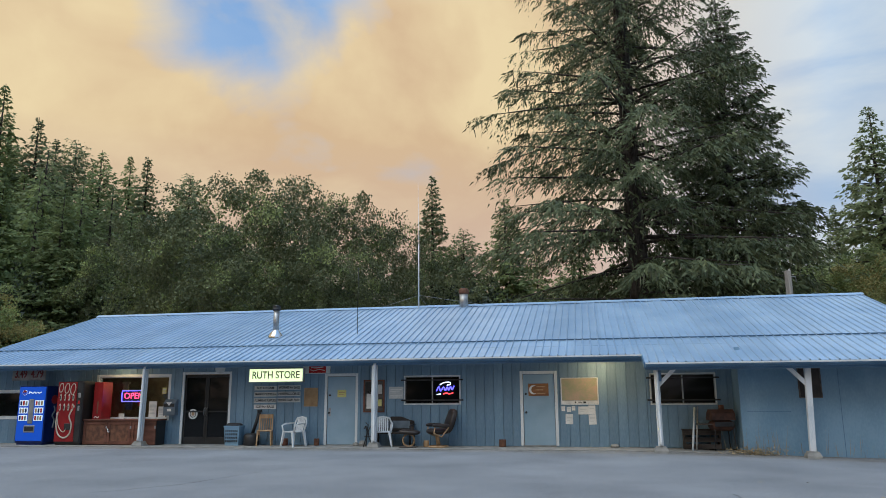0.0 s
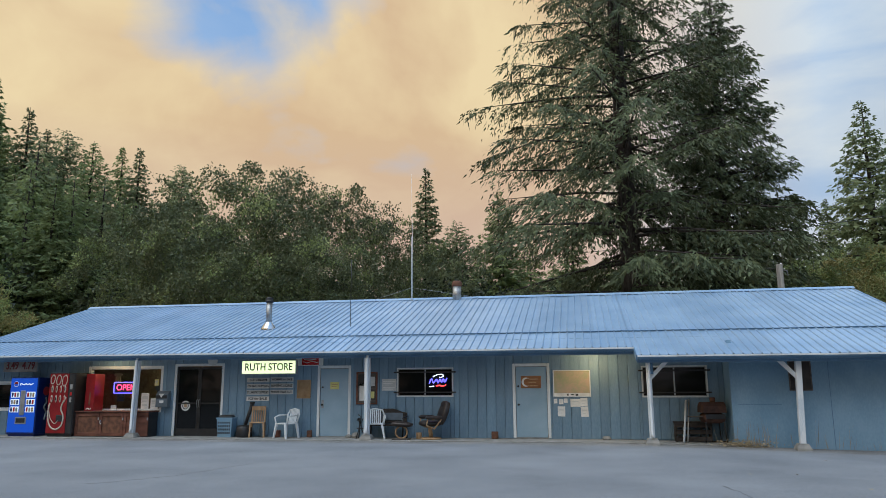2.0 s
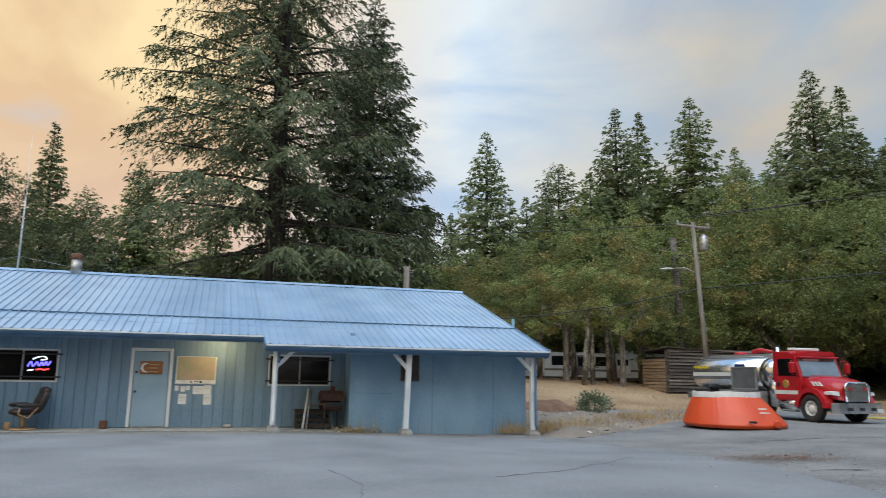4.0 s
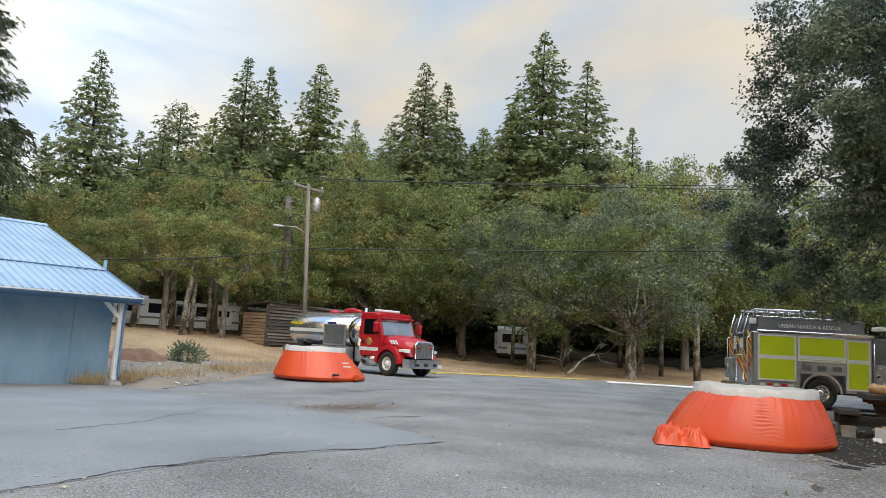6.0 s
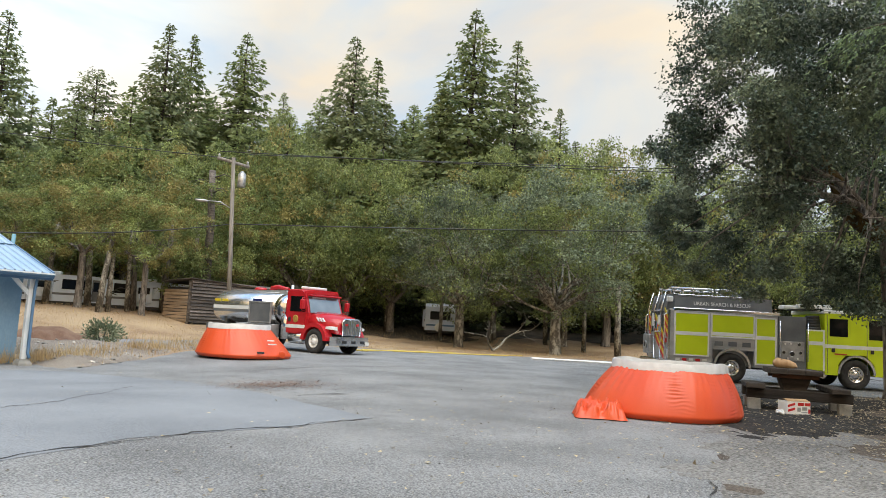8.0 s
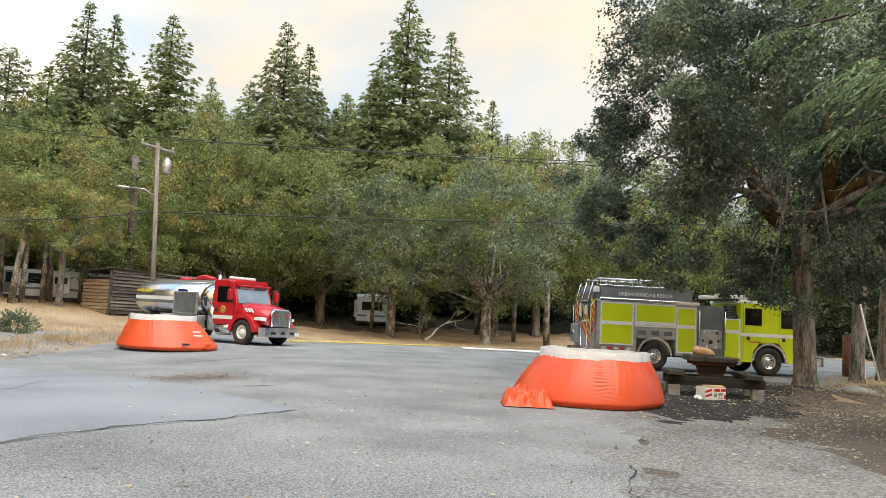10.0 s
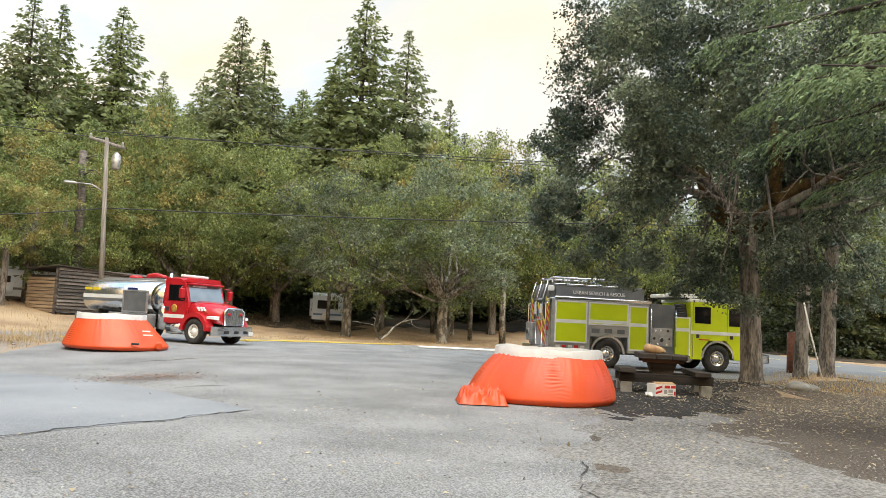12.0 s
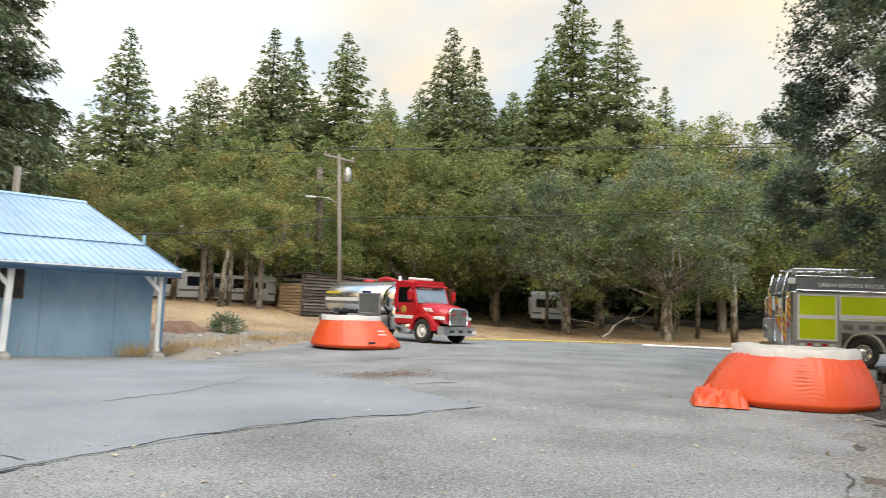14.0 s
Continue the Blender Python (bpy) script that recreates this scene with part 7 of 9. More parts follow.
    tank = part("tank", Mesh().loft([ring(-7.12, 0.8), ring(-7.07, 0.93), ring(-6.92, 1.0), ring(-2.6, 1.0)], True, True), M_BRUSHED, t, "polished steel tank")
    part("tank_front", Mesh().loft([ring(-2.6, 1.004), ring(-2.25, 1.0), ring(-2.05, 0.93), ring(-1.98, 0.8)], True, True), M_STEEL, tank, "mirror-bright domed tank end")
    for s in (-1, 1):
        part("tank_stripe", Mesh().box(-6.95, -3.1, min(s * 1.155, s * 1.168), max(s * 1.155, s * 1.168), 1.72, 1.88), M_REFLECT, tank)
        part("tank_decal", Mesh().box(-4.1, -3.5, min(s * 1.13, s * 1.15), max(s * 1.13, s * 1.15), 2.1, 2.22), M_VENDBLUE, tank)
        part("tank_seam", Mesh().box(-6.95, -2.7, min(s * 1.15, s * 1.163), max(s * 1.15, s * 1.163), 1.58, 1.70), M_DARKGREY, tank)
        for x in (-6.9, -6.35):
            part("placard", Mesh().box(x, x + 0.42, min(s * 1.13, s * 1.155), max(s * 1.13, s * 1.155), 2.06, 2.17), M_YELLOW, tank)
        part("side_rail", Mesh().tube([(-6.9, s * 0.7, 2.53), (-2.8, s * 0.7, 2.53)], 0.03, 6), M_DULL, tank)
    part("walkway", Mesh().prism([(-6.7, 2.5), (-2.3, 2.5), (-2.6, 2.66), (-6.4, 2.66)], -0.55, 0.55, "y"), M_GREYBODY, tank)
    part("hatch", Mesh().lathe([(0.3, 0), (0.3, 0.1), (0.22, 0.16)], 18, m=pose(-5.0, 0, 2.64)), M_TRUCKRED, tank)
    part("monitor_nozzle", Mesh().tube([(-3.9, -0.3, 2.64), (-3.8, -0.3, 2.76), (-3.4, -0.3, 2.82), (-2.7, -0.3, 2.74)], [0.1, 0.13, 0.11, 0.06], 10), M_TRUCKRED, t)
    lid = part("open_panel", Mesh().box(-3.75, -2.3, -1.62, -1.57, 1.16, 2.08, 0.02), M_DARKGREY, t, "open grey locker door")
    part("panel_rim", Mesh().box(-3.78, -3.7, -1.64, -1.56, 1.14, 2.1, 0.01).box(-2.35, -2.27, -1.64, -1.56, 1.14, 2.1, 0.01).box(-3.7, -2.35, -1.64, -1.56, 2.03, 2.1, 0.01).box(-3.7, -2.35, -1.64, -1.56, 1.14, 1.21, 0.01), M_DULL, lid)
    part("exhaust_shield", Mesh().tube([(-1.98, -0.86, 0.5), (-1.98, -0.86, 1.45), (-1.98, -0.8, 1.6)], [0.3, 0.3, 0.12], 18), M_STEEL, t, "mirror-bright exhaust shield")
    part("locker", Mesh().box(-4.7, -2.3, -1.55, -1.05, 0.55, 1.12, 0.02), M_DULL, t)
    part("rear_deck", Mesh().box(-7.5, -6.9, -1.1, 1.1, 0.7, 0.95, 0.02), M_DARKGREY, t)
    part("pipework", Mesh().tube([(-6.9, -1.1, 0.9), (-5.0, -1.12, 0.9), (-4.0, -1.12, 0.95)], 0.06, 8), M_DULL, t)
    part("lettering_bar", Mesh().box(-0.335, -0.325, -0.7, 0.1, 2.34, 2.4, m=pose(-0.2, 0, 0)), M_REFLECT, t)

    for ob in t.children:
        if ob.name.split(".")[0] in ("cab", "roof_cap", "windscreen", "sun_visor", "cab_door", "mirror", "light_bar", "lettering_bar"):
            ob.location.x -= 0.18


tender()


# ---- rescue engine ----
def engine():
    e = thing("fire_engine", pose(31.25, 4.55, 0.02, 0, 0, -53.9), "lime yellow and grey fire engine with roll-up lockers", "truck")
    H = 1.25
    part("chassis", Mesh().box(-6.3, 1.6, -0.5, 0.5, 0.5, 0.85, 0.02), M_BLACK, e)
    for x in (0.04, -4.42):
        for s in (-1, 1):
            wheel(e, pose(x, s * 1.08, 0.53, 0, 0, 0 if s < 0 else 180), 0.53, 0.32)
    # body behind the cab
    body = part("body", Mesh().box(-6.68, -5.1, -H + 0.02, H - 0.02, 0.68, 2.54, 0.02).box(-3.62, -2.76, -H + 0.02, H - 0.02, 0.58, 2.54, 0.02).box(-5.12, -3.6, -H + 0.02, H - 0.02, 1.16, 2.54, 0.02).box(-5.0, -3.6, -0.7, 0.7, 0.6, 1.16), M_GREYBODY, e, "brushed grey body")
    part("upper_body", Mesh().prism([(-1.05, 2.54), (1.05, 2.54), (0.98, 3.06), (-0.98, 3.06)], -6.45, -2.9, "x"), M_DARKGREY, e)
    for s in (-1, 1):
        part("body_rail", Mesh().box(-6.55, -2.7, s * (H - 0.025) - 0.055, s * (H - 0.025) + 0.055, 2.48, 2.6, 0.02), M_STEEL, e)
        part("top_rail", Mesh().box(-6.5, -3.0, s * 0.95 - 0.05, s * 0.95 + 0.05, 3.04, 3.1, 0.01), M_STEEL, e)
    for s in (-1, 1):
        def panel(x0, x1, z0, z1, band):
            y0, y1 = (-H - 0.012, -H + 0.03) if s < 0 else (H - 0.03, H + 0.012)
            p = part("locker_door", Mesh().box(x0, x1, y0, y1, z0, z1, 0.01), M_LIME, e, "lime yellow locker door")
            rim = Mesh()
            for a, b_, c_, d_ in ((x0 - 0.05, x0, z0 - 0.05, z1 + 0.05), (x1, x1 + 0.05, z0 - 0.05, z1 + 0.05), (x0, x1, z1, z1 + 0.05), (x0, x1, z0 - 0.05, z0)):
                rim.box(a, b_, y0 - 0.01 if s < 0 else y0, y1 if s < 0 else y1 + 0.01, c_, d_, 0.004)
            part("door_rim", rim, M_REFLECT, p)
            if band:
                part("stripe", Mesh().box(x0, x1, y0 - 0.004 if s < 0 else y1 - 0.002, y0 + 0.002 if s < 0 else y1 + 0.004, band, band + 0.13), M_REFLECT, p)
        panel(-6.46, -5.30, 0.93, 2.40, 1.62)
        panel(-5.14, -3.66, 1.64, 2.40, 1.66)
        panel(-3.54, -2.88, 0.74, 2.34, 1.6)
        prof = [(0.68 * math.cos(a), 0.68 * math.sin(a)) for a in np.linspace(0, math.pi, 16)] + [(0.6 * math.cos(a), 0.6 * math.sin(a)) for a in np.linspace(math.pi, 0, 16)]
        for cx in (-4.42, 0.04):
            part("wheel_arch", Mesh().prism([(x + cx, z + 0.55) for x, z in prof], s * H - 0.03, s * H + 0.03, "y"), M_STEEL, e)
        for k in range(3):
            part("small_locker", Mesh().box(-5.05 + k * 0.5, -4.75 + k * 0.5, min(s * H, s * (H + 0.008)), max(s * H, s * (H + 0.008)), 1.3, 1.46, 0.004), M_DARKGREY, e)
    # pump panel
    pump = part("pump_panel", Mesh().box(-2.74, -1.72, -H + 0.06, H - 0.06, 0.55, 2.5, 0.01), M_DARKGREY, e, "grey pump panel with gauges")
    part("control_plate", Mesh().box(-2.66, -1.8, -H + 0.04, -H + 0.065, 0.9, 1.6, 0.01), M_DULL, pump)
    for x, z, r in ((-2.5, 1.5, 0.05), (-2.3, 1.52, 0.05), (-2.0, 1.5, 0.06), (-2.55, 1.2, 0.06), (-2.25, 1.15, 0.1), (-1.95, 1.2, 0.06), (-2.4, 0.98, 0.05), (-2.05, 0.98, 0.05)):
        part("gauge", Mesh().lathe([(r, 0), (r, 0.03), (r * 0.85, 0.04), (r * 0.8, 0.03)], 14, m=pose(x, -H + 0.045, z, 90)), M_STEEL, pump)
        part("gauge_face", Mesh().lathe([(r * 0.78, 0.03), (r * 0.78, 0.034)], 12, m=pose(x, -H + 0.044, z, 90)), M_PAPER if r == 0.05 else M_BLACK, pump)
    part("intake", Mesh().tube([(-2.25, -H + 0.1, 0.74), (-2.25, -H - 0.1, 0.74)], 0.12, 16), M_STEEL, pump)
    for x in (-2.72, -1.72):
        part("hand_rail", Mesh().tube([(x, -H - 0.06, 0.9), (x, -H - 0.06, 2.3)], 0.02, 6), M_STEEL, e)
    part("running_board", Mesh().box(-2.78, -1.1, -H - 0.02, -H + 0.4, 0.48, 0.56, 0.01), M_STEEL, e)
    strip = part("speedlay_panel", Mesh().box(-1.70, -1.14, -H + 0.0, H - 0.0, 0.62, 2.02, 0.01), M_LIME, e)
    part("stripe", Mesh().box(-1.70, -1.14, -H - 0.008, -H + 0.002, 1.52, 1.65), M_REFLECT, strip)
    part("strip_rim", Mesh().box(-1.16, -1.1, -H - 0.012, -H + 0.02, 0.6, 2.06).box(-1.74, -1.1, -H - 0.012, -H + 0.02, 2.02, 2.07), M_REFLECT, strip)
    hose = Mesh()
    for k in range(5):
        hose.tube([(-1.65, -H + 0.15 + 0.02 * k, 2.1 + k * 0.1), (-1.2, -H + 0.12 + 0.03 * k, 2.12 + k * 0.1)], 0.07, 8)
    part("folded_hose", hose, M_BLACK, e)
    # cab
    cab = part("cab", Mesh().prism([(-1.08, 0.48), (-0.62, 0.48), (-0.6, 0.9), (-0.35, 1.2), (0.38, 1.24), (0.68, 0.9), (0.72, 0.5), (1.75, 0.5), (1.85, 0.7), (1.85, 1.6), (1.68, 2.6), (1.5, 2.68), (-1.08, 2.68)], -H, H, "y"), M_LIME, e, "lime yellow cab")
    part("cab_roof", Mesh().box(-1.15, 1.6, -H + 0.01, H - 0.01, 2.66, 2.8, 0.03), M_WHITE, cab)
    for s in (-1, 1):
        y0, y1 = (-H - 0.01, -H + 0.01) if s < 0 else (H - 0.01, H + 0.01)
        part("cab_window", Mesh().box(-0.92, -0.26, y0, y1, 1.86, 2.5, 0.008), M_GLASS, cab)
        part("cab_window", Mesh().box(0.5, 1.45, y0, y1, 1.8, 2.5, 0.008), M_GLASS, cab)
        part("stripe", Mesh().box(-1.08, 1.84, y0 - 0.004 if s < 0 else y1 - 0.004, y0 + 0.004 if s < 0 else y1 + 0.004, 1.44, 1.57), M_REFLECT, cab)
        for x in (-1.0, 0.42):
            part("door_gap", Mesh().box(x, x + 0.012, y0 - 0.002, y1 + 0.002, 0.55, 2.62), M_DARKGREY, cab)
        for x in (-0.85, 0.55):
            part("door_handle", Mesh().box(x, x + 0.12, y0 - 0.02, y1 + 0.02, 1.3, 1.44, 0.01), M_BLACK, cab)
        part("writing_bar", Mesh().box(-0.75, -0.3, y0 - 0.006 if s < 0 else y1, y0 if s < 0 else y1 + 0.006, 1.22, 1.26), M_RED, cab)
        part("mirror", Mesh().box(1.55, 1.65, min(s * 1.35, s * 1.55), max(s * 1.35, s * 1.55), 1.8, 2.25, 0.02).tube([(1.5, s * 1.2, 2.3), (1.6, s * 1.45, 2.28)], 0.02, 6), M_BLACK, cab)
    part("windscreen", Mesh().add([(1.862, -1.1, 1.62), (1.862, 1.1, 1.62), (1.71, 1.05, 2.5), (1.71, -1.05, 2.5), (1.8, -1.1, 1.62), (1.8, 1.1, 1.62), (1.66, 1.05, 2.5), (1.66, -1.05, 2.5)], [(0, 1, 2, 3), (7, 6, 5, 4), (0, 4, 5, 1), (1, 5, 6, 2), (2, 6, 7, 3), (3, 7, 4, 0)]), M_WIND, cab)
    part("bumper", Mesh().box(1.85, 2.3, -1.15, 1.15, 0.42, 0.78, 0.04), M_STEEL, e, "chrome bumper")
    part("grille", Mesh().box(1.85, 1.9, -0.6, 0.6, 0.85, 1.4, 0.02), M_STEEL, e)
    lb = part("light_bar", Mesh().box(-1.78, -0.66, -0.95, -0.45, 2.84, 2.99, 0.03).box(-1.78, -0.66, 0.45, 0.95, 2.84, 2.99, 0.03), M_WHITE, e)
    part("light_bar_foot", Mesh().box(-1.5, -0.9, -0.8, 0.8, 2.78, 2.85), M_BLACK, lb)
    # rear: hose bed cover, chevrons, ladder rack
    cover = part("bed_cover", Mesh().prism([(-6.78, 2.3), (-6.45, 2.3), (-6.3, 3.08), (-6.62, 3.08)], -0.98, 0.98, "y"), M_DARKGREY, e, "slack grey vinyl hose bed cover")
    for y in (-0.6, -0.15, 0.3, 0.7):
        part("cover_fold", Mesh().tube([(-6.79, y, 2.32), (-6.73, y + 0.04, 2.7), (-6.64, y, 3.06)], 0.035, 6), M_DARKGREY, cover)
    part("rear_panel", Mesh().box(-6.74, -6.66, -H + 0.02, H - 0.02, 0.68, 2.5, 0.01), M_GREYBODY, e)
    part("rear_recess", Mesh().box(-6.77, -6.73, -0.72, 0.72, 1.7, 2.46, 0.01), M_BLACK, e)

    def slashes(y0, y1, z0, n, step, x):
        """Red and yellow slanting bands on the rear, each a thin plate."""
        for k in range(n):
            z = z0 + k * step
            lean = (y1 - y0) * 0.7
            part("chevron", Mesh().add([(xx, y, zz) for xx in (x, x + 0.015) for y, zz in ((y0, z), (y1, z + lean), (y1, z + lean + step), (y0, z + step))], [(0, 1, 2, 3), (7, 6, 5, 4), (0, 4, 5, 1), (1, 5, 6, 2), (2, 6, 7, 3), (3, 7, 4, 0)]), M_YELLOW if k % 2 else M_RED, e)
    slashes(-1.22, -0.86, 1.5, 6, 0.14, -6.756)
    slashes(0.9, 1.22, 1.5, 6, 0.14, -6.756)
    slashes(-0.95, 0.15, 0.72, 6, 0.15, -6.80)
    part("step_box", Mesh().box(-6.79, -6.74, -1.0, 0.2, 0.72, 1.68, 0.01), M_GREYBODY, e)
    gear = part("equipment", Mesh().box(-6.98, -6.74, 0.3, 1.15, 0.86, 1.6, 0.04).tube([(-6.99, 0.7, 1.2), (-7.03, 0.7, 1.2)], 0.16, 14), M_DULL, e, "dull grey hose reel box")
    part("reel_hub", Mesh().tube([(-7.02, 0.7, 1.2), (-7.05, 0.7, 1.2)], 0.09, 12), M_BLACK, gear)
    for y0, y1, z0, z1, m_ in ((-0.5, -0.2, 1.95, 2.3, M_REFLECT), (-0.1, 0.25, 1.8, 2.1, M_STEEL), (0.3, 0.55, 1.9, 2.4, M_REFLECT), (-0.6, -0.3, 1.72, 1.9, M_DULL)):
        part("gear_plate", Mesh().box(-6.82, -6.76, y0, y1, z0, z1, 0.015), m_, e)
    for z in (1.7, 2.48):
        part("rear_crossbar", Mesh().tube([(-6.88, -0.85, z), (-6.88, 0.85, z)], 0.022, 6), M_STEEL, e)
    for y in (-0.82, 0.0, 0.82):
        part("ladder_rail", Mesh().tube([(-6.88, y, 0.75), (-6.88, y, 2.5), (-6.7, y, 3.2)], 0.02, 6), M_STEEL, e)
    for s in (-1, 1):
        part("tail_light", Mesh().box(-6.79, -6.74, s * 1.05 - 0.1, s * 1.05 + 0.1, 1.3, 1.48, 0.02), M_RED, e)
        part("grab_rail", Mesh().tube([(-6.74, s * 1.2, 1.1), (-6.86, s * 1.2, 1.2), (-6.86, s * 1.2, 2.3), (-6.74, s * 1.2, 2.4)], 0.022, 6), M_STEEL, e)
        part("corner_post", Mesh().box(-6.74, -6.66, s * H - 0.01, s * H + 0.01, 0.75, 2.5), M_STEEL, e)
        for k in range(5):
            part("marker_strip", Mesh().box(-6.45 + k * 0.24, -6.29 + k * 0.24, min(s * H, s * (H + 0.012)), max(s * H, s * (H + 0.012)), 0.7, 0.79), M_RED if k % 2 else M_REFLECT, e)
    part("tailboard", Mesh().box(-7.1, -6.74, -1.15, 1.15, 0.6, 0.72, 0.02), M_STEEL, e)
    for s in (-1, 1):
        rack = part("rack_rail", Mesh().tube([(-6.5, s * 0.75, 3.34), (-4.2, s * 0.75, 3.34), (-3.9, s * 0.75, 3.1)], 0.035, 8), M_STEEL, e, "bright tube rack on the roof")
        for k in range(7):
            part("rack_post", Mesh().tube([(-6.4 + k * 0.36, s * 0.75, 3.34), (-6.4 + k * 0.36, s * 0.75, 3.06)], 0.02, 6), M_STEEL, rack)
    for k in range(7):
        part("rack_rung", Mesh().tube([(-6.4 + k * 0.36, -0.75, 3.34), (-6.4 + k * 0.36, 0.75, 3.34)], 0.02, 6), M_STEEL, e)
    part("scene_light", Mesh().box(-6.75, -6.55, -1.2, -1.0, 2.8, 3.0, 0.02), M_REFLECT, e)
    words("lettering", "URBAN SEARCH & RESCUE", 0.19, M_REFLECT, e, pose(-4.72, -1.045, 2.78, -7) @ Matrix.Diagonal((0.92, 1, 1, 1)))


engine()


# ---- portable water tanks ----
M_ORANGE = mat("orange_vinyl", (0.58, 0.064, 0.014), (0.65, 0.082, 0.020), scale=1.1, rough=0.42, bump=0.12, bscale=30, fine=0.2)
M_COLLAR = mat("white_vinyl", (0.66, 0.67, 0.68), (0.78, 0.79, 0.8), scale=3, rough=0.5, bump=0.4, bscale=10)


def water_tank(x, y, base, top, h, seed, label, ox=0.0, oy=0.0, bulge=0.5):
    t = thing("water_tank", pose(x, y, 0.02), label, "water tank", "portable water tanks")
    n, rings = 220, []
    for k in range(46):
        u = k / 45
        # bulging skin, tucked in at the ground
        roll = 0.955 + 0.045 * math.sin(min(1, u * 8) * math.pi / 2)
        v = max(0.0, (u - 0.1) / 0.9)
        r = base * roll + (top * 0.985 - base) * (v + bulge * (v * v - v))
        ring = []
        for i in range(n):
            a = 2 * math.pi * i / n
            wob = 0.007 * u * u * math.sin(105 * a + 9 * noise.noise((math.cos(a) * 4, math.sin(a) * 4, u * 2 + seed))) + 0.035 * noise.noise((math.cos(a) * 2.2, math.sin(a) * 2.2, seed)) + 0.02 * u * math.sin(40 * a + 6 * noise.noise((math.cos(a) * 3, math.sin(a) * 3, seed + 4))) * (0.3 + noise.noise((math.cos(a) * 1.5, math.sin(a) * 1.5, seed + 2)))
            wob += 0.013 * math.sin(95 * u + 5 * noise.noise((math.cos(a) * 5, math.sin(a) * 5, u * 3))) * max(0.0, noise.noise((math.cos(a) * 3.4, math.sin(a) * 3.4, seed + u * 1.2)) - 0.12) * 3 * math.sin(math.pi * u) ** 0.6
            z = h * 0.86 * u + 0.05 * u * noise.noise((math.cos(a) * 1.3, math.sin(a) * 1.3, seed + 7))
            ring.append(((r + wob) * math.cos(a) + ox * u, (r + wob) * math.sin(a) + oy * u, z))
        rings.append(ring)
    part("skin", Mesh().loft(rings, False, True), M_ORANGE, t, "glossy orange vinyl side")
    col = []
    for r, z, s in ((top * 0.99, 0.83, 0.1), (top * 1.0, 0.84, 0.12), (top * 0.995, 0.92, 0.3), (top * 0.985, 0.992, 0.55), (top * 0.98, 0.994, 0.55), (top * 0.973, 0.92, 0.4), (top * 0.965, 0.6, 0)):
        col.append([((r + 0.016 * noise.noise((math.cos(a) * 9, math.sin(a) * 9, z * 4 + seed)) * s + 0.003 * math.sin(37 * a) * s) * math.cos(a), (r + 0.016 * noise.noise((math.cos(a) * 9, math.sin(a) * 9, z * 4 + seed)) * s + 0.003 * math.sin(37 * a) * s) * math.sin(a), h * z + s * (0.055 * noise.noise((math.cos(a) * 2.6, math.sin(a) * 2.6, seed + 11)) + 0.022 * noise.noise((math.cos(a) * 5, math.sin(a) * 5, seed + 12)) + 0.05 * max(0, math.sin(a * 2 + seed)) ** 3)) for a in np.linspace(0, 2 * math.pi, n, False)])
    part("collar", Mesh().loft(col, False, False, pose(ox, oy, 0)), M_COLLAR, t, "loose white collar round the rim")
    part("water", Mesh().lathe([(top * 0.93, h * 0.55), (top * 0.93, h * 0.6)], 40, pose(ox, oy, 0)), M_GLASS, t)
    return t


ta = water_tank(16.92, 21.06, 1.64, 1.08, 1.12, 3, "orange open-topped water tank before the tanker", -0.19, 0.15, 0.12)
d = Vector((-16.4, -20.9, 0)).normalized()
e_ = Vector((d.y, -d.x, 0))
p = d * 1.6 - e_ * 0.5
part("drain_patch", Mesh().box(-0.12, 0.12, -0.03, 0.03, -0.035, 0.035, 0.012, m=Matrix.Translation((p.x, p.y, 0.22)) @ pose(0, 0, 0, 0, 0, -53)), M_BLACK, ta)
p = d * 1.1 - e_ * 1.22
part("drain_outlet", Mesh().tube([(p.x, p.y, 0.2), (p.x + d.x * 0.25, p.y + d.y * 0.25, 0.16)], 0.1, 12), M_ORANGE, ta)
p = d * 1.32 - e_ * 0.86
part("print", Mesh().box(-0.14, 0.14, -0.012, 0.012, -0.02, 0.02, m=Matrix.Translation((p.x, p.y, 0.5)) @ pose(0, 0, 0, 0, 0, -35)).box(-0.12, 0.12, -0.012, 0.012, 0.1, 0.14, m=Matrix.Translation((p.x * 0.94, p.y * 0.94, 0.5)) @ pose(0, 0, 0, 0, 0, -35)), M_COLLAR, ta)
water_tank(14.56, 5.30, 1.52, 1.10, 1.02, 5, "orange open-topped water tank with wrinkled sides", 0.05, -0.13, 0.5)
flap = thing("vinyl_cover", pose(12.68, 5.74, 0.02, 0, 0, -60) @ Matrix.Diagonal((0.7, 0.7, 1.35, 1)), "crumpled spare flap of orange vinyl on the asphalt", "cover")
gx, gy = np.linspace(-0.65, 0.65, 40), np.linspace(-0.53, 0.53, 30)
fb = Mesh()
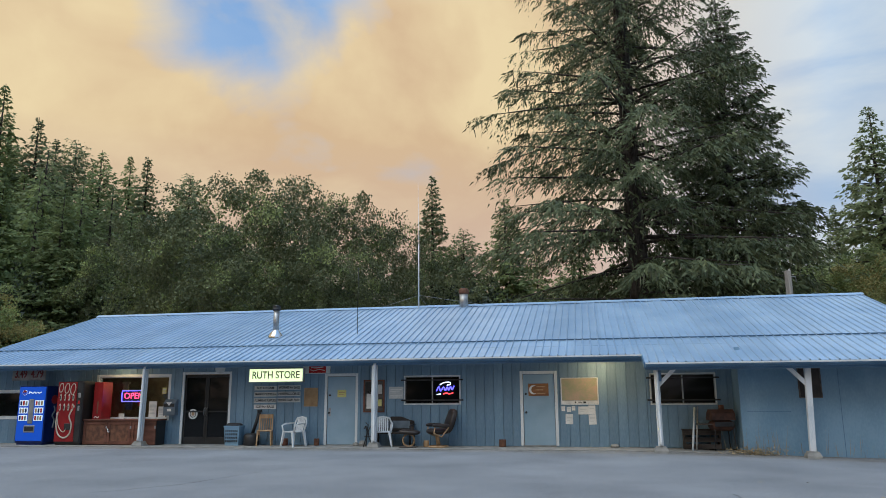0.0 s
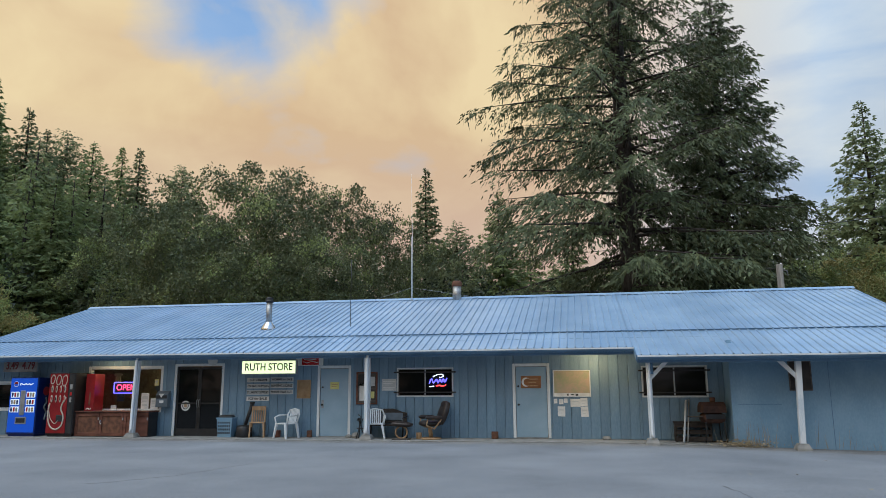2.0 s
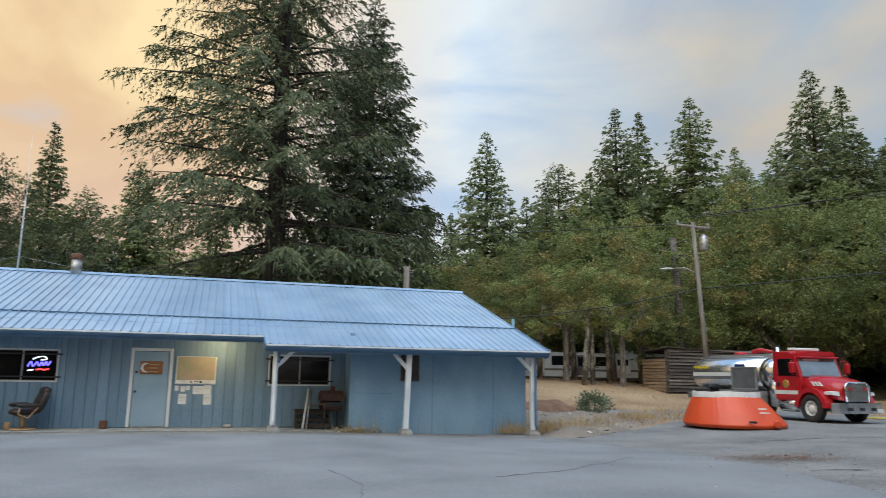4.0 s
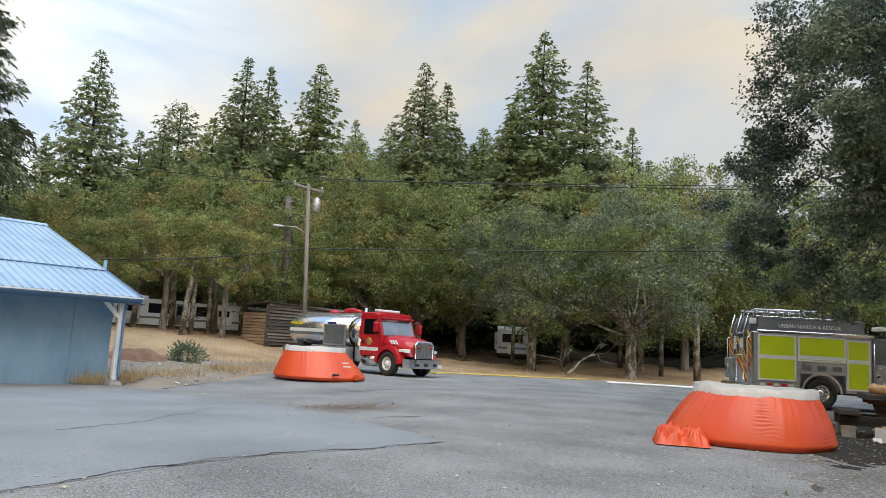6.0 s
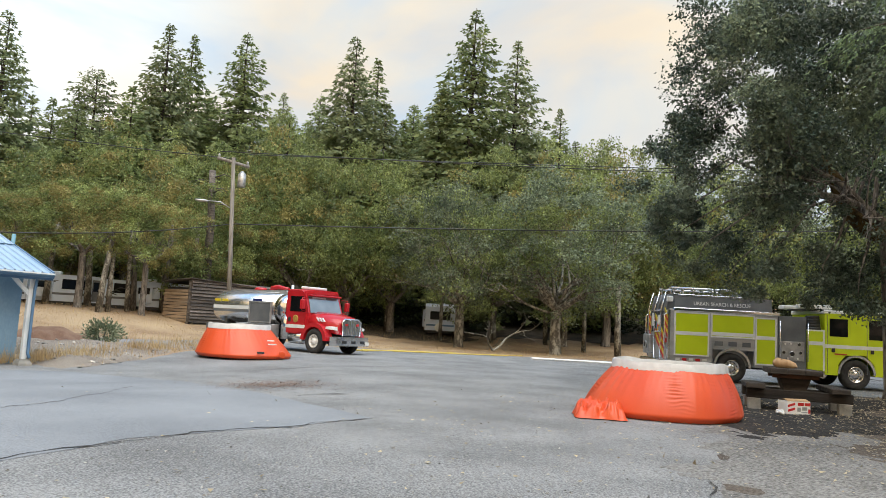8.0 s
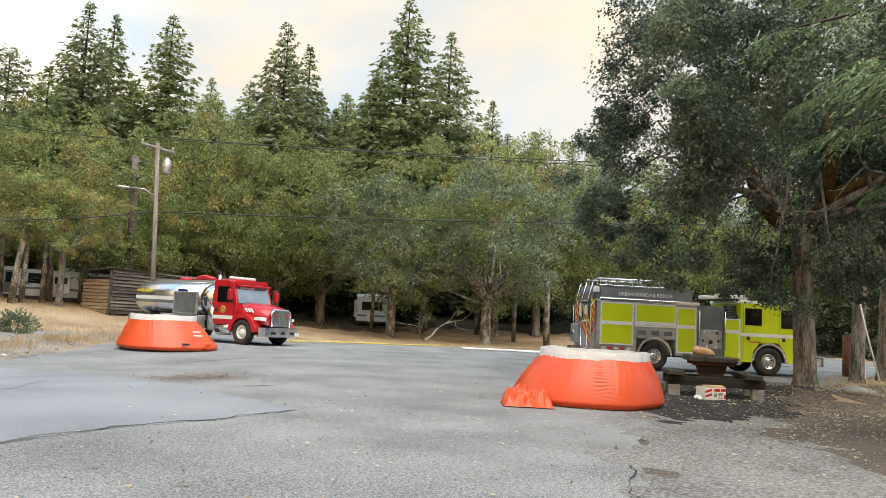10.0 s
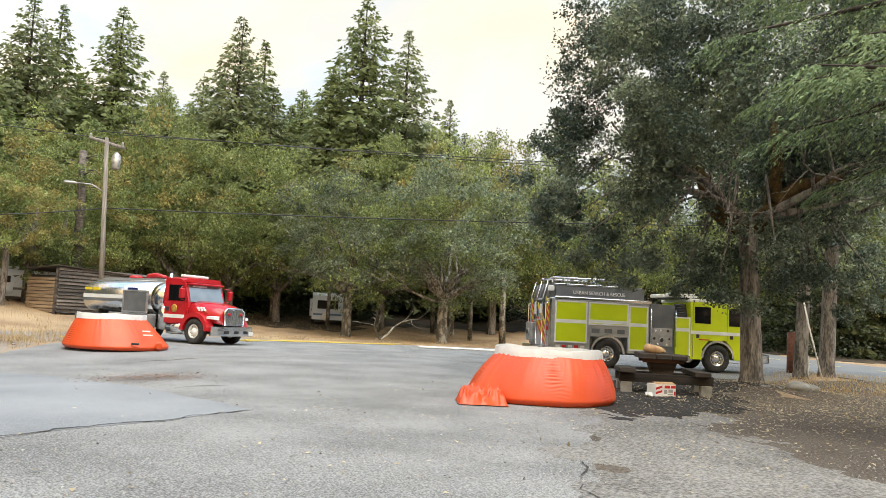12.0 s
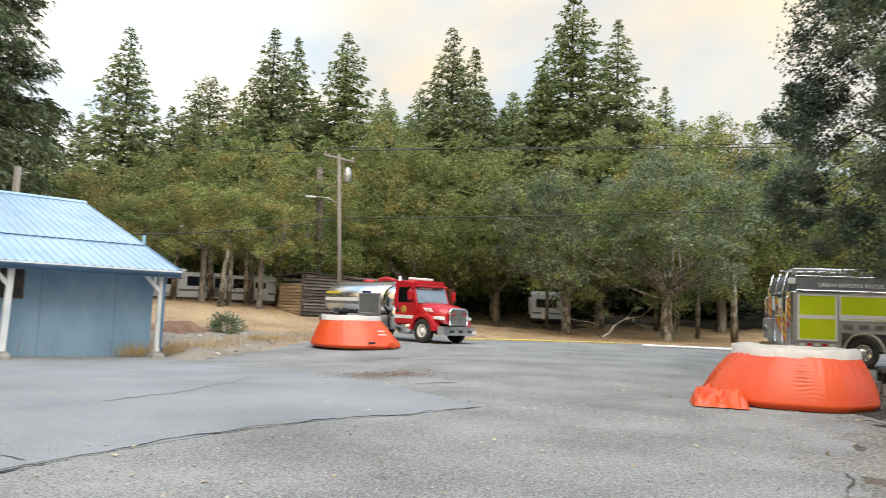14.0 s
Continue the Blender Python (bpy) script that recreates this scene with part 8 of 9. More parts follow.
for i, u in enumerate(gx):
    for j, v in enumerate(gy):
        env = max(0.0, 1 - (abs(u) / 0.64) ** 7) * max(0.0, 1 - (abs(v) / 0.52) ** 7)
        z = 0.004 + env * (0.07 + 0.16 * abs(noise.noise((u * 2.6 + 3, v * 1.7, 1.0))) + 0.08 * smooth(-0.4, 0.5, v) + 0.24 * max(0.0, 0.5 - 1.6 * abs(noise.noise((u * 4.4, v * 3.4, 4.0)))) + 0.08 * max(0.0, 0.4 - 2 * abs(noise.noise((u * 9, v * 8, 6.0)))))
        fb.v.append((u + 0.05 * noise.noise((u * 3, v * 3, 2)), v + 0.08 * noise.noise((u * 3, v * 3, 7)), z * 0.85))
        if i and j:
            m_ = len(gy)
            fb.f.append(((i - 1) * m_ + j - 1, i * m_ + j - 1, i * m_ + j, (i - 1) * m_ + j))
            fb.s.append(True)
part("sheet", fb, M_ORANGE, flap)

# ---- table under the oak ----
TABLE = pose(18.70, 3.66, 0.02, 0, 0, -70)
tb = thing("picnic_table", TABLE, "heavy dark timber picnic table with split benches", "table")
for k in range(3):
    part("top_plank", Mesh().box(-0.6 + k * 0.365, -0.245 + k * 0.365, -0.62 + 0.02 * k, 0.6, 0.815, 0.945 - 0.008 * k, 0.014), M_DARKWOOD, tb)
for y in (-0.4, 0.3):
    part("top_batten", Mesh().box(-0.52, 0.44, y, y + 0.1, 0.725, 0.815, 0.01), M_WOODBROWN, tb)
part("pedestal", Mesh().prism([(-0.24, 0.4), (0.18, 0.4), (0.3, 0.735), (-0.36, 0.735)], -0.28, 0.26, "y"), M_DARKWOOD, tb)
for y in (-0.51, 0.36):
    part("beam", Mesh().box(-1.08, 1.1, y, y + 0.13, 0.25, 0.465, 0.015), M_DARKWOOD, tb)
for x, w, tilt in ((-1.09, 0.4, -1.5), (0.6, 0.38, 2.0)):
    part("bench_seat", Mesh().box(0, w, -0.72, 0.72, 0.0, 0.115, 0.015, m=pose(x, 0, 0.465, tilt * 0.4, 0, tilt)), M_DARKWOOD, tb)
for x in (-1.04, 0.8):
    for y in (-0.55, 0.34):
        part("block", Mesh().box(x, x + 0.26, y, y + 0.22, -0.01, 0.25, 0.015), M_CONCRETE, tb, "grey concrete block")
bag = thing("paper_bag", TABLE @ pose(-0.22, -0.2, 0.945, 0, 0, 12), "crumpled brown paper bag on the table", "bag")
bb = pillow(-0.27, 0.25, -0.12, 0.12, 0.0, 0.19, 0.6)
bb.v = [(x + 0.03 * noise.noise((x * 14, y * 14, z * 14 + 5)), y, max(0, z * (1.05 - 0.5 * smooth(0.0, 0.25, x)) + 0.09 * abs(noise.noise((x * 13, y * 13, z * 6))) - 0.02)) for x, y, z in bb.v]
part("bag", bb, M_WOODTAN, bag)
carton = thing("cardboard_box", pose(17.74, 3.49, 0.02, 0, 0, -44) @ Matrix.Diagonal((0.8, 0.9, 1, 1)), "white cardboard box with red stripes on the ground", "box")
part("carton", Mesh().box(-0.34, 0.34, -0.19, 0.19, 0, 0.275, 0.006), M_WHITE, carton)
for z in (0.05, 0.15):
    part("red_stripe", Mesh().add([(x, y, z + h) for y in (-0.194, -0.19) for x, h in ((-0.33, 0.0), (-0.12, 0.05), (-0.12, 0.1), (-0.33, 0.05))], [(0, 1, 2, 3), (7, 6, 5, 4), (0, 4, 5, 1), (1, 5, 6, 2), (2, 6, 7, 3), (3, 7, 4, 0)]), M_RED, carton)
for x0, x1, z0, z1 in ((-0.04, 0.14, 0.185, 0.25), (0.17, 0.33, 0.185, 0.25), (0.27, 0.33, 0.03, 0.12)):
    part("red_band", Mesh().box(x0, x1, -0.194, -0.19, z0, z1), M_RED, carton)
for x0, x1, z0, z1 in ((-0.05, 0.05, 0.06, 0.15), (0.09, 0.24, 0.09, 0.16), (0.07, 0.25, 0.035, 0.06)):
    part("writing_bar", Mesh().box(x0, x1, -0.193, -0.19, z0, z1), M_DULL, carton)
for sy, tilt in ((-1, -14), (1, 9)):
    part("flap", Mesh().box(-0.33, 0.33, 0, 0.17, 0, 0.005, m=pose(0, sy * 0.19, 0.276, 0, 0, 180 if sy > 0 else 0) @ pose(0, 0, 0, abs(tilt))), M_WOODTAN, carton)
scrap = thing("paper_scrap", pose(17.2, 3.66, 0.03, 0, 0, 20), "crumpled white scrap of paper on the soil", "litter")
sc = pillow(-0.13, 0.13, -0.08, 0.08, 0.0, 0.07, 0.5)
sc.v = [(x + 0.03 * noise.noise((x * 20, y * 20, 3)), y, max(0, z + 0.05 * noise.noise((x * 22, y * 22, z * 9)))) for x, y, z in sc.v]
part("paper", sc, M_PAPER, scrap)
for k, (x, y, r) in enumerate(((21.4, 0.75, 0.42), (22.5, 0.5, 0.3), (24.6, 1.3, 0.16))):
    rb = Mesh().lathe([(r * 0.7, -0.1), (r, 0.05), (r * 0.85, r * 0.3), (r * 0.4, r * 0.45)], 11)
    rb.v = [(x_ * (1 + 0.2 * noise.noise((x_ * 3, y_ * 3, k))), y_ * 0.75, z_) for x_, y_, z_ in rb.v]
    tagged(part("rock", rb, M_CONCRETE, None, "", pose(x, y, lift(x, y), 0, 0, 40 * k)), "low grey rock half buried in the dirt", "rock", "rocks under the oak")

# ---- utility pole and wires ----
M_POLE = mat("grey_pole_wood", (0.17, 0.155, 0.14), (0.3, 0.28, 0.255), scale=4, rough=0.9, bump=0.5, stretch=(3, 3, 0.2))
pole = thing("utility_pole", pose(26.2, 34.6, lift(26.2, 34.6)), "grey wooden utility pole with a transformer and lamp", "utility pole")
Z0 = lift(26.2, 34.6)
part("shaft", Mesh().tube([(0.12, -0.12, -0.3), (-0.3, 0.2, 10.0)], [0.15, 0.105], 10), M_POLE, pole)
part("cross_arm", Mesh().tube([(-1.0, 0.75, 9.9), (0.45, -0.34, 9.55)], 0.1, 6), M_POLE, pole)
for u in (0.02, 0.5, 0.97):
    part("insulator", Mesh().lathe([(0.05, 0), (0.08, 0.05), (0.05, 0.12), (0.08, 0.16), (0.04, 0.26)], 10, m=pose(-0.95 + 1.35 * u, 0.72 - 1.02 * u, 9.9 - 0.3 * u)), M_GALV, pole)
part("transformer", Mesh().lathe([(0.2, 0), (0.23, 0.05), (0.23, 0.75), (0.15, 0.85), (0.05, 0.95)], 16, m=pose(0.1, -0.2, 8.3)), M_GALV, pole)
part("lamp_arm", Mesh().tube([(-0.2, 0.12, 7.0), (-0.7, 0.5, 7.35), (-1.3, 0.95, 7.35)], 0.035, 6), M_GALV, pole)
part("lamp_head", pillow(-0.35, 0.35, -0.14, 0.14, -0.07, 0.07, 0.6, pose(-1.55, 1.12, 7.33, 0, 0, -36)), M_GALV, pole)


def wire(name, pts, sag, r=0.022, label="thin dark overhead wire"):
    b = Mesh()
    for a, c_ in zip(pts, pts[1:]):
        b.tube([tuple(Vector(a).lerp(Vector(c_), u) - Vector((0, 0, sag * 4 * u * (1 - u)))) for u in np.linspace(0, 1, 13)], r, 4, False)
    tagged(part(name, b, M_BLACK, fix=False), label, "wire", "overhead wires")


wire("overhead_wire", [(26.6, 34.3, 10.75), (68, -18, 13.4)], 0.25)
wire("overhead_wire", [(25.3, 35.3, 10.75), (68, -16.5, 13.0)], 0.35)
wire("overhead_wire", [(26.1, 34.7, 6.6), (66, -16, 10.6)], 0.5, 0.03)
wire("overhead_wire", [(26.1, 34.7, 6.6), (9.3, 37.0, 4.3)], 0.5, 0.026)
wire("overhead_wire", [(26.0, 34.7, 10.4), (-6, 60, 12)], 0.5)
rear_pole = thing("utility_pole", pose(9.6, 37.0, lift(9.6, 37.0)), "plain wooden pole behind the store", "utility pole")
part("shaft", Mesh().tube([(0, 0, -0.2), (0, 0, 6.4)], [0.18, 0.15], 10), M_POLE, rear_pole)
part("bracket", Mesh().tube([(0, 0, 6.15), (0.35, 0.1, 6.1), (0.38, 0.1, 5.85)], 0.03, 6), M_DULL, rear_pole)
snag = thing("dead_pole", pose(28.2, 39.6, lift(28.2, 39.6)), "broken bare trunk standing behind the pole", "dead tree")
part("trunk", Mesh().tube([(0, 0, 0), (-0.05, 0, 6), (-0.2, 0.1, 9.4)], [0.3, 0.24, 0.2], 9), M_WOODGREY, snag)
for k in range(6):
    z, a = 7.2 + k * 0.35, k * 2.2
    part("dead_branch", Mesh().tube([(-0.1, 0, z), (math.cos(a) * 0.9, math.sin(a) * 0.9, z + 0.15), (math.cos(a) * 1.9, math.sin(a) * 1.9, z - 0.2)], [0.05, 0.03, 0.01], 5), M_WOODGREY, snag)
guy = thing("guy_wire", pose(30.9, 0.2, 0), "steel guy wire with a white plastic guard", "guy wire")
part("guard", Mesh().tube([(0, 0, 0.05), (0.2, 0.45, 2.0), (0.28, 0.62, 2.9)], 0.028, 8), M_WHITE, guy)
part("cable", Mesh().tube([(0.28, 0.62, 2.9), (0.8, 1.75, 8.0)], 0.014, 5), M_DULL, guy)
stump = thing("timber_post", pose(35.2, 1.35, lift(35, 1)), "short thick reddish timber post by the road", "post")
part("post", Mesh().tube([(0, 0, -0.1), (0, 0, 1.75)], [0.22, 0.2], 10), M_WOODRED, stump)
marker = thing("marker_post", pose(34.2, 0.7, lift(34, 0.7)), "thin white roadside marker", "post")
part("post", Mesh().box(-0.05, 0.05, -0.02, 0.02, 0, 0.8, 0.006), M_WHITE, marker)

# ---- shed ----
M_SHEDBOARD = mat("silvered_dark_board", (0.035, 0.03, 0.028), (0.24, 0.21, 0.19), scale=2.2, rough=0.9, bump=0.7, stretch=(0.18, 4, 4), vary=0.4, fine=0.9, cut=(0.35, 0.75))
shed = thing("log_shed", pose(25.2, 36.7, lift(25.2, 37) - 0.05), "old dark board shed with gaps and a flat roof", "shed")
for k in range(13):
    z = 0.1 + k * 0.19
    part("front_board", Mesh().prism([(-0.09 - 0.015 * (k % 2), z), (0.0, z), (0.03, z + 0.17), (-0.02, z + 0.17)], 0.02 * (k % 3), 6.2), M_SHEDBOARD, shed)
    if k < 10:
        part("side_board", Mesh().box(-0.04, 0.05, 0.1, 2.6, z, z + 0.16, 0.01), M_LITBOARD, shed)
part("roof", Mesh().add([(-0.15, -0.18, 2.62), (6.5, -0.18, 2.34), (6.5, 2.8, 2.14), (-0.15, 2.8, 2.4), (-0.15, -0.18, 2.66), (6.5, -0.18, 2.38), (6.5, 2.8, 2.18), (-0.15, 2.8, 2.44)], [(0, 1, 2, 3), (7, 6, 5, 4), (0, 4, 5, 1), (1, 5, 6, 2), (2, 6, 7, 3), (3, 7, 4, 0)]), M_SHEDBOARD, shed)
part("inside", Mesh().box(0.1, 6.1, 0.06, 2.5, 0, 2.1), M_BLACK, shed)
for x in (0.0, 3.0, 6.1):
    part("corner_post", Mesh().box(x - 0.06, x + 0.06, 0.05, 0.17, 0, 2.5), M_WOODGREY, shed)


# ---- trailers ----
M_RV = mat("white_trailer_skin", (0.56, 0.65, 0.77), (0.64, 0.72, 0.82), scale=1.2, rough=0.4, fine=0.1)


def trailer(m, length, h, label, graphic=M_DARKGREY):
    t = thing("travel_trailer", m, label, "trailer", "trailers under the trees")
    part("shell", Mesh().prism([(-length / 2, 0.5), (length / 2 - 0.3, 0.5), (length / 2, 0.9), (length / 2 - 0.05, h - 0.5), (length / 2 - 0.5, h), (-length / 2 + 0.2, h), (-length / 2, h - 0.25)], -1.2, 1.2, "y"), M_RV, t)
    for s in (-1, 1):
        for x0, x1 in ((-length * 0.38, -length * 0.2), (length * 0.1, length * 0.36)):
            part("window", Mesh().box(x0, x1, min(s * 1.2, s * 1.215), max(s * 1.2, s * 1.215), 1.35, 2.05, 0.006), M_GLASS, t)
        part("stripe", Mesh().box(-length / 2 + 0.1, length / 2 - 0.3, min(s * 1.2, s * 1.208), max(s * 1.2, s * 1.208), 0.95, 1.1), graphic, t)
        part("swoosh", Mesh().prism([(-0.5, 1.5), (0.1, 1.9), (0.5, 1.95), (0.0, 1.7), (-0.2, 1.3)], min(s * 1.2, s * 1.21), max(s * 1.2, s * 1.21), "y"), graphic, t)
        wheel(t, pose(-0.3, s * 1.0, 0.35, 0, 0, 0 if s < 0 else 180), 0.35, 0.2)
    for x in (-length / 2, length / 2 - 0.03):
        part("end_window", Mesh().box(x - 0.012, x + 0.05, -0.8, 0.8, 1.35, 2.0, 0.01), M_GLASS, t)
    for s in (-1, 1):
        slide = part("slide_out", Mesh().box(-length * 0.16, length * 0.02, min(s * 1.2, s * 1.45), max(s * 1.2, s * 1.45), 0.75, h - 0.45, 0.03), M_RV, t)
        part("slide_window", Mesh().box(-length * 0.13, -length * 0.01, min(s * 1.45, s * 1.462), max(s * 1.45, s * 1.462), 1.4, 1.85, 0.006), M_GLASS, slide)
        dr = part("entry_door", Mesh().box(length * 0.38, length * 0.46, min(s * 1.2, s * 1.22), max(s * 1.2, s * 1.22), 0.6, 2.1, 0.008), M_DARKGREY, t, "dark framed entry door")
        part("door_window", Mesh().box(length * 0.39, length * 0.45, min(s * 1.22, s * 1.228), max(s * 1.22, s * 1.228), 1.3, 1.95), M_GLASS, dr)
        for q in range(3):
            part("dark_swirl", Mesh().tube([(-length * 0.46 + q * 0.3, s * 1.205, 1.15 + q * 0.22), (-length * 0.40 + q * 0.3, s * 1.205, 1.35 + q * 0.2), (-length * 0.34 + q * 0.25, s * 1.205, 1.2 + q * 0.25)], [0.02, 0.06, 0.02], 6), M_BLACK, t)
        part("lower_skirt", Mesh().box(-length / 2 + 0.15, length / 2 - 0.5, min(s * 1.15, s * 1.19), max(s * 1.15, s * 1.19), 0.28, 0.52), M_BLACK, t)
    part("end_stripe", Mesh().box(-length / 2 - 0.012, -length / 2, -1.1, 1.1, 0.85, 0.98), graphic, t)
    part("spare_wheel", Mesh().lathe([(0.3, 0), (0.33, 0.05), (0.3, 0.12)], 18, m=pose(-length / 2, 0.1, 0.75, 0, -90)), M_WHITE, t)
    part("roof_unit", Mesh().box(-0.4, 0.4, -0.35, 0.35, h, h + 0.25, 0.06), M_WHITE, t)
    part("underside", Mesh().box(-length / 2 + 0.2, length / 2 - 0.4, -1.0, 1.0, 0.3, 0.5), M_BLACK, t)
    return t


for x, y, rz, ln, h, lab in ((26.2, 42.5, -30, 5.6, 2.3, "white trailer with a dark end window under trees"), (21.6, 45.4, -35, 6.0, 2.35, "white and grey trailer half hidden by trunks"), (20.4, 48.0, 60, 6.0, 2.3, "dark shaded trailer among the trees")):
    trailer(pose(x, y, lift(x, y) - 0.25, 0, 0, rz) @ Matrix.Scale(0.86, 4), ln * 1.15, h, lab)
trailer(pose(48.6, 36.1, lift(46.6, 34.6) - 0.1, 0, 0, 36.6), 6.0, 2.6, "white travel trailer parked deep under the trees", M_GUTTER)


def bare_trunk(x, y, h, r, lean, label, mt=M_PALEBARK):
    t = thing("bare_trunk", pose(x, y, lift(x, y) - 0.1), label, "tree trunk", "pale trunks")
    part("trunk", Mesh().tube([(0, 0, 0), (lean * 0.3, 0.05, h * 0.4), (lean, 0, h)], [r * 1.2, r, r * 0.7], 9), mt, t)


for x, y, h, r, l_ in ((24.6, 41.6, 5.5, 0.2, -0.3), (26.2, 41.0, 6, 0.24, 0.2), (27.6, 40.2, 6, 0.2, 0.1), (22.6, 43.2, 5, 0.22, -0.2), (20.6, 44.2, 5, 0.2, 0.3), (47.3, 22.5, 5.5, 0.18, 0.2), (46.4, 19.6, 5, 0.26, -0.2), (44, 38, 6, 0.2, 0.2), (22.2, 40.1, 5, 0.17, 0.1), (23.7, 40.7, 5, 0.16, -0.2), (21.5, 39.8, 5, 0.2, 0.5), (44.5, 33, 7, 0.16, 0.3), (50, 27, 7, 0.2, -0.3), (47, 30, 7, 0.15, 0.2)):
    bare_trunk(x, y, h, r * 0.8, l_, "mottled tree trunk at the wood's edge", M_PALEBARK if x < 24 or x > 43 else M_BARK)

# ---- hoses ----
M_HOSEY = mat("yellow_hose", (0.42, 0.31, 0.05), (0.56, 0.43, 0.10), scale=3, rough=0.7)


def hose(pts, r, material, label, seed):
    rnd, line = random.Random(seed), []
    for (x0, y0), (x1, y1) in zip(pts, pts[1:]):
        for k in range(8):
            u = k / 8
            x, y = x0 + (x1 - x0) * u + rnd.uniform(-0.12, 0.12), y0 + (y1 - y0) * u + rnd.uniform(-0.12, 0.12)
            line.append((x, y, lift(x, y) + r * 0.7 + 0.02))
    tagged(part("fire_hose", Mesh().tube(line, r, 6), material), label, "hose", "hoses on the ground")


hose([(26.6, 24.6), (27.8, 25.4), (31.5, 22.8), (36.5, 20.6)], 0.026, M_HOSEY, "yellow fire hose lying along the lot's edge", 1)
hose([(26.4, 24.2), (28.4, 24.6), (32.5, 21.9), (34.5, 20.6)], 0.026, M_HOSEY, "yellow fire hose lying along the lot's edge", 2)
hose([(26.8, 25.0), (29.4, 24.9), (33.0, 22.6)], 0.026, M_HOSEY, "yellow fire hose lying along the lot's edge", 3)
hose([(33.0, 18.6), (34.5, 16.6), (35.2, 14.6)], 0.06, M_COLLAR, "flat white fire hose on the asphalt", 4)
hose([(33.6, 18.9), (35.0, 17.0), (36.4, 15.2)], 0.05, M_COLLAR, "flat white fire hose on the asphalt", 5)
hose([(11.8, 26.5), (14.5, 27.6), (17.5, 26.0), (20.8, 27.5)], 0.028, M_HOSEY, "yellow fire hose across the driveway", 6)
hose([(12.2, 28.4), (15.4, 29.2), (18.4, 27.4), (21.0, 27.2)], 0.028, M_HOSEY, "yellow fire hose across the driveway", 7)

# ---- small growth ----
bush = thing("shrub", pose(15.3, 27.7, 0.1) @ Matrix.Scale(0.78, 4), "grey-green leafy shrub on the dirt bank", "shrub")
rng = np.random.default_rng(70)
n = 2100
u = rng.normal(size=(n, 3))
u /= np.linalg.norm(u, axis=1, keepdims=True)
pos = u * np.array((0.85, 0.85, 0.6)) * rng.uniform(0.2, 1.0, (n, 1)) ** 0.5 * (1 + 0.3 * np.sin(u[:, :1] * 9)) + (0, 0, 0.45)
c = new("leaves", slivers("leaves", pos[pos[:, 2] > 0], (u + (0, 0, 0.4))[pos[:, 2] > 0], rng.uniform(0.1, 0.2, (pos[:, 2] > 0).sum()), rng.uniform(0.03, 0.05, (pos[:, 2] > 0).sum()), M_SHRUB, 0.05, 2))
c.parent = bush
part("stems", Mesh().tube([(0, 0, -0.1), (0.2, 0.1, 0.6)], 0.03, 5).tube([(0, 0, -0.1), (-0.3, 0.1, 0.6)], 0.03, 5), M_BARK, bush)
mound = Mesh()
for i, u_ in enumerate(np.linspace(-1, 1, 22)):
    for j, v_ in enumerate(np.linspace(-1, 1, 16)):
        r2 = u_ * u_ + v_ * v_
        mound.v.append((u_ * 2.4, v_ * 1.5, max(-0.1, 0.55 * (1 - r2) + 0.22 * noise.noise((u_ * 3, v_ * 3, 5)))))
        if i and j:
            mound.f.append(((i - 1) * 16 + j - 1, i * 16 + j - 1, i * 16 + j, (i - 1) * 16 + j))
            mound.s.append(True)
tagged(part("dirt_mound", mound, M_REDDIRT, None, "", pose(14.3, 30.0, 0.1, 0, 0, 20) @ Matrix.Scale(0.8, 4)), "heap of red-brown dirt beside the store", "dirt mound", kind="structure")


def scatter(name, pts, way, ln, wd, material, label, category, seed, flat=False):
    ob = new(name, slivers(name, pts, way, ln, wd, material, 0, seed, np.tile((0, 0, 1.0), (len(pts), 1)) if flat else None, 0.2))
    return tagged(ob, label, category, kind="stuff")


def strewn(n, seed, box, ok):
    rng, out = np.random.default_rng(seed), []
    while len(out) < n:
        x, y = rng.uniform(box[0], box[1]), rng.uniform(box[2], box[3])
        if ok(x, y, rng.random()):
            out.append((x, y, lift(x, y)))
    return np.array(out)


rng = np.random.default_rng(90)
# dry grass on the meadow, bank and verge
def grassy(x, y, r):
    return not inside(LOT, x, y) and not (12.3 < x < 20.8 and 26.6 < y < 31.3) and noise.noise((x * 0.35, y * 0.35, 3)) + r > 0.35


g1 = strewn(17000, 91, (10.4, 50, 17, 47), lambda x, y, r: grassy(x, y, r) and not (10 < x < 13.2 and y < 24 and r < 0.8))
g2 = strewn(3200, 92, (23.5, 37, -5, 2.2), lambda x, y, r: r > 0.1 and y < 2.4 - 0.05 * (x - 24))
for nm, g in (("meadow_grass", g1), ("verge_grass", g2)):
    k = len(g)
    scatter(nm, g, np.stack([rng.normal(size=k) * 0.35, rng.normal(size=k) * 0.35, np.ones(k)], 1), rng.uniform(0.05, 0.16, k), np.full(k, 0.014), M_STRAW, "dry straw-coloured grass", "grass", 5)
wd = []
for k in range(260):
    x = rng.choice((rng.uniform(3.95, 9.6), rng.normal(8.9, 0.4), rng.normal(4.2, 0.3)))
    wd.append((x, 20.9 - abs(rng.normal()) * 0.18 if x < 9.1 else rng.uniform(19.9, 21.5), lift(x, 20.6) - 0.03))
wd = np.array(wd)
k = len(wd)
scatter("dry_weeds", wd, np.stack([rng.normal(size=k) * 0.15, rng.normal(size=k) * 0.1, np.ones(k)], 1), rng.uniform(0.15, 0.95, k) ** 1.8, np.full(k, 0.006), M_DEADLEAF, "thin dry weeds along the plywood wall", "weeds", 6)
tf = []
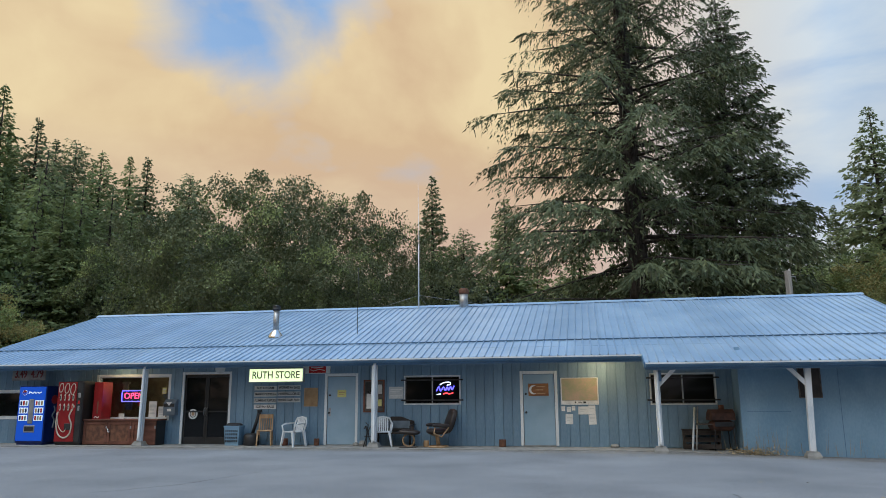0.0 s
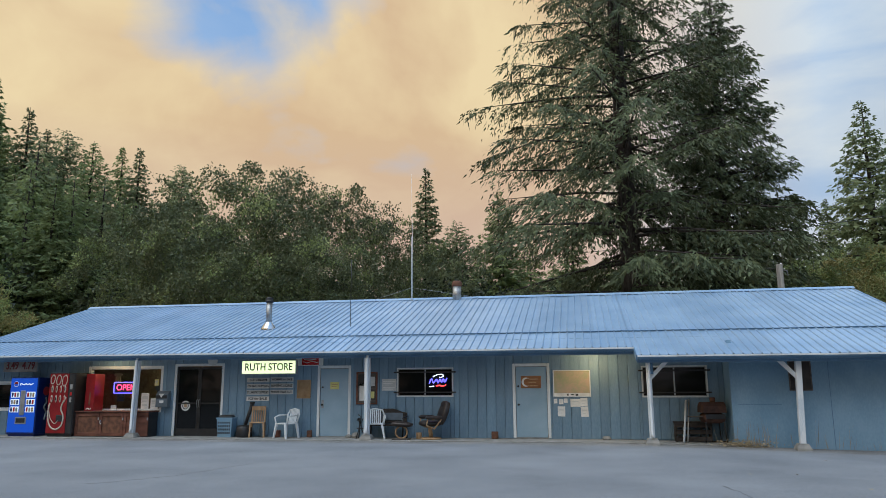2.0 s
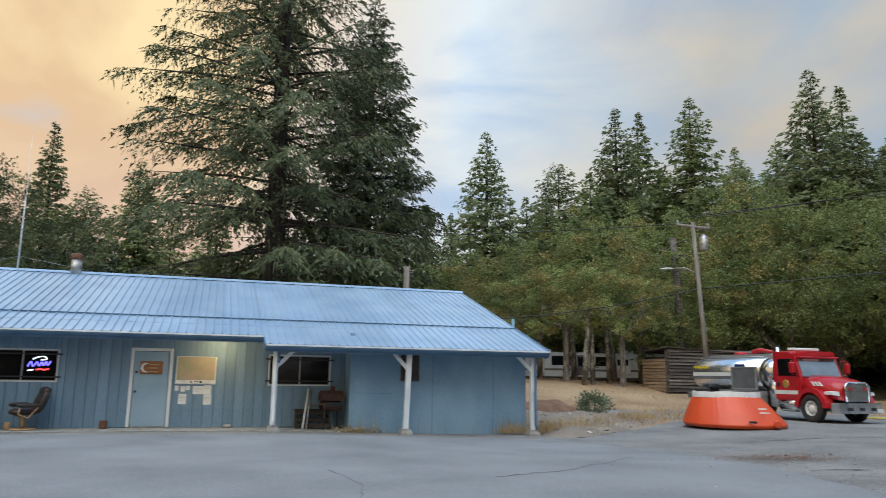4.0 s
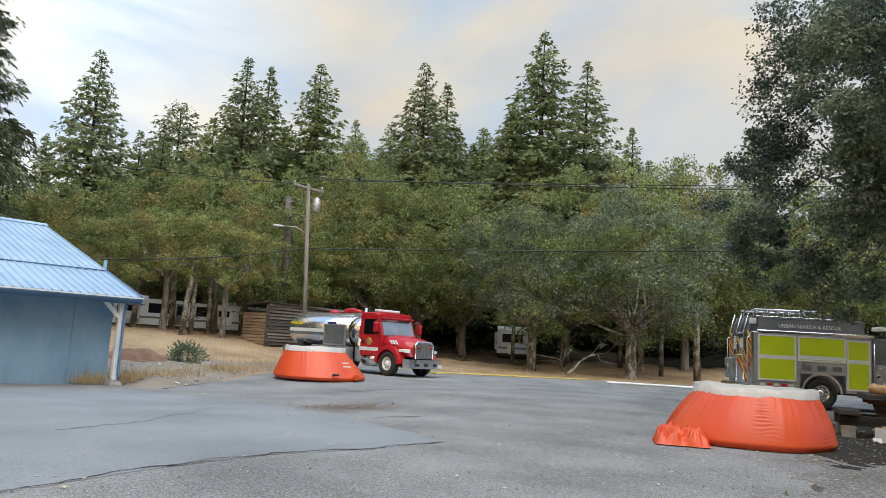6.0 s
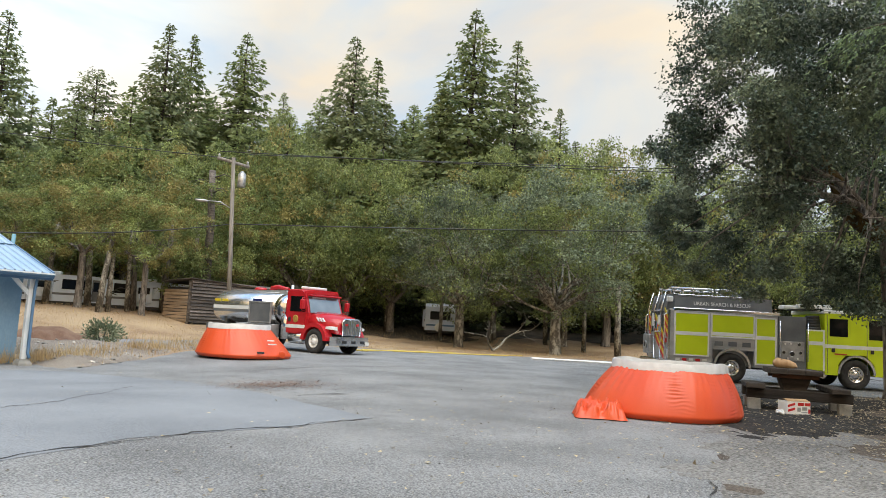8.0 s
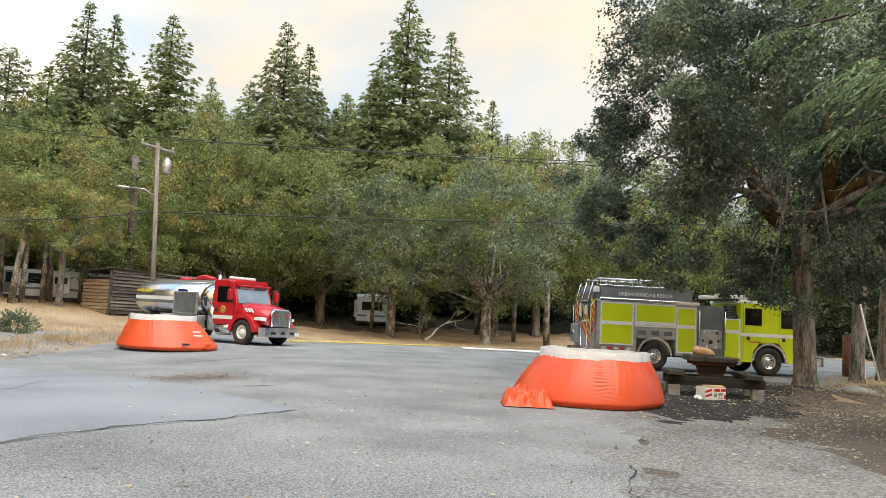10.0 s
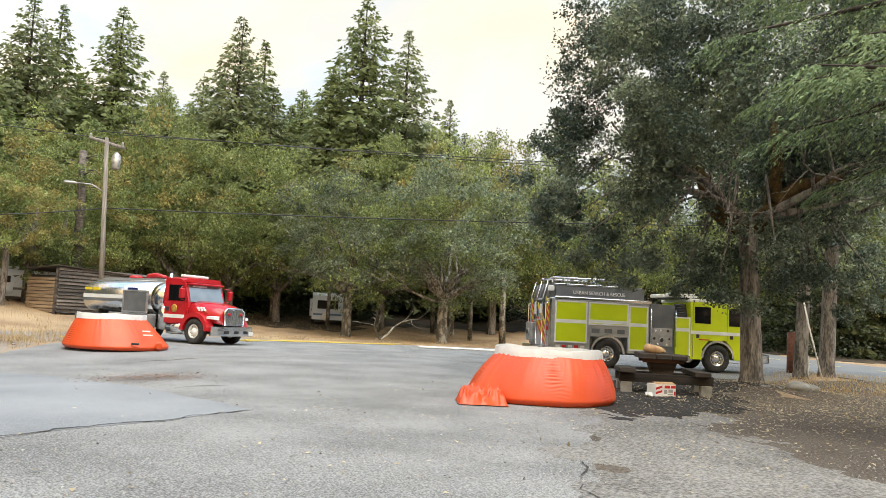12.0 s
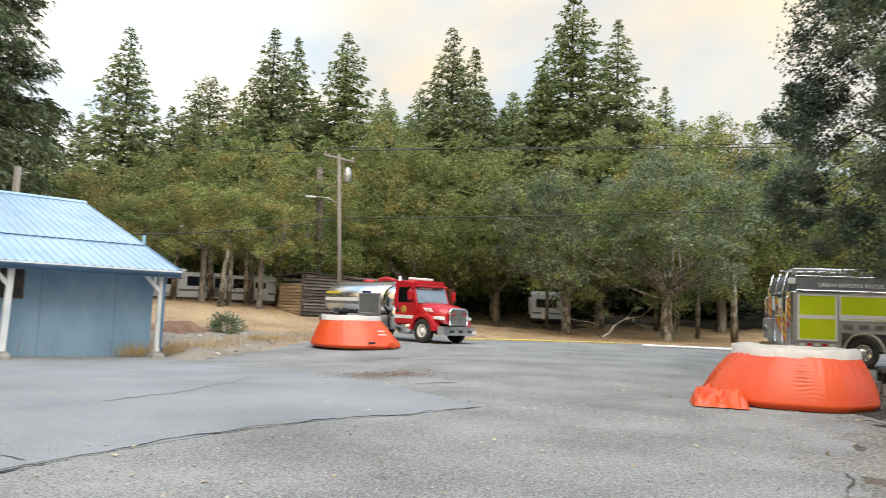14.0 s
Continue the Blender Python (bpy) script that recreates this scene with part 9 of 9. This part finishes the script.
for cx, cy, sp, q in ((9.55, 20.6, 0.25, 260), (9.9, 20.9, 0.4, 260), (8.75, 20.75, 0.22, 240), (15.6, 24.6, 0.6, 420), (14.4, 23.6, 0.35, 160), (17.6, 25.7, 0.8, 420), (12.4, 22.4, 0.5, 200), (11.2, 21.4, 0.4, 160)):
    for _ in range(q):
        x, y = rng.normal(cx, sp), rng.normal(cy, sp * 0.5)
        tf.append((x, y, bank_height(x, y) if x > 9.6 else lift(x, y)))
tf = np.array(tf)
k = len(tf)
scatter("dry_grass_tufts", tf, np.stack([rng.normal(size=k) * 0.3, rng.normal(size=k) * 0.3, np.ones(k)], 1), rng.uniform(0.15, 0.5, k), np.full(k, 0.008), M_STRAW, "tufts of tall dry grass by the corner post", "grass", 14)
rk = Mesh()
for _ in range(420):
    x, y = rng.uniform(9.8, 18.5), rng.uniform(20, 30)
    if inside(BANK, x, y):
        q = 0.02 + 0.1 * rng.random() ** 3
        rk.lathe([(q * 0.6, -q * 0.3), (q, q * 0.1), (q * 0.5, q * 0.55)], 6, m=pose(x, y, bank_height(x, y), rng.uniform(-20, 20), rng.uniform(-20, 20), rng.uniform(0, 360)), smooth=False)
tagged(part("bank_stones", rk, mat("bank_stone", (0.2, 0.18, 0.16), (0.42, 0.39, 0.35), scale=5, rough=1, isle=0.4), fix=False), "loose grey stones on the dirt bank", "stones", kind="stuff")
lp = rng.normal(size=(700, 3)) * (0.35, 0.16, 0.06) + (4.0, 20.75, 0.06)
lp[:, 2] = np.abs(lp[:, 2]) - 0.08
scatter("leaf_pile", lp, rng.normal(size=(700, 3)) * (1, 1, 0.4), rng.uniform(0.04, 0.09, 700), rng.uniform(0.012, 0.03, 700), M_DEADLEAF, "heap of dry brown leaves by the wall", "leaves", 7)
f1 = strewn(10500, 93, (8, 30, -4, 9), lambda x, y, r: r < math.exp(-((x - 20) ** 2 / 30 + (y - 1.0) ** 2 / 12)) + 0.02)
f2 = strewn(700, 94, (2, 26, 1, 20), lambda x, y, r: r < math.exp(-((y - 3) ** 2) / 30) + 0.05)
fl = np.concatenate([f1, f2]) + (0, 0, 0.022)
k = len(fl)
scatter("fallen_leaves", fl, np.stack([rng.normal(size=k), rng.normal(size=k), np.abs(rng.normal(size=k)) * 0.12], 1), rng.uniform(0.035, 0.095, k), rng.uniform(0.012, 0.028, k), M_DEADLEAF, "scattered pale dry oak leaves", "leaves", 8, True)
nl = np.stack([rng.normal(11.0, 0.75, 2600), rng.normal(12.5, 0.42, 2600), np.full(2600, 0.022)], 1)
scatter("needle_litter", nl, np.stack([rng.normal(size=2600), rng.normal(size=2600), np.abs(rng.normal(size=2600)) * 0.1], 1), rng.uniform(0.03, 0.1, 2600), rng.uniform(0.004, 0.012, 2600), M_REDDIRT, "drift of brown needles and grit on the asphalt", "litter", 12, True)
st = strewn(9000, 95, (2.5, 20, -1.5, 12), lambda x, y, r: not (x < 8.9 and y > 7.4) and r < 1.15 - 0.05 * math.hypot(x, y))
pb = Mesh()
for x, y, z in st:
    s = 0.006 + 0.02 * rng.random() ** 4
    a = rng.uniform(0, 6.28)
    pb.add([(x + s * math.cos(a + q * 2.09) * 1.2, y + s * math.sin(a + q * 2.09), z) for q in range(3)] + [(x, y, z + s * 0.9)], [(0, 1, 3), (1, 2, 3), (2, 0, 3)])
tagged(part("loose_gravel", pb, mat("gravel", (0.1, 0.095, 0.09), (0.36, 0.34, 0.31), scale=9, rough=1, isle=0.5), fix=False), "small loose stones on the asphalt", "gravel", kind="stuff")


# ---- siding boards ----
BOARD = 0.27
shapes = {}


def board_mesh(w, h):
    key = (round(w, 3), round(h, 3))
    if key not in shapes:
        me = fixed(Mesh().box(0.004, w - 0.004, -0.012, 0.018, 0, h, 0.006).data("plank"))
        me.materials.append(M_BLUE)
        shapes[key] = me
    return shapes[key]


x = X0
while x < X1 - 0.01:
    x1 = min(x + BOARD, X1)
    cuts = sorted({x, x1, *[v for o in OPEN for v in (o[0] - 0.06, o[1] + 0.06) if x + 0.015 < v < x1 - 0.015]})
    for a, b in zip(cuts, cuts[1:]):
        mid, z = (a + b) / 2, 0.02 + 0.02 * rng0.random()
        for o in [o for o in OPEN if o[0] - 0.06 < mid < o[1] + 0.06]:
            if o[2] - z > 0.1:
                p = new("plank", board_mesh(b - a, o[2] - 0.03 - z))
                p.parent, p.matrix_basis = wall_front, pose(a, WALL_Y, z)
            z = o[3] + 0.03
        p = new("plank", board_mesh(b - a, 2.8 - z))
        p.parent, p.matrix_basis = wall_front, pose(a, WALL_Y, z)
    x = x1
